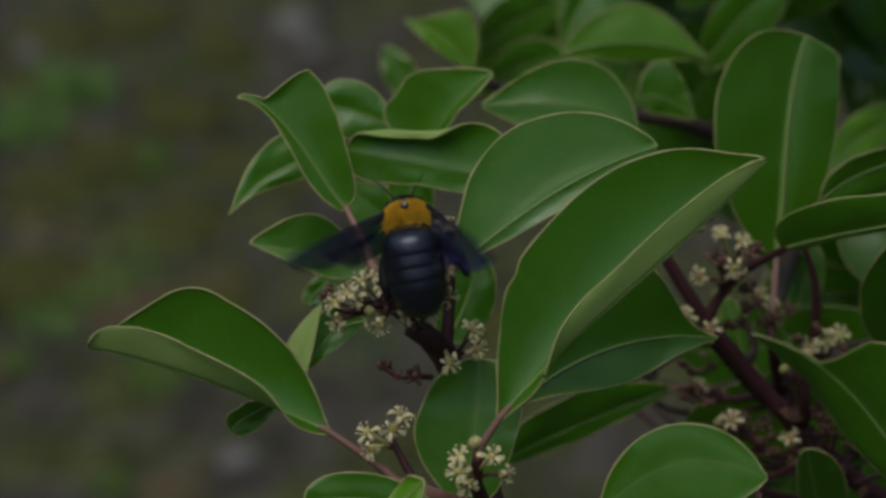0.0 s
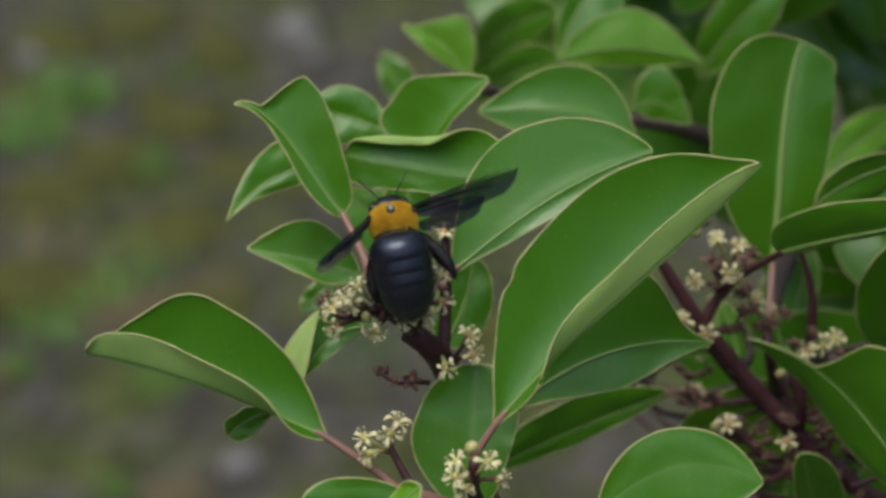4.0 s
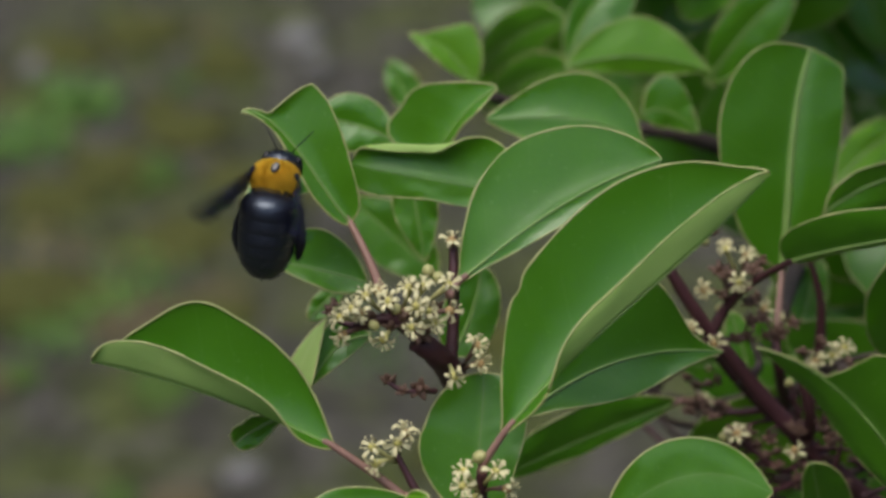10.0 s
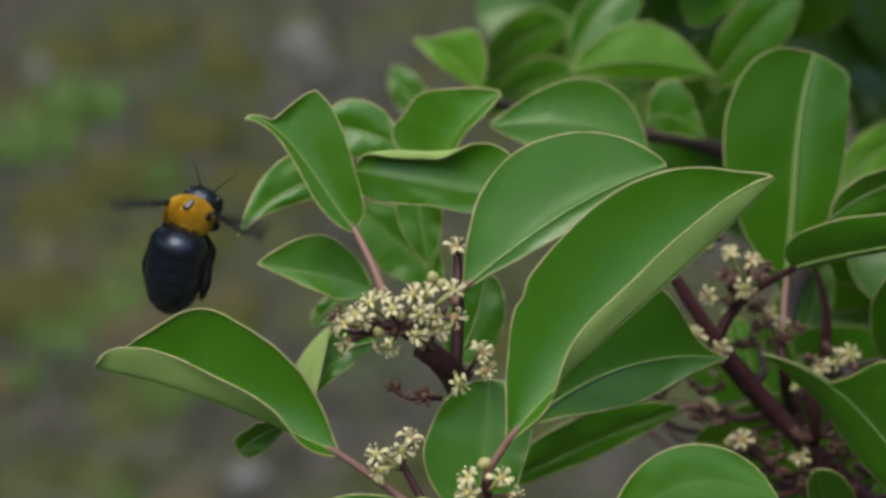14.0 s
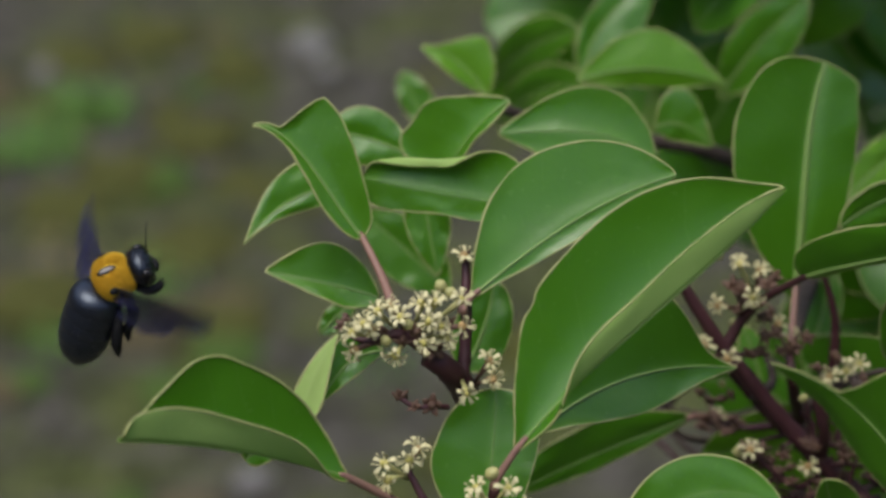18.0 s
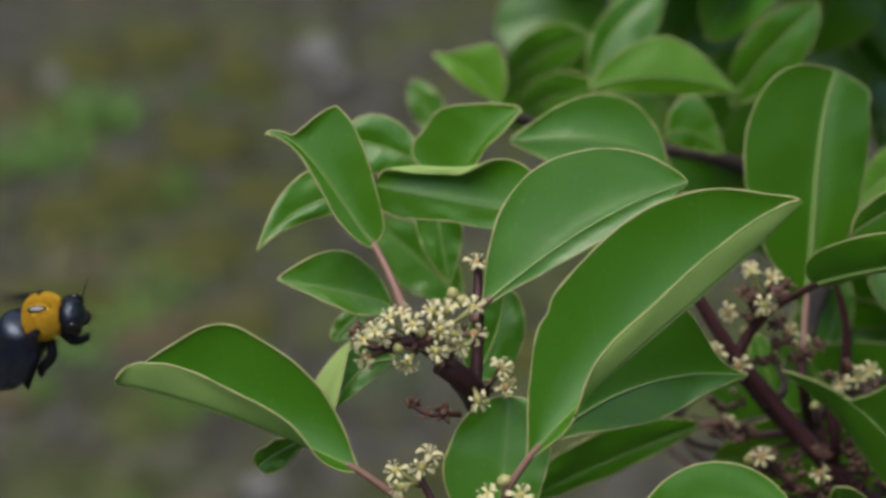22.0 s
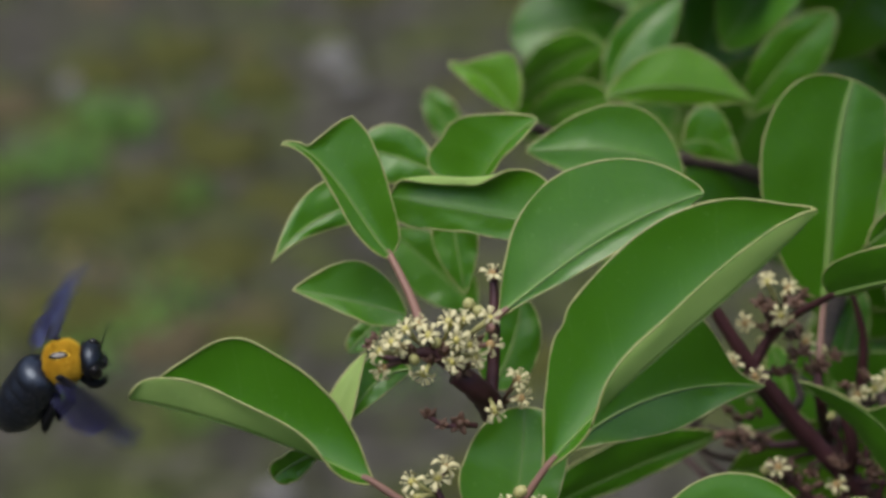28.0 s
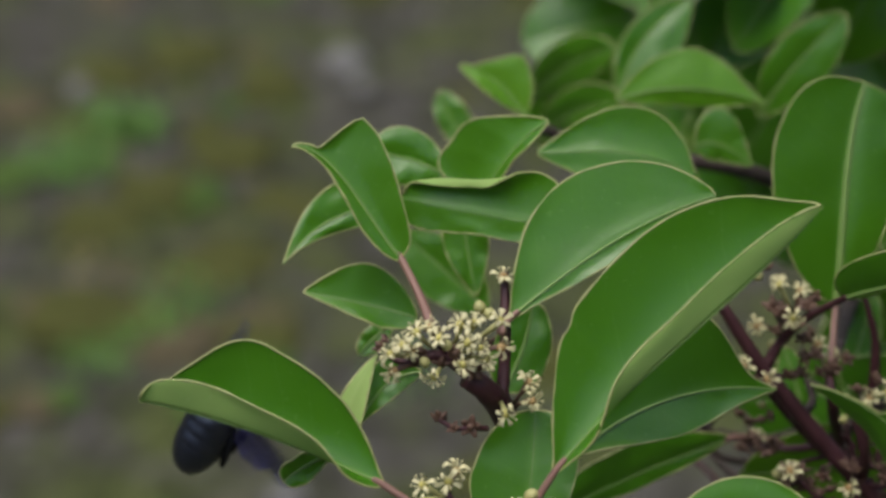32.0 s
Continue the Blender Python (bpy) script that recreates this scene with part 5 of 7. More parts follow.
    walk(abdomen, [
        (0, pose(-0.0026, 0, -0.0012, -0.0, -76.0, -0.0)), (3.5, pose(-0.0026, 0, -0.0012, -0.0, -76.0, 0.0)), (5.5, pose(-0.0026, 0, -0.0012, 0.0, -72.0, 0.0)),
        (6, pose(-0.0026, 0, -0.0012, 0.0, -70.0, 0.0)), (7, pose(-0.0026, 0, -0.0012, 0.0, -72.0, 0.0)), (8, pose(-0.0026, 0, -0.0012, -0.4, -72.1, -1.6)),
        (9, pose(-0.0026, 0, -0.0012, -10.5, -72.3, 4.0)), (11, pose(-0.0026, 0, -0.0012, -18.6, -74.6, 6.5)), (13, pose(-0.0026, 0, -0.0012, -26.9, -74.5, 13.0)),
        (14.5, pose(-0.0026, 0, -0.0012, -27.7, -69.6, 17.1)), (16.5, pose(-0.0026, 0, -0.0012, -34.8, -46.6, 23.8)), (17.5, pose(-0.0026, 0, -0.0012, -34.7, -42.4, 25.0)),
        (19, pose(-0.0026, 0, -0.0012, -43.5, -45.0, 33.8)), (21, pose(-0.0026, 0, -0.0012, -49.7, -46.0, 40.3)), (23, pose(-0.0026, 0, -0.0012, -46.8, -43.3, 36.1)),
        (25.5, pose(-0.0026, 0, -0.0012, -45.4, -41.9, 34.1)), (27.5, pose(-0.0026, 0, -0.0012, -44.2, -40.5, 32.3)), (29, pose(-0.0026, 0, -0.0012, -44.2, -40.5, 32.3)),
        (30, pose(-0.0026, 0, -0.0012, -46.8, -43.3, 36.1)), (32, pose(-0.0026, 0, -0.0012, -45.4, -41.9, 34.1)),
    ])
    walk(wing_left, [
        (0, pose(-0.0005, 0.0034, 0.0019, -105, 14, 108)), (0.1, pose(-0.0005, 0.0034, 0.0019, -111, 5, 79)), (0.2333, pose(-0.0005, 0.0034, 0.0019, -97, 20, 138)),
        (0.3667, pose(-0.0005, 0.0034, 0.0019, -111, 4, 78)), (0.5, pose(-0.0005, 0.0034, 0.0019, -97, 20, 137)), (0.6333, pose(-0.0005, 0.0034, 0.0019, -111, 4, 77)),
        (0.7667, pose(-0.0005, 0.0034, 0.0019, -97, 20, 136)), (0.9, pose(-0.0005, 0.0034, 0.0019, -110, 4, 76)), (1, pose(-0.0005, 0.0034, 0.0019, -106, 13, 105)),
        (1.1, pose(-0.0005, 0.0034, 0.0019, -112, 2, 77)), (1.2333, pose(-0.0005, 0.0034, 0.0019, -102, 22, 136)), (1.3667, pose(-0.0005, 0.0034, 0.0019, -117, 0, 79)),
        (1.5, pose(-0.0005, 0.0034, 0.0019, -107, 24, 136)), (1.6333, pose(-0.0005, 0.0034, 0.0019, -122, -3, 81)), (1.7667, pose(-0.0005, 0.0034, 0.0019, -113, 27, 135)),
        (1.9, pose(-0.0005, 0.0034, 0.0019, -127, -6, 83)), (1.9667, pose(-0.0005, 0.0034, 0.0019, -127, -1, 118)), (2.0333, pose(-0.0005, 0.0034, 0.0019, -132, 24, 96)),
        (2.1, pose(-0.0005, 0.0034, 0.0019, -129, -8, 87)), (2.2333, pose(-0.0005, 0.0034, 0.0019, -119, 27, 140)), (2.3667, pose(-0.0005, 0.0034, 0.0019, -128, -10, 95)),
        (2.5, pose(-0.0005, 0.0034, 0.0019, -122, 25, 147)), (2.6333, pose(-0.0005, 0.0034, 0.0019, -129, -13, 102)), (2.7667, pose(-0.0005, 0.0034, 0.0019, -125, 24, 153)),
        (2.9, pose(-0.0005, 0.0034, 0.0019, -130, -16, 110)), (2.9667, pose(-0.0005, 0.0034, 0.0019, -133, 12, 145)), (3.0333, pose(-0.0005, 0.0034, 0.0019, -134, -6, 126)),
        (3.1, pose(-0.0005, 0.0034, 0.0019, -127, -18, 108)), (3.2333, pose(-0.0005, 0.0034, 0.0019, -124, 16, 150)), (3.3667, pose(-0.0005, 0.0034, 0.0019, -117, -19, 93)),
        (3.5, pose(-0.0005, 0.0034, 0.0019, -118, -7, 114)), (3.6, pose(-0.0005, 0.0034, 0.0019, -111, -20, 87)), (3.7333, pose(-0.0005, 0.0034, 0.0019, -119, 6, 144)),
        (3.8667, pose(-0.0005, 0.0034, 0.0019, -111, -24, 92)), (4, pose(-0.0005, 0.0034, 0.0019, -123, 3, 149)), (4.1333, pose(-0.0005, 0.0034, 0.0019, -111, -28, 98)),
        (4.2667, pose(-0.0005, 0.0034, 0.0019, -127, 0, 154)), (4.4, pose(-0.0005, 0.0034, 0.0019, -113, -33, 103)), (4.5333, pose(-0.0005, 0.0034, 0.0019, -132, 0, 159)),
        (4.6667, pose(-0.0005, 0.0034, 0.0019, -116, -39, 109)), (4.8, pose(-0.0005, 0.0034, 0.0019, -138, -2, 163)), (4.9333, pose(-0.0005, 0.0034, 0.0019, -119, -44, 116)),
        (5.0667, pose(-0.0005, 0.0034, 0.0019, -145, -3, 167)), (5.2, pose(-0.0005, 0.0034, 0.0019, -124, -51, 122)), (5.3333, pose(-0.0005, 0.0034, 0.0019, -151, -5, 170)),
        (5.5, pose(-0.0005, 0.0034, 0.0019, -150, -34, 158)), (5.6, pose(-0.0005, 0.0034, 0.0019, -123, -59, 119)), (5.7333, pose(-0.0005, 0.0034, 0.0019, -153, -17, 161)),
        (5.8667, pose(-0.0005, 0.0034, 0.0019, -98, -62, 85)), (5.9667, pose(-0.0005, 0.0034, 0.0019, -151, -61, 144)), (6.0333, pose(-0.0005, 0.0034, 0.0019, -121, -37, 105)),
        (6.1, pose(-0.0005, 0.0034, 0.0019, -88, -57, 70)), (6.2333, pose(-0.0005, 0.0034, 0.0019, -137, -22, 143)), (6.3667, pose(-0.0005, 0.0034, 0.0019, -90, -44, 74)),
        (6.4667, pose(-0.0005, 0.0034, 0.0019, -118, -48, 119)), (6.5333, pose(-0.0005, 0.0034, 0.0019, -109, -16, 104)), (6.6, pose(-0.0005, 0.0034, 0.0019, -93, -32, 77)),
        (6.7333, pose(-0.0005, 0.0034, 0.0019, -114, -9, 139)), (6.8667, pose(-0.0005, 0.0034, 0.0019, -96, -17, 80)), (6.9667, pose(-0.0005, 0.0034, 0.0019, -102, -21, 113)),
        (7.0333, pose(-0.0005, 0.0034, 0.0019, -100, 12, 106)), (7.1, pose(-0.0005, 0.0034, 0.0019, -94, -9, 89)), (7.2333, pose(-0.0005, 0.0034, 0.0019, -97, -4, 165)),
        (7.3667, pose(-0.0005, 0.0034, 0.0019, -85, -9, 121)), (7.4667, pose(-0.0005, 0.0034, 0.0019, -90, -27, 166)), (7.5333, pose(-0.0005, 0.0034, 0.0019, -90, 6, 165)),
        (7.6, pose(-0.0005, 0.0034, 0.0019, -89, -12, 135)), (7.7333, pose(-0.0005, 0.0034, 0.0019, -106, -2, -164)), (7.8667, pose(-0.0005, 0.0034, 0.0019, -101, -20, 136)),
        (7.9667, pose(-0.0005, 0.0034, 0.0019, -119, 4, -165)), (8.0333, pose(-0.0005, 0.0034, 0.0019, -107, -24, 135)), (8.1, pose(-0.0005, 0.0034, 0.0019, -111, -29, 138)),
        (8.2333, pose(-0.0005, 0.0034, 0.0019, -134, 0, -169)), (8.3667, pose(-0.0005, 0.0034, 0.0019, -121, -43, 139)), (8.4667, pose(-0.0005, 0.0034, 0.0019, -146, -16, 175)),
        (8.5333, pose(-0.0005, 0.0034, 0.0019, -137, -37, 157)), (8.6, pose(-0.0005, 0.0034, 0.0019, -121, -54, 130)), (8.7333, pose(-0.0005, 0.0034, 0.0019, -152, -15, 168)),
        (8.8667, pose(-0.0005, 0.0034, 0.0019, -103, -64, 90)), (8.9667, pose(-0.0005, 0.0034, 0.0019, -158, -60, 146)), (9.0333, pose(-0.0005, 0.0034, 0.0019, -126, -37, 105)),
        (9.1, pose(-0.0005, 0.0034, 0.0019, -98, -55, 75)), (9.2333, pose(-0.0005, 0.0034, 0.0019, -131, -12, 139)), (9.3667, pose(-0.0005, 0.0034, 0.0019, -99, -28, 79)),
        (9.4667, pose(-0.0005, 0.0034, 0.0019, -105, -25, 113)), (9.5333, pose(-0.0005, 0.0034, 0.0019, -104, 7, 104)), (9.6, pose(-0.0005, 0.0034, 0.0019, -99, -14, 89)),
        (9.7333, pose(-0.0005, 0.0034, 0.0019, -106, 3, 161)), (9.8667, pose(-0.0005, 0.0034, 0.0019, -103, -10, 118)), (9.9667, pose(-0.0005, 0.0034, 0.0019, -106, 3, 173)),
        (10.0333, pose(-0.0005, 0.0034, 0.0019, -107, -4, 147)), (10.1, pose(-0.0005, 0.0034, 0.0019, -108, -14, 131)), (10.2333, pose(-0.0005, 0.0034, 0.0019, -119, 6, -175)),
        (10.3667, pose(-0.0005, 0.0034, 0.0019, -116, -28, 131)), (10.4667, pose(-0.0005, 0.0034, 0.0019, -134, -7, 167)), (10.5333, pose(-0.0005, 0.0034, 0.0019, -128, -25, 146)),
        (10.6, pose(-0.0005, 0.0034, 0.0019, -116, -35, 123)), (10.7333, pose(-0.0005, 0.0034, 0.0019, -131, -2, 167)), (10.8667, pose(-0.0005, 0.0034, 0.0019, -104, -36, 103)),
        (10.9667, pose(-0.0005, 0.0034, 0.0019, -122, -41, 137)), (11.0333, pose(-0.0005, 0.0034, 0.0019, -113, -11, 119)), (11.1, pose(-0.0005, 0.0034, 0.0019, -103, -32, 99)),
        (11.2333, pose(-0.0005, 0.0034, 0.0019, -123, 0, 162)), (11.3667, pose(-0.0005, 0.0034, 0.0019, -112, -21, 114)), (11.4667, pose(-0.0005, 0.0034, 0.0019, -119, 4, 158)),
        (11.5333, pose(-0.0005, 0.0034, 0.0019, -118, -7, 135)), (11.6, pose(-0.0005, 0.0034, 0.0019, -116, -18, 121)), (11.7333, pose(-0.0005, 0.0034, 0.0019, -123, 9, 175)),
        (11.8667, pose(-0.0005, 0.0034, 0.0019, -119, -25, 125)), (11.9667, pose(-0.0005, 0.0034, 0.0019, -132, -3, 163)), (12.0333, pose(-0.0005, 0.0034, 0.0019, -126, -20, 143)),
        (12.1, pose(-0.0005, 0.0034, 0.0019, -120, -35, 123)), (12.2333, pose(-0.0005, 0.0034, 0.0019, -141, 0, 165)), (12.3667, pose(-0.0005, 0.0034, 0.0019, -118, -50, 108)),
        (12.4667, pose(-0.0005, 0.0034, 0.0019, -154, -46, 151)), (12.5333, pose(-0.0005, 0.0034, 0.0019, -133, -25, 118)), (12.6, pose(-0.0005, 0.0034, 0.0019, -112, -46, 97)),
        (12.7333, pose(-0.0005, 0.0034, 0.0019, -126, -1, 149)), (12.8667, pose(-0.0005, 0.0034, 0.0019, -104, -15, 91)), (12.9667, pose(-0.0005, 0.0034, 0.0019, -101, -12, 120)),
        (13.0333, pose(-0.0005, 0.0034, 0.0019, -102, 20, 112)), (13.1, pose(-0.0005, 0.0034, 0.0019, -101, -5, 96)), (13.2333, pose(-0.0005, 0.0034, 0.0019, -106, 6, 167)),
        (13.3667, pose(-0.0005, 0.0034, 0.0019, -107, -17, 122)), (13.4667, pose(-0.0005, 0.0034, 0.0019, -123, -2, 174)), (13.5333, pose(-0.0005, 0.0034, 0.0019, -118, -16, 152)),
        (13.6, pose(-0.0005, 0.0034, 0.0019, -116, -30, 138)), (13.7333, pose(-0.0005, 0.0034, 0.0019, -138, 1, -169)), (13.8667, pose(-0.0005, 0.0034, 0.0019, -128, -48, 148)),
        (13.9667, pose(-0.0005, 0.0034, 0.0019, -155, -20, -175)), (14.0333, pose(-0.0005, 0.0034, 0.0019, -147, -43, 170)), (14.1, pose(-0.0005, 0.0034, 0.0019, -132, -61, 147)),
        (14.2333, pose(-0.0005, 0.0034, 0.0019, -162, -14, 179)), (14.3667, pose(-0.0005, 0.0034, 0.0019, -119, -73, 118)), (14.5, pose(-0.0005, 0.0034, 0.0019, -156, -53, 149)),
        (14.6, pose(-0.0005, 0.0034, 0.0019, -101, -73, 90)), (14.7333, pose(-0.0005, 0.0034, 0.0019, -157, -24, 157)), (14.8667, pose(-0.0005, 0.0034, 0.0019, -98, -64, 85)),
        (15, pose(-0.0005, 0.0034, 0.0019, -147, -20, 150)), (15.1333, pose(-0.0005, 0.0034, 0.0019, -103, -52, 85)), (15.2667, pose(-0.0005, 0.0034, 0.0019, -136, -11, 143)),
        (15.4, pose(-0.0005, 0.0034, 0.0019, -109, -36, 86)), (15.5333, pose(-0.0005, 0.0034, 0.0019, -124, 3, 139)), (15.6667, pose(-0.0005, 0.0034, 0.0019, -115, -19, 87)),
        (15.8, pose(-0.0005, 0.0034, 0.0019, -113, 17, 140)), (15.9333, pose(-0.0005, 0.0034, 0.0019, -118, -3, 87)), (16.0667, pose(-0.0005, 0.0034, 0.0019, -102, 27, 145)),
        (16.2, pose(-0.0005, 0.0034, 0.0019, -120, 8, 88)), (16.3333, pose(-0.0005, 0.0034, 0.0019, -93, 33, 152)), (16.5, pose(-0.0005, 0.0034, 0.0019, -106, 30, 121)),
        (16.6, pose(-0.0005, 0.0034, 0.0019, -118, 19, 85)), (16.7333, pose(-0.0005, 0.0034, 0.0019, -83, 33, 144)), (16.8667, pose(-0.0005, 0.0034, 0.0019, -114, 22, 69)),
        (16.9667, pose(-0.0005, 0.0034, 0.0019, -79, 29, 131)), (17.0333, pose(-0.0005, 0.0034, 0.0019, -113, 20, 60)), (17.1, pose(-0.0005, 0.0034, 0.0019, -105, 24, 55)),
        (17.2333, pose(-0.0005, 0.0034, 0.0019, -65, 14, 111)), (17.3667, pose(-0.0005, 0.0034, 0.0019, -73, 34, 44)), (17.4667, pose(-0.0005, 0.0034, 0.0019, -46, 5, 56)),
        (17.5333, pose(-0.0005, 0.0034, 0.0019, -37, 28, 83)), (17.6, pose(-0.0005, 0.0034, 0.0019, -56, 38, 47)), (17.7333, pose(-0.0005, 0.0034, 0.0019, -38, 0, 98)),
        (17.8667, pose(-0.0005, 0.0034, 0.0019, -57, 44, 58)), (17.9667, pose(-0.0005, 0.0034, 0.0019, -43, 14, 78)), (18.0333, pose(-0.0005, 0.0034, 0.0019, -31, 36, 108)),
        (18.1, pose(-0.0005, 0.0034, 0.0019, -59, 41, 71)), (18.2333, pose(-0.0005, 0.0034, 0.0019, -48, -1, 134)), (18.3667, pose(-0.0005, 0.0034, 0.0019, -69, 25, 92)),
        (18.4667, pose(-0.0005, 0.0034, 0.0019, -68, -8, 123)), (18.5333, pose(-0.0005, 0.0034, 0.0019, -66, 22, 137)), (18.6, pose(-0.0005, 0.0034, 0.0019, -82, 16, 105)),
        (18.7333, pose(-0.0005, 0.0034, 0.0019, -79, 8, 172)), (18.8667, pose(-0.0005, 0.0034, 0.0019, -102, 11, 118)), (19, pose(-0.0005, 0.0034, 0.0019, -102, 18, 155)),
        (19.1, pose(-0.0005, 0.0034, 0.0019, -114, 14, 121)), (19.2333, pose(-0.0005, 0.0034, 0.0019, -87, 37, -179)), (19.3667, pose(-0.0005, 0.0034, 0.0019, -131, 24, 105)),
        (19.4667, pose(-0.0005, 0.0034, 0.0019, -111, 53, 142)), (19.5333, pose(-0.0005, 0.0034, 0.0019, -134, 39, 110)), (19.6, pose(-0.0005, 0.0034, 0.0019, -137, 25, 84)),
        (19.7333, pose(-0.0005, 0.0034, 0.0019, -74, 38, 139)), (19.8667, pose(-0.0005, 0.0034, 0.0019, -92, 38, 51)), (19.9667, pose(-0.0005, 0.0034, 0.0019, -57, 12, 69)),
        (20.0333, pose(-0.0005, 0.0034, 0.0019, -46, 39, 92)), (20.1, pose(-0.0005, 0.0034, 0.0019, -72, 42, 52)), (20.2333, pose(-0.0005, 0.0034, 0.0019, -43, 8, 116)),
        (20.3667, pose(-0.0005, 0.0034, 0.0019, -70, 46, 67)), (20.4667, pose(-0.0005, 0.0034, 0.0019, -51, 17, 97)), (20.5333, pose(-0.0005, 0.0034, 0.0019, -36, 42, 125)),
        (20.6, pose(-0.0005, 0.0034, 0.0019, -69, 46, 78)), (20.7333, pose(-0.0005, 0.0034, 0.0019, -42, 9, 139)), (20.8667, pose(-0.0005, 0.0034, 0.0019, -72, 42, 87)),
        (20.9667, pose(-0.0005, 0.0034, 0.0019, -58, 14, 113)), (21.0333, pose(-0.0005, 0.0034, 0.0019, -47, 41, 137)), (21.1, pose(-0.0005, 0.0034, 0.0019, -82, 39, 92)),
        (21.2333, pose(-0.0005, 0.0034, 0.0019, -57, 21, 164)), (21.3667, pose(-0.0005, 0.0034, 0.0019, -103, 35, 103)), (21.4667, pose(-0.0005, 0.0034, 0.0019, -89, 22, 146)),
        (21.5333, pose(-0.0005, 0.0034, 0.0019, -88, 56, 147)), (21.6, pose(-0.0005, 0.0034, 0.0019, -114, 31, 112)), (21.7333, pose(-0.0005, 0.0034, 0.0019, -75, 37, -171)),
        (21.8667, pose(-0.0005, 0.0034, 0.0019, -122, 26, 119)), (21.9667, pose(-0.0005, 0.0034, 0.0019, -99, 41, 170)), (22.0333, pose(-0.0005, 0.0034, 0.0019, -118, 33, 139)),
        (22.1, pose(-0.0005, 0.0034, 0.0019, -128, 24, 123)), (22.2333, pose(-0.0005, 0.0034, 0.0019, -85, 46, -165)), (22.3667, pose(-0.0005, 0.0034, 0.0019, -133, 24, 123)),
        (22.4667, pose(-0.0005, 0.0034, 0.0019, -106, 48, 170)), (22.5333, pose(-0.0005, 0.0034, 0.0019, -128, 35, 137)), (22.6, pose(-0.0005, 0.0034, 0.0019, -137, 25, 109)),
        (22.7333, pose(-0.0005, 0.0034, 0.0019, -62, 37, 156)), (22.7667, pose(-0.0005, 0.0034, 0.0019, -58, 44, 129)), (22.8333, pose(-0.0005, 0.0034, 0.0019, -59, 52, 97)),
        (22.8667, pose(-0.0005, 0.0034, 0.0019, -69, 59, 59)), (22.9667, pose(-0.0005, 0.0034, 0.0019, -39, 24, 66)), (23.0333, pose(-0.0005, 0.0034, 0.0019, -17, 42, 103)),
        (23.1, pose(-0.0005, 0.0034, 0.0019, -63, 53, 45)), (23.2333, pose(-0.0005, 0.0034, 0.0019, -42, 12, 95)), (23.3667, pose(-0.0005, 0.0034, 0.0019, -86, 39, 28)),
        (23.4667, pose(-0.0005, 0.0034, 0.0019, -70, 25, 72)), (23.5333, pose(-0.0005, 0.0034, 0.0019, -84, 32, 43)), (23.6, pose(-0.0005, 0.0034, 0.0019, -98, 34, 33)),
        (23.7333, pose(-0.0005, 0.0034, 0.0019, -59, 24, 119)), (23.8667, pose(-0.0005, 0.0034, 0.0019, -97, 38, 68)), (23.9667, pose(-0.0005, 0.0034, 0.0019, -73, 18, 115)),
        (24.0333, pose(-0.0005, 0.0034, 0.0019, -65, 49, 130)), (24.1, pose(-0.0005, 0.0034, 0.0019, -98, 35, 86)), (24.2333, pose(-0.0005, 0.0034, 0.0019, -66, 29, 161)),
        (24.3667, pose(-0.0005, 0.0034, 0.0019, -116, 30, 93)), (24.4667, pose(-0.0005, 0.0034, 0.0019, -91, 42, 149)), (24.5333, pose(-0.0005, 0.0034, 0.0019, -113, 36, 116)),
        (24.6, pose(-0.0005, 0.0034, 0.0019, -127, 28, 100)), (24.7333, pose(-0.0005, 0.0034, 0.0019, -80, 50, 178)), (24.8667, pose(-0.0005, 0.0034, 0.0019, -140, 28, 104)),
        (24.9667, pose(-0.0005, 0.0034, 0.0019, -110, 58, 155)), (25.0333, pose(-0.0005, 0.0034, 0.0019, -137, 42, 121)), (25.1, pose(-0.0005, 0.0034, 0.0019, -147, 27, 91)),
        (25.2333, pose(-0.0005, 0.0034, 0.0019, -86, 53, 136)), (25.3667, pose(-0.0005, 0.0034, 0.0019, -120, 23, 39)), (25.5, pose(-0.0005, 0.0034, 0.0019, -93, 23, 58)),
        (25.6, pose(-0.0005, 0.0034, 0.0019, -103, 20, 26)), (25.7333, pose(-0.0005, 0.0034, 0.0019, -76, 18, 91)), (25.8667, pose(-0.0005, 0.0034, 0.0019, -98, 21, 27)),
        (26, pose(-0.0005, 0.0034, 0.0019, -71, 15, 91)), (26.1333, pose(-0.0005, 0.0034, 0.0019, -92, 24, 28)), (26.2667, pose(-0.0005, 0.0034, 0.0019, -66, 11, 91)),
        (26.4, pose(-0.0005, 0.0034, 0.0019, -86, 26, 30)), (26.5333, pose(-0.0005, 0.0034, 0.0019, -61, 7, 91)), (26.6667, pose(-0.0005, 0.0034, 0.0019, -79, 28, 33)),
        (26.8, pose(-0.0005, 0.0034, 0.0019, -57, 4, 90)), (26.9333, pose(-0.0005, 0.0034, 0.0019, -73, 31, 34)), (27.0667, pose(-0.0005, 0.0034, 0.0019, -52, 0, 90)),
        (27.2, pose(-0.0005, 0.0034, 0.0019, -67, 32, 37)), (27.3333, pose(-0.0005, 0.0034, 0.0019, -48, -2, 90)), (27.5, pose(-0.0005, 0.0034, 0.0019, -48, 17, 67)),
        (27.6, pose(-0.0005, 0.0034, 0.0019, -58, 37, 43)), (27.7333, pose(-0.0005, 0.0034, 0.0019, -39, -4, 92)), (27.8667, pose(-0.0005, 0.0034, 0.0019, -51, 41, 51)),
        (27.9667, pose(-0.0005, 0.0034, 0.0019, -37, 11, 64)), (28.0333, pose(-0.0005, 0.0034, 0.0019, -27, 28, 94)), (28.1, pose(-0.0005, 0.0034, 0.0019, -57, 42, 60)),
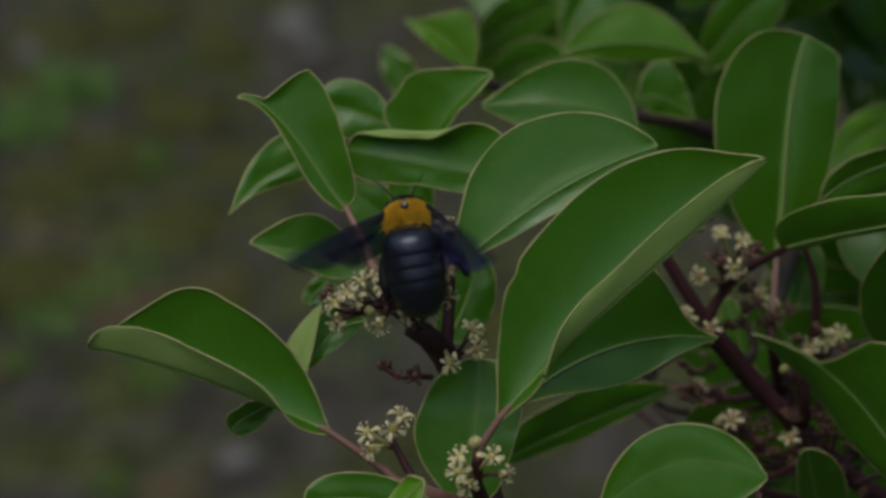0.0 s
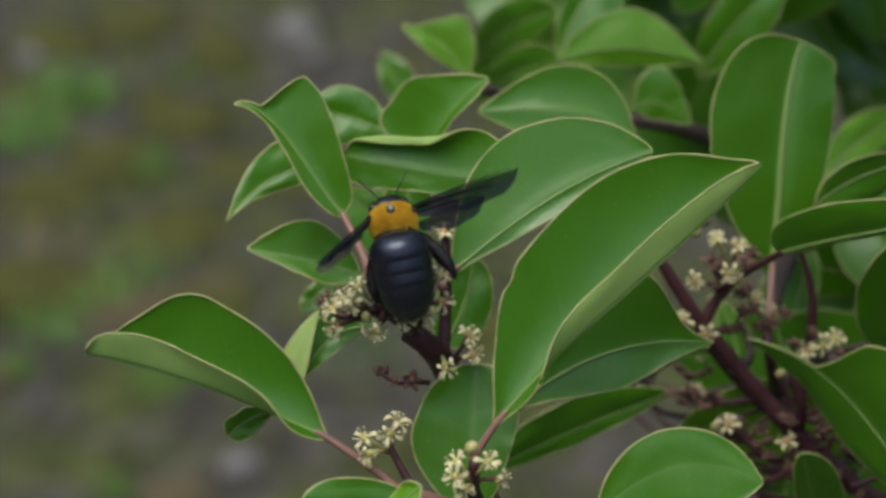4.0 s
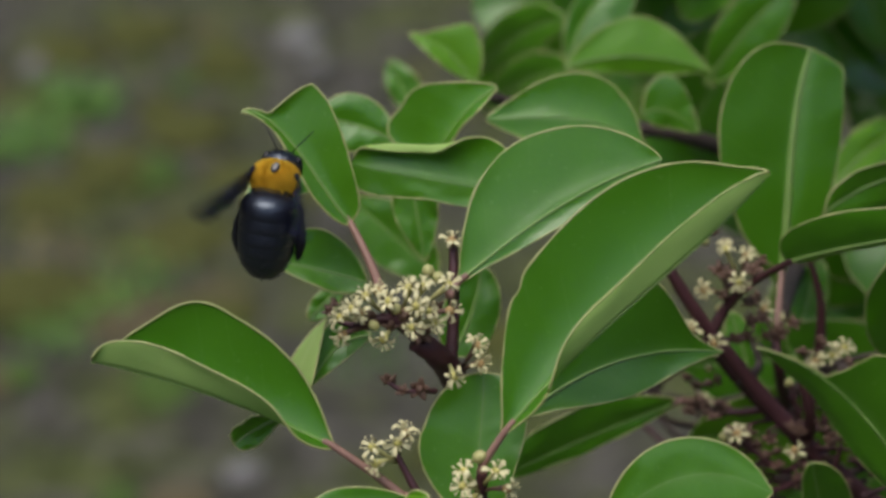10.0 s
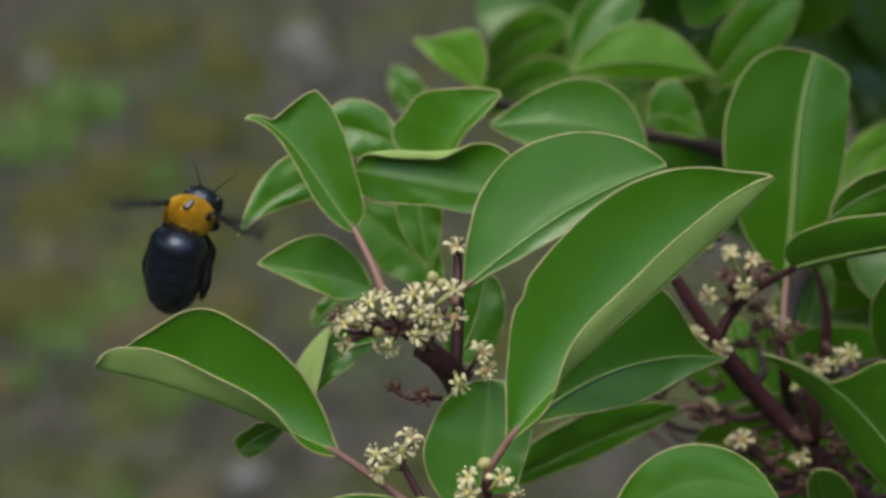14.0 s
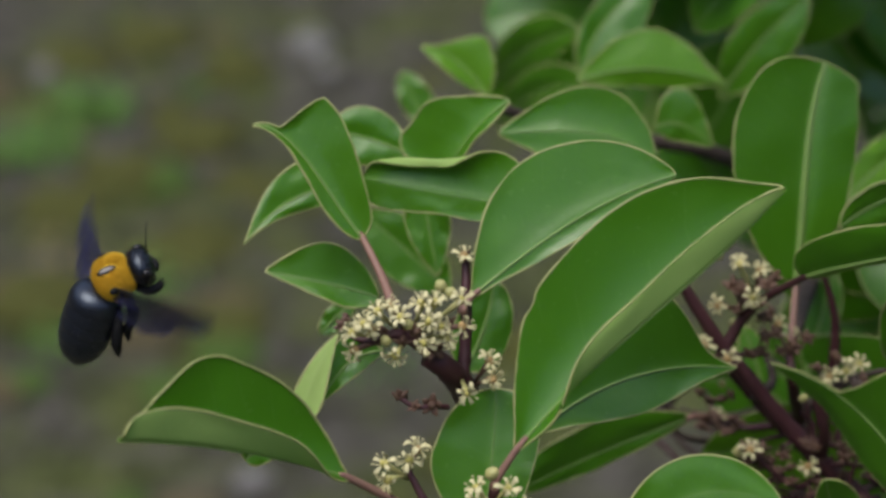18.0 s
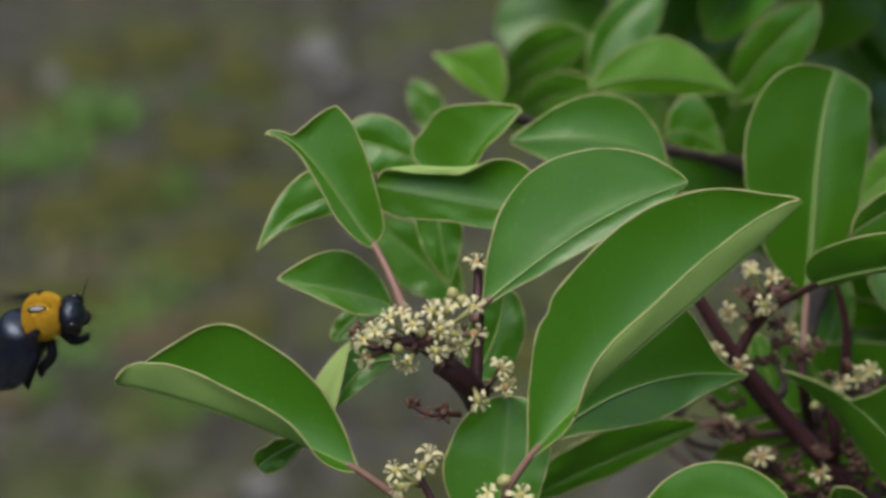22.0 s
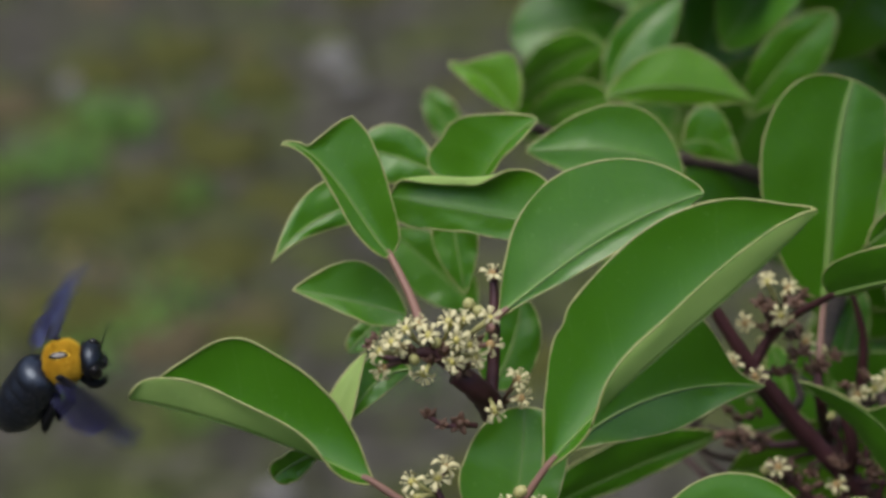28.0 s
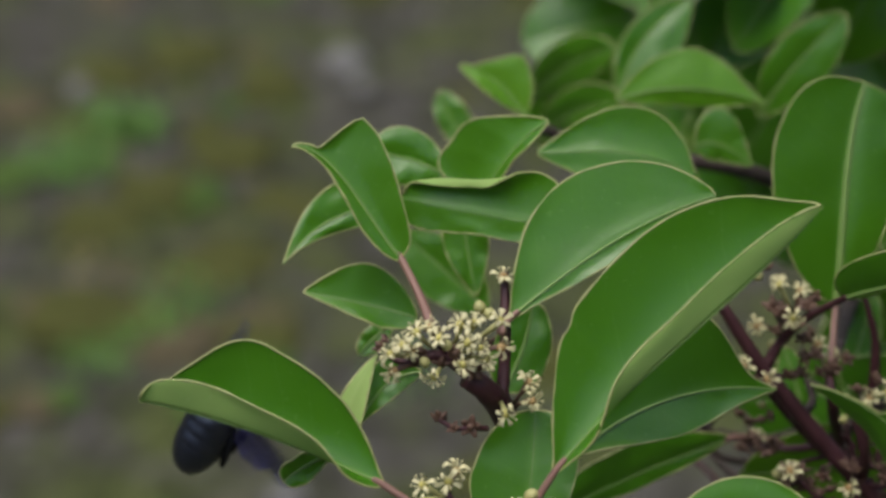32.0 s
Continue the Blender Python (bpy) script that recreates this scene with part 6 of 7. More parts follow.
        (28.2333, pose(-0.0005, 0.0034, 0.0019, -49, 7, 127)), (28.3667, pose(-0.0005, 0.0034, 0.0019, -86, 32, 84)), (28.4667, pose(-0.0005, 0.0034, 0.0019, -75, 9, 126)),
        (28.5333, pose(-0.0005, 0.0034, 0.0019, -71, 42, 137)), (28.6, pose(-0.0005, 0.0034, 0.0019, -101, 29, 93)), (28.7333, pose(-0.0005, 0.0034, 0.0019, -72, 34, 161)),
        (28.8667, pose(-0.0005, 0.0034, 0.0019, -129, 28, 85)), (28.9667, pose(-0.0005, 0.0034, 0.0019, -108, 56, 130)), (29.0333, pose(-0.0005, 0.0034, 0.0019, -136, 41, 95)),
        (29.1, pose(-0.0005, 0.0034, 0.0019, -140, 24, 69)), (29.2333, pose(-0.0005, 0.0034, 0.0019, -82, 35, 115)), (29.3667, pose(-0.0005, 0.0034, 0.0019, -84, 25, 33)),
        (29.4667, pose(-0.0005, 0.0034, 0.0019, -52, -5, 46)), (29.5333, pose(-0.0005, 0.0034, 0.0019, -50, 20, 66)), (29.6, pose(-0.0005, 0.0034, 0.0019, -58, 27, 32)),
        (29.7333, pose(-0.0005, 0.0034, 0.0019, -46, -6, 82)), (29.8667, pose(-0.0005, 0.0034, 0.0019, -56, 36, 38)), (29.9667, pose(-0.0005, 0.0034, 0.0019, -44, 9, 55)),
        (30.0333, pose(-0.0005, 0.0034, 0.0019, -33, 31, 82)), (30.1, pose(-0.0005, 0.0034, 0.0019, -64, 40, 47)), (30.2333, pose(-0.0005, 0.0034, 0.0019, -51, 9, 117)),
        (30.3667, pose(-0.0005, 0.0034, 0.0019, -89, 32, 72)), (30.4667, pose(-0.0005, 0.0034, 0.0019, -77, 10, 116)), (30.5333, pose(-0.0005, 0.0034, 0.0019, -73, 44, 124)),
        (30.6, pose(-0.0005, 0.0034, 0.0019, -104, 31, 88)), (30.7333, pose(-0.0005, 0.0034, 0.0019, -68, 38, 171)), (30.8667, pose(-0.0005, 0.0034, 0.0019, -128, 38, 105)),
        (30.9667, pose(-0.0005, 0.0034, 0.0019, -97, 40, 161)), (31.0333, pose(-0.0005, 0.0034, 0.0019, -111, 73, 146)), (31.1, pose(-0.0005, 0.0034, 0.0019, -144, 39, 96)),
        (31.2333, pose(-0.0005, 0.0034, 0.0019, -69, 54, 140)), (31.2667, pose(-0.0005, 0.0034, 0.0019, -86, 53, 96)), (31.3333, pose(-0.0005, 0.0034, 0.0019, -97, 47, 56)),
        (31.3667, pose(-0.0005, 0.0034, 0.0019, -99, 37, 24)), (31.4667, pose(-0.0005, 0.0034, 0.0019, -65, 5, 42)), (31.5333, pose(-0.0005, 0.0034, 0.0019, -58, 35, 59)),
        (31.6, pose(-0.0005, 0.0034, 0.0019, -76, 33, 19)), (31.7333, pose(-0.0005, 0.0034, 0.0019, -51, 7, 78)), (31.8667, pose(-0.0005, 0.0034, 0.0019, -75, 38, 21)),
        (32, pose(-0.0005, 0.0034, 0.0019, -54, 27, 54)),
    ])
    walk(wing_right, [
        (0, pose(-0.0005, -0.0034, 0.0019, -101, 22, -148)), (0.1, pose(-0.0005, -0.0034, 0.0019, -110, 14, -179)), (0.2333, pose(-0.0005, -0.0034, 0.0019, -87, 24, -115)),
        (0.3667, pose(-0.0005, -0.0034, 0.0019, -109, 14, -178)), (0.5, pose(-0.0005, -0.0034, 0.0019, -86, 24, -114)), (0.6333, pose(-0.0005, -0.0034, 0.0019, -109, 15, -177)),
        (0.7667, pose(-0.0005, -0.0034, 0.0019, -86, 23, -114)), (0.9, pose(-0.0005, -0.0034, 0.0019, -108, 14, -177)), (1, pose(-0.0005, -0.0034, 0.0019, -98, 22, -146)),
        (1.1, pose(-0.0005, -0.0034, 0.0019, -106, 16, -176)), (1.2333, pose(-0.0005, -0.0034, 0.0019, -78, 20, -111)), (1.3667, pose(-0.0005, -0.0034, 0.0019, -99, 23, -174)),
        (1.5, pose(-0.0005, -0.0034, 0.0019, -69, 17, -109)), (1.6333, pose(-0.0005, -0.0034, 0.0019, -91, 29, -172)), (1.7667, pose(-0.0005, -0.0034, 0.0019, -61, 13, -108)),
        (1.9, pose(-0.0005, -0.0034, 0.0019, -83, 35, -169)), (1.9667, pose(-0.0005, -0.0034, 0.0019, -65, 12, -142)), (2.0333, pose(-0.0005, -0.0034, 0.0019, -55, 42, -124)),
        (2.1, pose(-0.0005, -0.0034, 0.0019, -80, 36, -169)), (2.2333, pose(-0.0005, -0.0034, 0.0019, -56, 8, -112)), (2.3667, pose(-0.0005, -0.0034, 0.0019, -78, 32, -173)),
        (2.5, pose(-0.0005, -0.0034, 0.0019, -58, 4, -118)), (2.6333, pose(-0.0005, -0.0034, 0.0019, -75, 28, -177)), (2.7667, pose(-0.0005, -0.0034, 0.0019, -59, 0, -123)),
        (2.9, pose(-0.0005, -0.0034, 0.0019, -72, 24, 180)), (2.9667, pose(-0.0005, -0.0034, 0.0019, -61, 3, -142)), (3.0333, pose(-0.0005, -0.0034, 0.0019, -65, 17, -165)),
        (3.1, pose(-0.0005, -0.0034, 0.0019, -72, 22, -173)), (3.2333, pose(-0.0005, -0.0034, 0.0019, -63, -3, -105)), (3.3667, pose(-0.0005, -0.0034, 0.0019, -73, 20, -148)),
        (3.5, pose(-0.0005, -0.0034, 0.0019, -65, 7, -107)), (3.6, pose(-0.0005, -0.0034, 0.0019, -71, 17, -138)), (3.7333, pose(-0.0005, -0.0034, 0.0019, -65, -7, -84)),
        (3.8667, pose(-0.0005, -0.0034, 0.0019, -68, 17, -140)), (4, pose(-0.0005, -0.0034, 0.0019, -64, -10, -88)), (4.1333, pose(-0.0005, -0.0034, 0.0019, -64, 14, -143)),
        (4.2667, pose(-0.0005, -0.0034, 0.0019, -63, -15, -91)), (4.4, pose(-0.0005, -0.0034, 0.0019, -59, 13, -145)), (4.5333, pose(-0.0005, -0.0034, 0.0019, -62, -21, -94)),
        (4.6667, pose(-0.0005, -0.0034, 0.0019, -55, 10, -146)), (4.8, pose(-0.0005, -0.0034, 0.0019, -61, -25, -97)), (4.9333, pose(-0.0005, -0.0034, 0.0019, -50, 8, -147)),
        (5.0667, pose(-0.0005, -0.0034, 0.0019, -59, -30, -99)), (5.2, pose(-0.0005, -0.0034, 0.0019, -45, 5, -148)), (5.3333, pose(-0.0005, -0.0034, 0.0019, -58, -35, -101)),
        (5.5, pose(-0.0005, -0.0034, 0.0019, -44, -19, -128)), (5.6, pose(-0.0005, -0.0034, 0.0019, -42, 1, -145)), (5.7333, pose(-0.0005, -0.0034, 0.0019, -65, -38, -87)),
        (5.8667, pose(-0.0005, -0.0034, 0.0019, -47, -3, -133)), (5.9667, pose(-0.0005, -0.0034, 0.0019, -49, -37, -114)), (6.0333, pose(-0.0005, -0.0034, 0.0019, -58, -10, -92)),
        (6.1, pose(-0.0005, -0.0034, 0.0019, -53, -7, -125)), (6.2333, pose(-0.0005, -0.0034, 0.0019, -81, -30, -64)), (6.3667, pose(-0.0005, -0.0034, 0.0019, -64, -10, -122)),
        (6.4667, pose(-0.0005, -0.0034, 0.0019, -76, -36, -95)), (6.5333, pose(-0.0005, -0.0034, 0.0019, -79, -3, -87)), (6.6, pose(-0.0005, -0.0034, 0.0019, -71, -7, -124)),
        (6.7333, pose(-0.0005, -0.0034, 0.0019, -82, -13, -71)), (6.8667, pose(-0.0005, -0.0034, 0.0019, -81, 5, -136)), (6.9667, pose(-0.0005, -0.0034, 0.0019, -82, -8, -114)),
        (7.0333, pose(-0.0005, -0.0034, 0.0019, -80, 24, -108)), (7.1, pose(-0.0005, -0.0034, 0.0019, -89, 6, -151)), (7.2333, pose(-0.0005, -0.0034, 0.0019, -91, 2, -105)),
        (7.3667, pose(-0.0005, -0.0034, 0.0019, -93, -5, 179)), (7.4667, pose(-0.0005, -0.0034, 0.0019, -97, -24, -161)), (7.5333, pose(-0.0005, -0.0034, 0.0019, -96, 10, -166)),
        (7.6, pose(-0.0005, -0.0034, 0.0019, -86, -6, 166)), (7.7333, pose(-0.0005, -0.0034, 0.0019, -86, -12, -130)), (7.8667, pose(-0.0005, -0.0034, 0.0019, -69, 0, 173)),
        (7.9667, pose(-0.0005, -0.0034, 0.0019, -71, -23, -125)), (8.0333, pose(-0.0005, -0.0034, 0.0019, -60, 4, 174)), (8.1, pose(-0.0005, -0.0034, 0.0019, -56, 4, -179)),
        (8.2333, pose(-0.0005, -0.0034, 0.0019, -65, -30, -122)), (8.3667, pose(-0.0005, -0.0034, 0.0019, -45, 2, -168)), (8.4667, pose(-0.0005, -0.0034, 0.0019, -48, -29, -132)),
        (8.5333, pose(-0.0005, -0.0034, 0.0019, -41, -9, -151)), (8.6, pose(-0.0005, -0.0034, 0.0019, -43, -1, -153)), (8.7333, pose(-0.0005, -0.0034, 0.0019, -71, -40, -82)),
        (8.8667, pose(-0.0005, -0.0034, 0.0019, -50, -9, -121)), (8.9667, pose(-0.0005, -0.0034, 0.0019, -54, -41, -91)), (9.0333, pose(-0.0005, -0.0034, 0.0019, -63, -11, -70)),
        (9.1, pose(-0.0005, -0.0034, 0.0019, -54, -6, -109)), (9.2333, pose(-0.0005, -0.0034, 0.0019, -73, -26, -57)), (9.3667, pose(-0.0005, -0.0034, 0.0019, -64, 5, -119)),
        (9.4667, pose(-0.0005, -0.0034, 0.0019, -68, -16, -102)), (9.5333, pose(-0.0005, -0.0034, 0.0019, -68, 15, -90)), (9.6, pose(-0.0005, -0.0034, 0.0019, -75, 7, -137)),
        (9.7333, pose(-0.0005, -0.0034, 0.0019, -82, -4, -99)), (9.8667, pose(-0.0005, -0.0034, 0.0019, -87, 1, -179)), (9.9667, pose(-0.0005, -0.0034, 0.0019, -92, 1, -152)),
        (10.0333, pose(-0.0005, -0.0034, 0.0019, -92, 0, -179)), (10.1, pose(-0.0005, -0.0034, 0.0019, -81, 1, 169)), (10.2333, pose(-0.0005, -0.0034, 0.0019, -75, -17, -123)),
        (10.3667, pose(-0.0005, -0.0034, 0.0019, -53, 4, -168)), (10.4667, pose(-0.0005, -0.0034, 0.0019, -49, -27, -126)), (10.5333, pose(-0.0005, -0.0034, 0.0019, -42, -9, -145)),
        (10.6, pose(-0.0005, -0.0034, 0.0019, -46, 0, -150)), (10.7333, pose(-0.0005, -0.0034, 0.0019, -71, -32, -83)), (10.8667, pose(-0.0005, -0.0034, 0.0019, -57, -3, -126)),
        (10.9667, pose(-0.0005, -0.0034, 0.0019, -62, -31, -95)), (11.0333, pose(-0.0005, -0.0034, 0.0019, -67, -1, -81)), (11.1, pose(-0.0005, -0.0034, 0.0019, -61, -3, -126)),
        (11.2333, pose(-0.0005, -0.0034, 0.0019, -76, -25, -86)), (11.3667, pose(-0.0005, -0.0034, 0.0019, -61, 0, -161)), (11.4667, pose(-0.0005, -0.0034, 0.0019, -65, -15, -137)),
        (11.5333, pose(-0.0005, -0.0034, 0.0019, -61, -3, -161)), (11.6, pose(-0.0005, -0.0034, 0.0019, -58, 4, -174)), (11.7333, pose(-0.0005, -0.0034, 0.0019, -64, -27, -119)),
        (11.8667, pose(-0.0005, -0.0034, 0.0019, -49, 5, -169)), (11.9667, pose(-0.0005, -0.0034, 0.0019, -50, -24, -134)), (12.0333, pose(-0.0005, -0.0034, 0.0019, -44, -6, -154)),
        (12.1, pose(-0.0005, -0.0034, 0.0019, -46, 1, -156)), (12.2333, pose(-0.0005, -0.0034, 0.0019, -68, -35, -86)), (12.3667, pose(-0.0005, -0.0034, 0.0019, -51, -5, -124)),
        (12.4667, pose(-0.0005, -0.0034, 0.0019, -53, -35, -94)), (12.5333, pose(-0.0005, -0.0034, 0.0019, -61, -6, -74)), (12.6, pose(-0.0005, -0.0034, 0.0019, -58, -2, -115)),
        (12.7333, pose(-0.0005, -0.0034, 0.0019, -79, -20, -65)), (12.8667, pose(-0.0005, -0.0034, 0.0019, -76, -1, -130)), (12.9667, pose(-0.0005, -0.0034, 0.0019, -87, -19, -108)),
        (13.0333, pose(-0.0005, -0.0034, 0.0019, -87, 14, -107)), (13.1, pose(-0.0005, -0.0034, 0.0019, -83, -2, -145)), (13.2333, pose(-0.0005, -0.0034, 0.0019, -86, -12, -96)),
        (13.3667, pose(-0.0005, -0.0034, 0.0019, -70, -4, -167)), (13.4667, pose(-0.0005, -0.0034, 0.0019, -70, -21, -136)), (13.5333, pose(-0.0005, -0.0034, 0.0019, -63, -11, -161)),
        (13.6, pose(-0.0005, -0.0034, 0.0019, -55, -1, -170)), (13.7333, pose(-0.0005, -0.0034, 0.0019, -67, -36, -110)), (13.8667, pose(-0.0005, -0.0034, 0.0019, -40, 0, -153)),
        (13.9667, pose(-0.0005, -0.0034, 0.0019, -42, -35, -116)), (14.0333, pose(-0.0005, -0.0034, 0.0019, -34, -15, -134)), (14.1, pose(-0.0005, -0.0034, 0.0019, -39, -3, -136)),
        (14.2333, pose(-0.0005, -0.0034, 0.0019, -71, -40, -68)), (14.3667, pose(-0.0005, -0.0034, 0.0019, -53, -7, -110)), (14.5, pose(-0.0005, -0.0034, 0.0019, -65, -20, -70)),
        (14.6, pose(-0.0005, -0.0034, 0.0019, -60, -7, -98)), (14.7333, pose(-0.0005, -0.0034, 0.0019, -84, -28, -40)), (14.8667, pose(-0.0005, -0.0034, 0.0019, -63, -11, -104)),
        (15, pose(-0.0005, -0.0034, 0.0019, -89, -28, -45)), (15.1333, pose(-0.0005, -0.0034, 0.0019, -65, -16, -112)), (15.2667, pose(-0.0005, -0.0034, 0.0019, -94, -29, -51)),
        (15.4, pose(-0.0005, -0.0034, 0.0019, -66, -19, -122)), (15.5333, pose(-0.0005, -0.0034, 0.0019, -98, -30, -61)), (15.6667, pose(-0.0005, -0.0034, 0.0019, -65, -22, -132)),
        (15.8, pose(-0.0005, -0.0034, 0.0019, -99, -31, -70)), (15.9333, pose(-0.0005, -0.0034, 0.0019, -64, -23, -142)), (16.0667, pose(-0.0005, -0.0034, 0.0019, -99, -34, -77)),
        (16.2, pose(-0.0005, -0.0034, 0.0019, -62, -23, -149)), (16.3333, pose(-0.0005, -0.0034, 0.0019, -99, -36, -83)), (16.5, pose(-0.0005, -0.0034, 0.0019, -76, -36, -122)),
        (16.6, pose(-0.0005, -0.0034, 0.0019, -63, -24, -149)), (16.7333, pose(-0.0005, -0.0034, 0.0019, -104, -30, -74)), (16.8667, pose(-0.0005, -0.0034, 0.0019, -73, -25, -136)),
        (16.9667, pose(-0.0005, -0.0034, 0.0019, -108, -21, -63)), (17.0333, pose(-0.0005, -0.0034, 0.0019, -78, -25, -132)), (17.1, pose(-0.0005, -0.0034, 0.0019, -84, -24, -116)),
        (17.2333, pose(-0.0005, -0.0034, 0.0019, -104, -8, -34)), (17.3667, pose(-0.0005, -0.0034, 0.0019, -91, -5, -75)), (17.4667, pose(-0.0005, -0.0034, 0.0019, -85, -12, -32)),
        (17.5333, pose(-0.0005, -0.0034, 0.0019, -84, 21, -29)), (17.6, pose(-0.0005, -0.0034, 0.0019, -92, 4, -63)), (17.7333, pose(-0.0005, -0.0034, 0.0019, -92, 9, -5)),
        (17.8667, pose(-0.0005, -0.0034, 0.0019, -106, 0, -68)), (17.9667, pose(-0.0005, -0.0034, 0.0019, -110, -6, -36)), (18.0333, pose(-0.0005, -0.0034, 0.0019, -112, 25, -48)),
        (18.1, pose(-0.0005, -0.0034, 0.0019, -115, -13, -77)), (18.2333, pose(-0.0005, -0.0034, 0.0019, -132, 5, -44)), (18.3667, pose(-0.0005, -0.0034, 0.0019, -122, -47, -113)),
        (18.4667, pose(-0.0005, -0.0034, 0.0019, -153, -45, -84)), (18.5333, pose(-0.0005, -0.0034, 0.0019, -133, -24, -117)), (18.6, pose(-0.0005, -0.0034, 0.0019, -100, -49, -149)),
        (18.7333, pose(-0.0005, -0.0034, 0.0019, -121, -23, -94)), (18.8667, pose(-0.0005, -0.0034, 0.0019, -68, -27, -172)), (19, pose(-0.0005, -0.0034, 0.0019, -70, -30, -149)),
        (19.1, pose(-0.0005, -0.0034, 0.0019, -60, -20, -173)), (19.2333, pose(-0.0005, -0.0034, 0.0019, -101, -33, -94)), (19.3667, pose(-0.0005, -0.0034, 0.0019, -68, -29, -154)),
        (19.4667, pose(-0.0005, -0.0034, 0.0019, -103, -34, -93)), (19.5333, pose(-0.0005, -0.0034, 0.0019, -84, -36, -125)), (19.6, pose(-0.0005, -0.0034, 0.0019, -83, -33, -130)),
        (19.7333, pose(-0.0005, -0.0034, 0.0019, -115, -7, -43)), (19.8667, pose(-0.0005, -0.0034, 0.0019, -102, -12, -81)), (19.9667, pose(-0.0005, -0.0034, 0.0019, -99, -8, -35)),
        (20.0333, pose(-0.0005, -0.0034, 0.0019, -100, 24, -40)), (20.1, pose(-0.0005, -0.0034, 0.0019, -106, -3, -70)), (20.2333, pose(-0.0005, -0.0034, 0.0019, -109, 14, -18)),
        (20.3667, pose(-0.0005, -0.0034, 0.0019, -119, -16, -76)), (20.4667, pose(-0.0005, -0.0034, 0.0019, -132, -16, -45)), (20.5333, pose(-0.0005, -0.0034, 0.0019, -130, 10, -66)),
        (20.6, pose(-0.0005, -0.0034, 0.0019, -121, -26, -87)), (20.7333, pose(-0.0005, -0.0034, 0.0019, -131, 1, -48)), (20.8667, pose(-0.0005, -0.0034, 0.0019, -108, -40, -113)),
        (20.9667, pose(-0.0005, -0.0034, 0.0019, -127, -25, -81)), (21.0333, pose(-0.0005, -0.0034, 0.0019, -113, -39, -106)), (21.1, pose(-0.0005, -0.0034, 0.0019, -92, -40, -133)),
        (21.2333, pose(-0.0005, -0.0034, 0.0019, -120, -20, -71)), (21.3667, pose(-0.0005, -0.0034, 0.0019, -77, -31, -143)), (21.4667, pose(-0.0005, -0.0034, 0.0019, -88, -49, -113)),
        (21.5333, pose(-0.0005, -0.0034, 0.0019, -89, -15, -112)), (21.6, pose(-0.0005, -0.0034, 0.0019, -69, -28, -146)), (21.7333, pose(-0.0005, -0.0034, 0.0019, -107, -33, -75)),
        (21.8667, pose(-0.0005, -0.0034, 0.0019, -63, -31, -146)), (21.9667, pose(-0.0005, -0.0034, 0.0019, -79, -59, -116)), (22.0333, pose(-0.0005, -0.0034, 0.0019, -84, -25, -108)),
        (22.1, pose(-0.0005, -0.0034, 0.0019, -62, -32, -146)), (22.2333, pose(-0.0005, -0.0034, 0.0019, -111, -35, -72)), (22.3667, pose(-0.0005, -0.0034, 0.0019, -67, -33, -145)),
        (22.4667, pose(-0.0005, -0.0034, 0.0019, -92, -55, -107)), (22.5333, pose(-0.0005, -0.0034, 0.0019, -91, -21, -109)), (22.6, pose(-0.0005, -0.0034, 0.0019, -74, -35, -137)),
        (22.7333, pose(-0.0005, -0.0034, 0.0019, -120, -23, -57)), (22.8667, pose(-0.0005, -0.0034, 0.0019, -89, -37, -115)), (22.9667, pose(-0.0005, -0.0034, 0.0019, -121, -42, -60)),
        (23.0333, pose(-0.0005, -0.0034, 0.0019, -113, -13, -77)), (23.1, pose(-0.0005, -0.0034, 0.0019, -100, -34, -96)), (23.2333, pose(-0.0005, -0.0034, 0.0019, -123, -3, -27)),
        (23.3667, pose(-0.0005, -0.0034, 0.0019, -106, -25, -75)), (23.4667, pose(-0.0005, -0.0034, 0.0019, -116, -22, -31)), (23.5333, pose(-0.0005, -0.0034, 0.0019, -114, 8, -46)),
        (23.6, pose(-0.0005, -0.0034, 0.0019, -108, -29, -76)), (23.7333, pose(-0.0005, -0.0034, 0.0019, -133, -12, -35)), (23.8667, pose(-0.0005, -0.0034, 0.0019, -88, -51, -123)),
        (23.9667, pose(-0.0005, -0.0034, 0.0019, -123, -65, -87)), (24.0333, pose(-0.0005, -0.0034, 0.0019, -105, -34, -109)), (24.1, pose(-0.0005, -0.0034, 0.0019, -72, -50, -149)),
        (24.2333, pose(-0.0005, -0.0034, 0.0019, -132, -32, -66)), (24.3667, pose(-0.0005, -0.0034, 0.0019, -72, -48, -146)), (24.4667, pose(-0.0005, -0.0034, 0.0019, -119, -41, -82)),
        (24.5333, pose(-0.0005, -0.0034, 0.0019, -92, -49, -118)), (24.6, pose(-0.0005, -0.0034, 0.0019, -73, -47, -144)), (24.7333, pose(-0.0005, -0.0034, 0.0019, -131, -32, -64)),
        (24.8667, pose(-0.0005, -0.0034, 0.0019, -73, -49, -145)), (24.9667, pose(-0.0005, -0.0034, 0.0019, -122, -43, -83)), (25.0333, pose(-0.0005, -0.0034, 0.0019, -94, -52, -119)),
        (25.1, pose(-0.0005, -0.0034, 0.0019, -79, -48, -131)), (25.2333, pose(-0.0005, -0.0034, 0.0019, -126, -22, -41)), (25.3667, pose(-0.0005, -0.0034, 0.0019, -87, -29, -93)),
        (25.5, pose(-0.0005, -0.0034, 0.0019, -94, -17, -50)), (25.6, pose(-0.0005, -0.0034, 0.0019, -85, -17, -81)), (25.7333, pose(-0.0005, -0.0034, 0.0019, -103, -13, -20)),
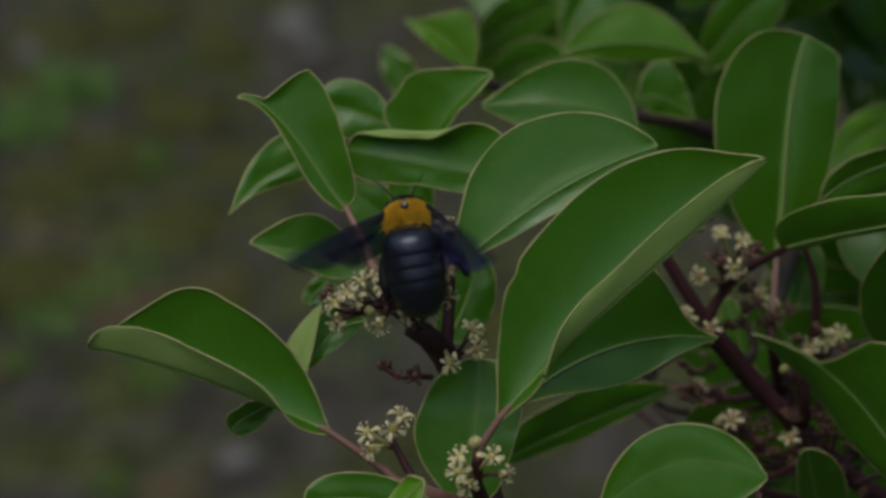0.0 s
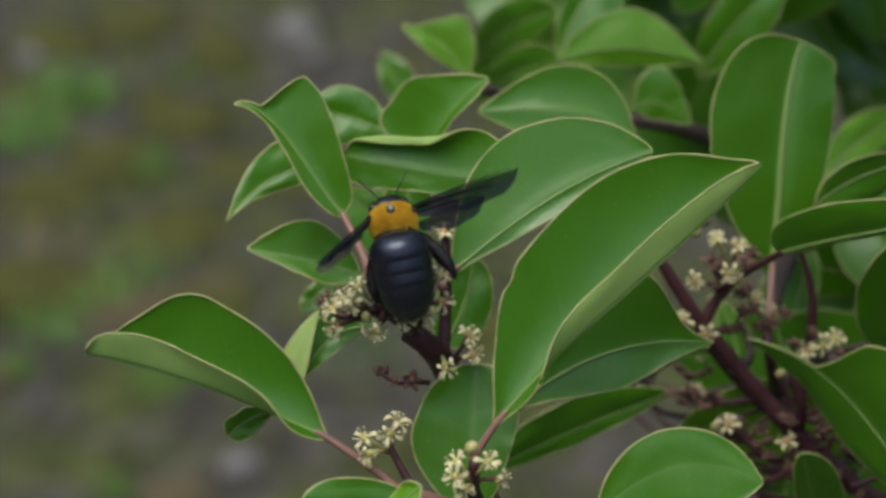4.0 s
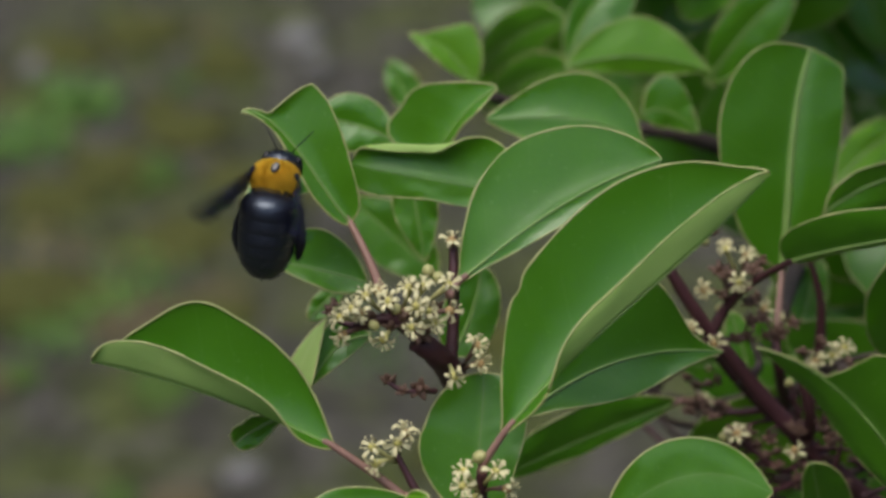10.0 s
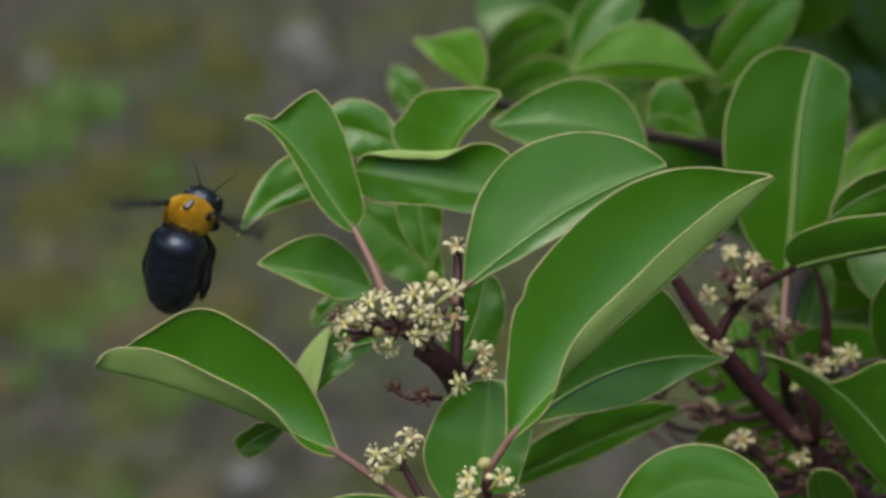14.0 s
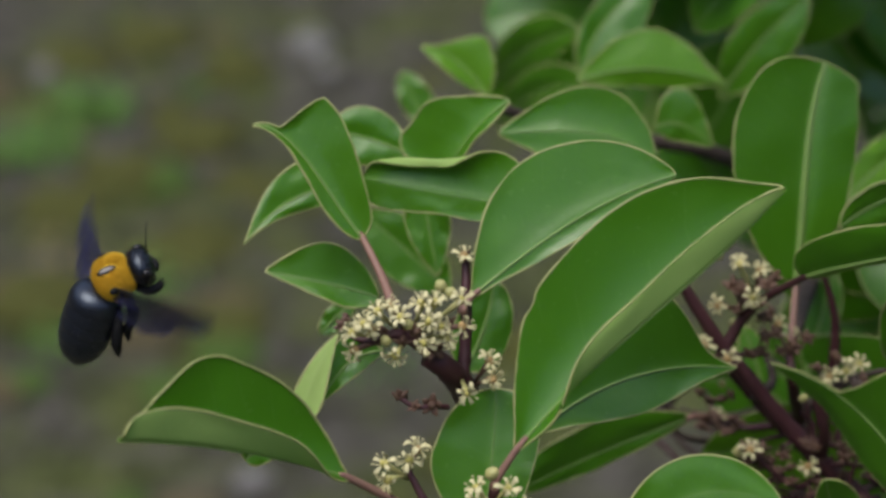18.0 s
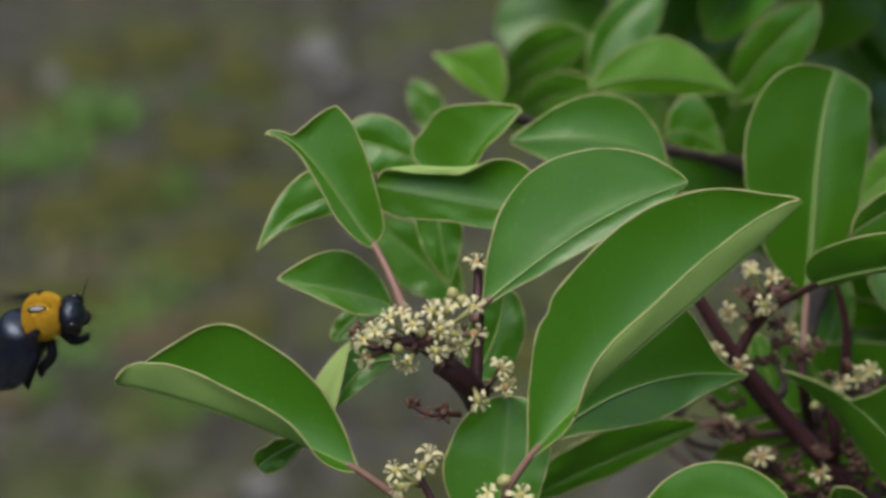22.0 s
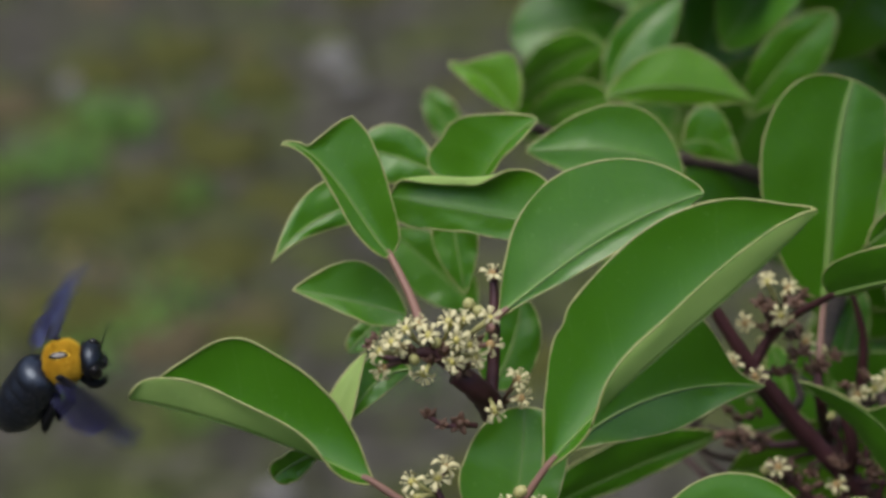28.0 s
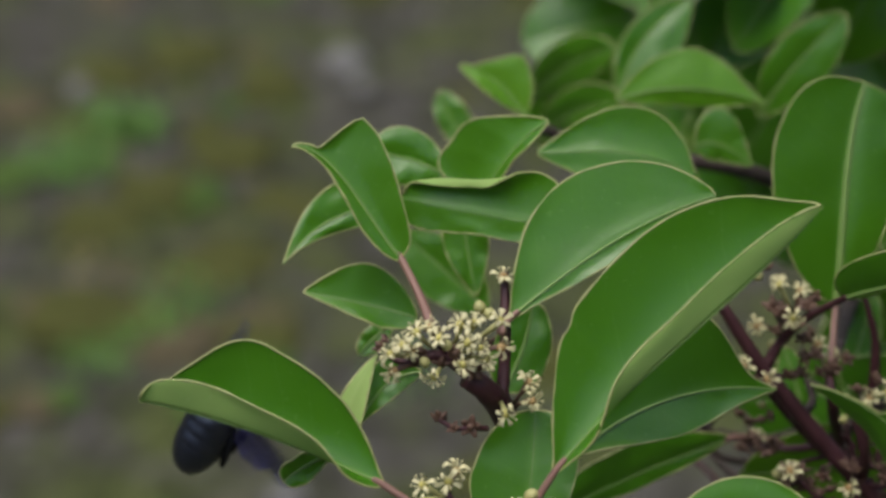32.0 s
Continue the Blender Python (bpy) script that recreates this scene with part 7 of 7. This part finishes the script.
        (25.8667, pose(-0.0005, -0.0034, 0.0019, -84, -17, -82)), (26, pose(-0.0005, -0.0034, 0.0019, -103, -13, -21)), (26.1333, pose(-0.0005, -0.0034, 0.0019, -84, -17, -83)),
        (26.2667, pose(-0.0005, -0.0034, 0.0019, -103, -14, -21)), (26.4, pose(-0.0005, -0.0034, 0.0019, -83, -18, -84)), (26.5333, pose(-0.0005, -0.0034, 0.0019, -103, -14, -22)),
        (26.6667, pose(-0.0005, -0.0034, 0.0019, -82, -18, -86)), (26.8, pose(-0.0005, -0.0034, 0.0019, -103, -15, -23)), (26.9333, pose(-0.0005, -0.0034, 0.0019, -82, -18, -87)),
        (27.0667, pose(-0.0005, -0.0034, 0.0019, -102, -15, -24)), (27.2, pose(-0.0005, -0.0034, 0.0019, -81, -18, -88)), (27.3333, pose(-0.0005, -0.0034, 0.0019, -103, -16, -26)),
        (27.5, pose(-0.0005, -0.0034, 0.0019, -92, -20, -57)), (27.6, pose(-0.0005, -0.0034, 0.0019, -89, -17, -86)), (27.7333, pose(-0.0005, -0.0034, 0.0019, -110, 1, -22)),
        (27.8667, pose(-0.0005, -0.0034, 0.0019, -110, -14, -76)), (27.9667, pose(-0.0005, -0.0034, 0.0019, -121, -8, -35)), (28.0333, pose(-0.0005, -0.0034, 0.0019, -122, 19, -53)),
        (28.1, pose(-0.0005, -0.0034, 0.0019, -115, -17, -81)), (28.2333, pose(-0.0005, -0.0034, 0.0019, -118, -5, -46)), (28.3667, pose(-0.0005, -0.0034, 0.0019, -79, -29, -132)),
        (28.4667, pose(-0.0005, -0.0034, 0.0019, -73, -53, -124)), (28.5333, pose(-0.0005, -0.0034, 0.0019, -79, -20, -115)), (28.6, pose(-0.0005, -0.0034, 0.0019, -59, -24, -156)),
        (28.7333, pose(-0.0005, -0.0034, 0.0019, -96, -35, -94)), (28.8667, pose(-0.0005, -0.0034, 0.0019, -60, -19, -168)), (28.9667, pose(-0.0005, -0.0034, 0.0019, -68, -45, -151)),
        (29.0333, pose(-0.0005, -0.0034, 0.0019, -73, -13, -140)), (29.1, pose(-0.0005, -0.0034, 0.0019, -63, -21, -163)), (29.2333, pose(-0.0005, -0.0034, 0.0019, -104, -29, -76)),
        (29.3667, pose(-0.0005, -0.0034, 0.0019, -76, -26, -123)), (29.4667, pose(-0.0005, -0.0034, 0.0019, -98, -40, -70)), (29.5333, pose(-0.0005, -0.0034, 0.0019, -95, -7, -76)),
        (29.6, pose(-0.0005, -0.0034, 0.0019, -91, -21, -103)), (29.7333, pose(-0.0005, -0.0034, 0.0019, -112, 1, -42)), (29.8667, pose(-0.0005, -0.0034, 0.0019, -112, -13, -95)),
        (29.9667, pose(-0.0005, -0.0034, 0.0019, -121, -8, -57)), (30.0333, pose(-0.0005, -0.0034, 0.0019, -123, 21, -76)), (30.1, pose(-0.0005, -0.0034, 0.0019, -115, -14, -103)),
        (30.2333, pose(-0.0005, -0.0034, 0.0019, -112, 0, -67)), (30.3667, pose(-0.0005, -0.0034, 0.0019, -82, -20, -148)), (30.4667, pose(-0.0005, -0.0034, 0.0019, -74, -44, -138)),
        (30.5333, pose(-0.0005, -0.0034, 0.0019, -79, -10, -130)), (30.6, pose(-0.0005, -0.0034, 0.0019, -66, -15, -164)), (30.7333, pose(-0.0005, -0.0034, 0.0019, -90, -26, -101)),
        (30.8667, pose(-0.0005, -0.0034, 0.0019, -67, -9, -163)), (30.9667, pose(-0.0005, -0.0034, 0.0019, -72, -34, -139)), (31.0333, pose(-0.0005, -0.0034, 0.0019, -74, 0, -130)),
        (31.1, pose(-0.0005, -0.0034, 0.0019, -72, -9, -156)), (31.2333, pose(-0.0005, -0.0034, 0.0019, -93, -15, -83)), (31.3667, pose(-0.0005, -0.0034, 0.0019, -84, -11, -132)),
        (31.4667, pose(-0.0005, -0.0034, 0.0019, -95, -27, -90)), (31.5333, pose(-0.0005, -0.0034, 0.0019, -94, 6, -93)), (31.6, pose(-0.0005, -0.0034, 0.0019, -93, -11, -117)),
        (31.7333, pose(-0.0005, -0.0034, 0.0019, -103, 2, -51)), (31.8667, pose(-0.0005, -0.0034, 0.0019, -104, -7, -104)), (32, pose(-0.0005, -0.0034, 0.0019, -109, 4, -70)),
    ])
    # the leaf nods under the draught of the wings
    walk(left_leaf, [(t, nod(left_leaf, *turns)) for t, *turns in (
        (0, -0.4), (0.5, -0.5), (1, -0.4), (1.5, -0.4), (2, -0.3), (2.5, -0.3), (3, -0.2), (3.5, -0.3), (5.5, -0.5), (6, -0.4), (6.5, -0.2), (7, -0.1),
        (7.5, -0.1), (8, -0.3), (8.5, -0.4), (9, -0.4), (9.5, -0.5), (10, -0.5), (10.5, -0.5), (11, -0.4), (11.5, -0.1), (12, 0.0), (12.5, 0.1), (13, -0.0),
        (13.5, -0.3), (14, -0.6), (14.5, 0.2), (16.5, 2.8, 16, 1.8), (17, 5.0, 28.5, 3.2), (17.5, 10.0, 32.5, -4), (18, 13.4, 34, -8.4), (18.5, 12.4, 32, -9), (19, 9.7, 27.6, -8.9), (19.5, 5.8, 17.3, -5.6), (20, 1.9, 6.4, -2), (20.5, -0.2),
        (21, -0.8), (21.5, -1.0), (22, -0.7), (22.5, -0.1), (23, 0.4), (23.5, 0.6), (24, 0.4), (24.5, -0.1), (25, -0.5), (25.5, -0.5), (27.5, -0.1), (28, 0.2),
        (28.5, 0.1), (29, -0.1), (29.5, -0.4), (30, -0.5), (30.5, -0.5), (31, -0.4), (31.5, -0.3), (32, -0.0),
    )])
    walk(big_leaf, [
        (0, sway(big_leaf, -0.07, 0.16, -0.01)), (1, sway(big_leaf, -0.13, 0.13, 0.03)), (2, sway(big_leaf, -0.17, 0.06, 0.07)),
        (3, sway(big_leaf, -0.22, 0.10, -0.00)), (3.5, sway(big_leaf, -0.16, 0.08, -0.01)), (5.5, sway(big_leaf, -0.08, 0.03, 0.05)),
        (6, sway(big_leaf, 0.01, -0.07, 0.09)), (7, sway(big_leaf, 0.05, -0.24, 0.11)), (8, sway(big_leaf, 0.00, -0.17, 0.09)),
        (9, sway(big_leaf, -0.01, -0.01, 0.01)), (10, sway(big_leaf, 0.06, -0.01, -0.00)), (11, sway(big_leaf, 0.15, -0.14, 0.06)),
        (12, sway(big_leaf, 0.11, -0.24, 0.15)), (13, sway(big_leaf, 0.04, -0.22, 0.19)), (14, sway(big_leaf, -0.04, -0.15, 0.13)),
        (14.5, sway(big_leaf, 0.00, 0.01, 0.06)), (16.5, sway(big_leaf, 0.07, 0.18, 0.01)), (17, sway(big_leaf, 0.16, 0.29, -0.09)),
        (18, sway(big_leaf, 0.18, 0.03, -0.18)), (19, sway(big_leaf, 0.25, -0.42, -0.18)), (20, sway(big_leaf, 0.12, -0.31, 0.00)),
        (21, sway(big_leaf, 0.01, 0.45, 0.06)), (22, sway(big_leaf, 0.04, 1.02, -0.11)), (23, sway(big_leaf, 0.13, 0.55, -0.11)),
        (24, sway(big_leaf, 0.29, -0.27, -0.05)), (25, sway(big_leaf, 0.31, -0.44, 0.06)), (25.5, sway(big_leaf, 0.15, 0.12, 0.05)),
        (27.5, sway(big_leaf, 0.08, 0.58, -0.01)), (28, sway(big_leaf, 0.05, 0.85, -0.04)), (29, sway(big_leaf, 0.13, 0.26, 0.03)),
        (30, sway(big_leaf, 0.14, -0.15, 0.15)), (31, sway(big_leaf, 0.10, -0.33, 0.24)), (32, sway(big_leaf, 0.13, -0.50, 0.28)),
    ])


motions()
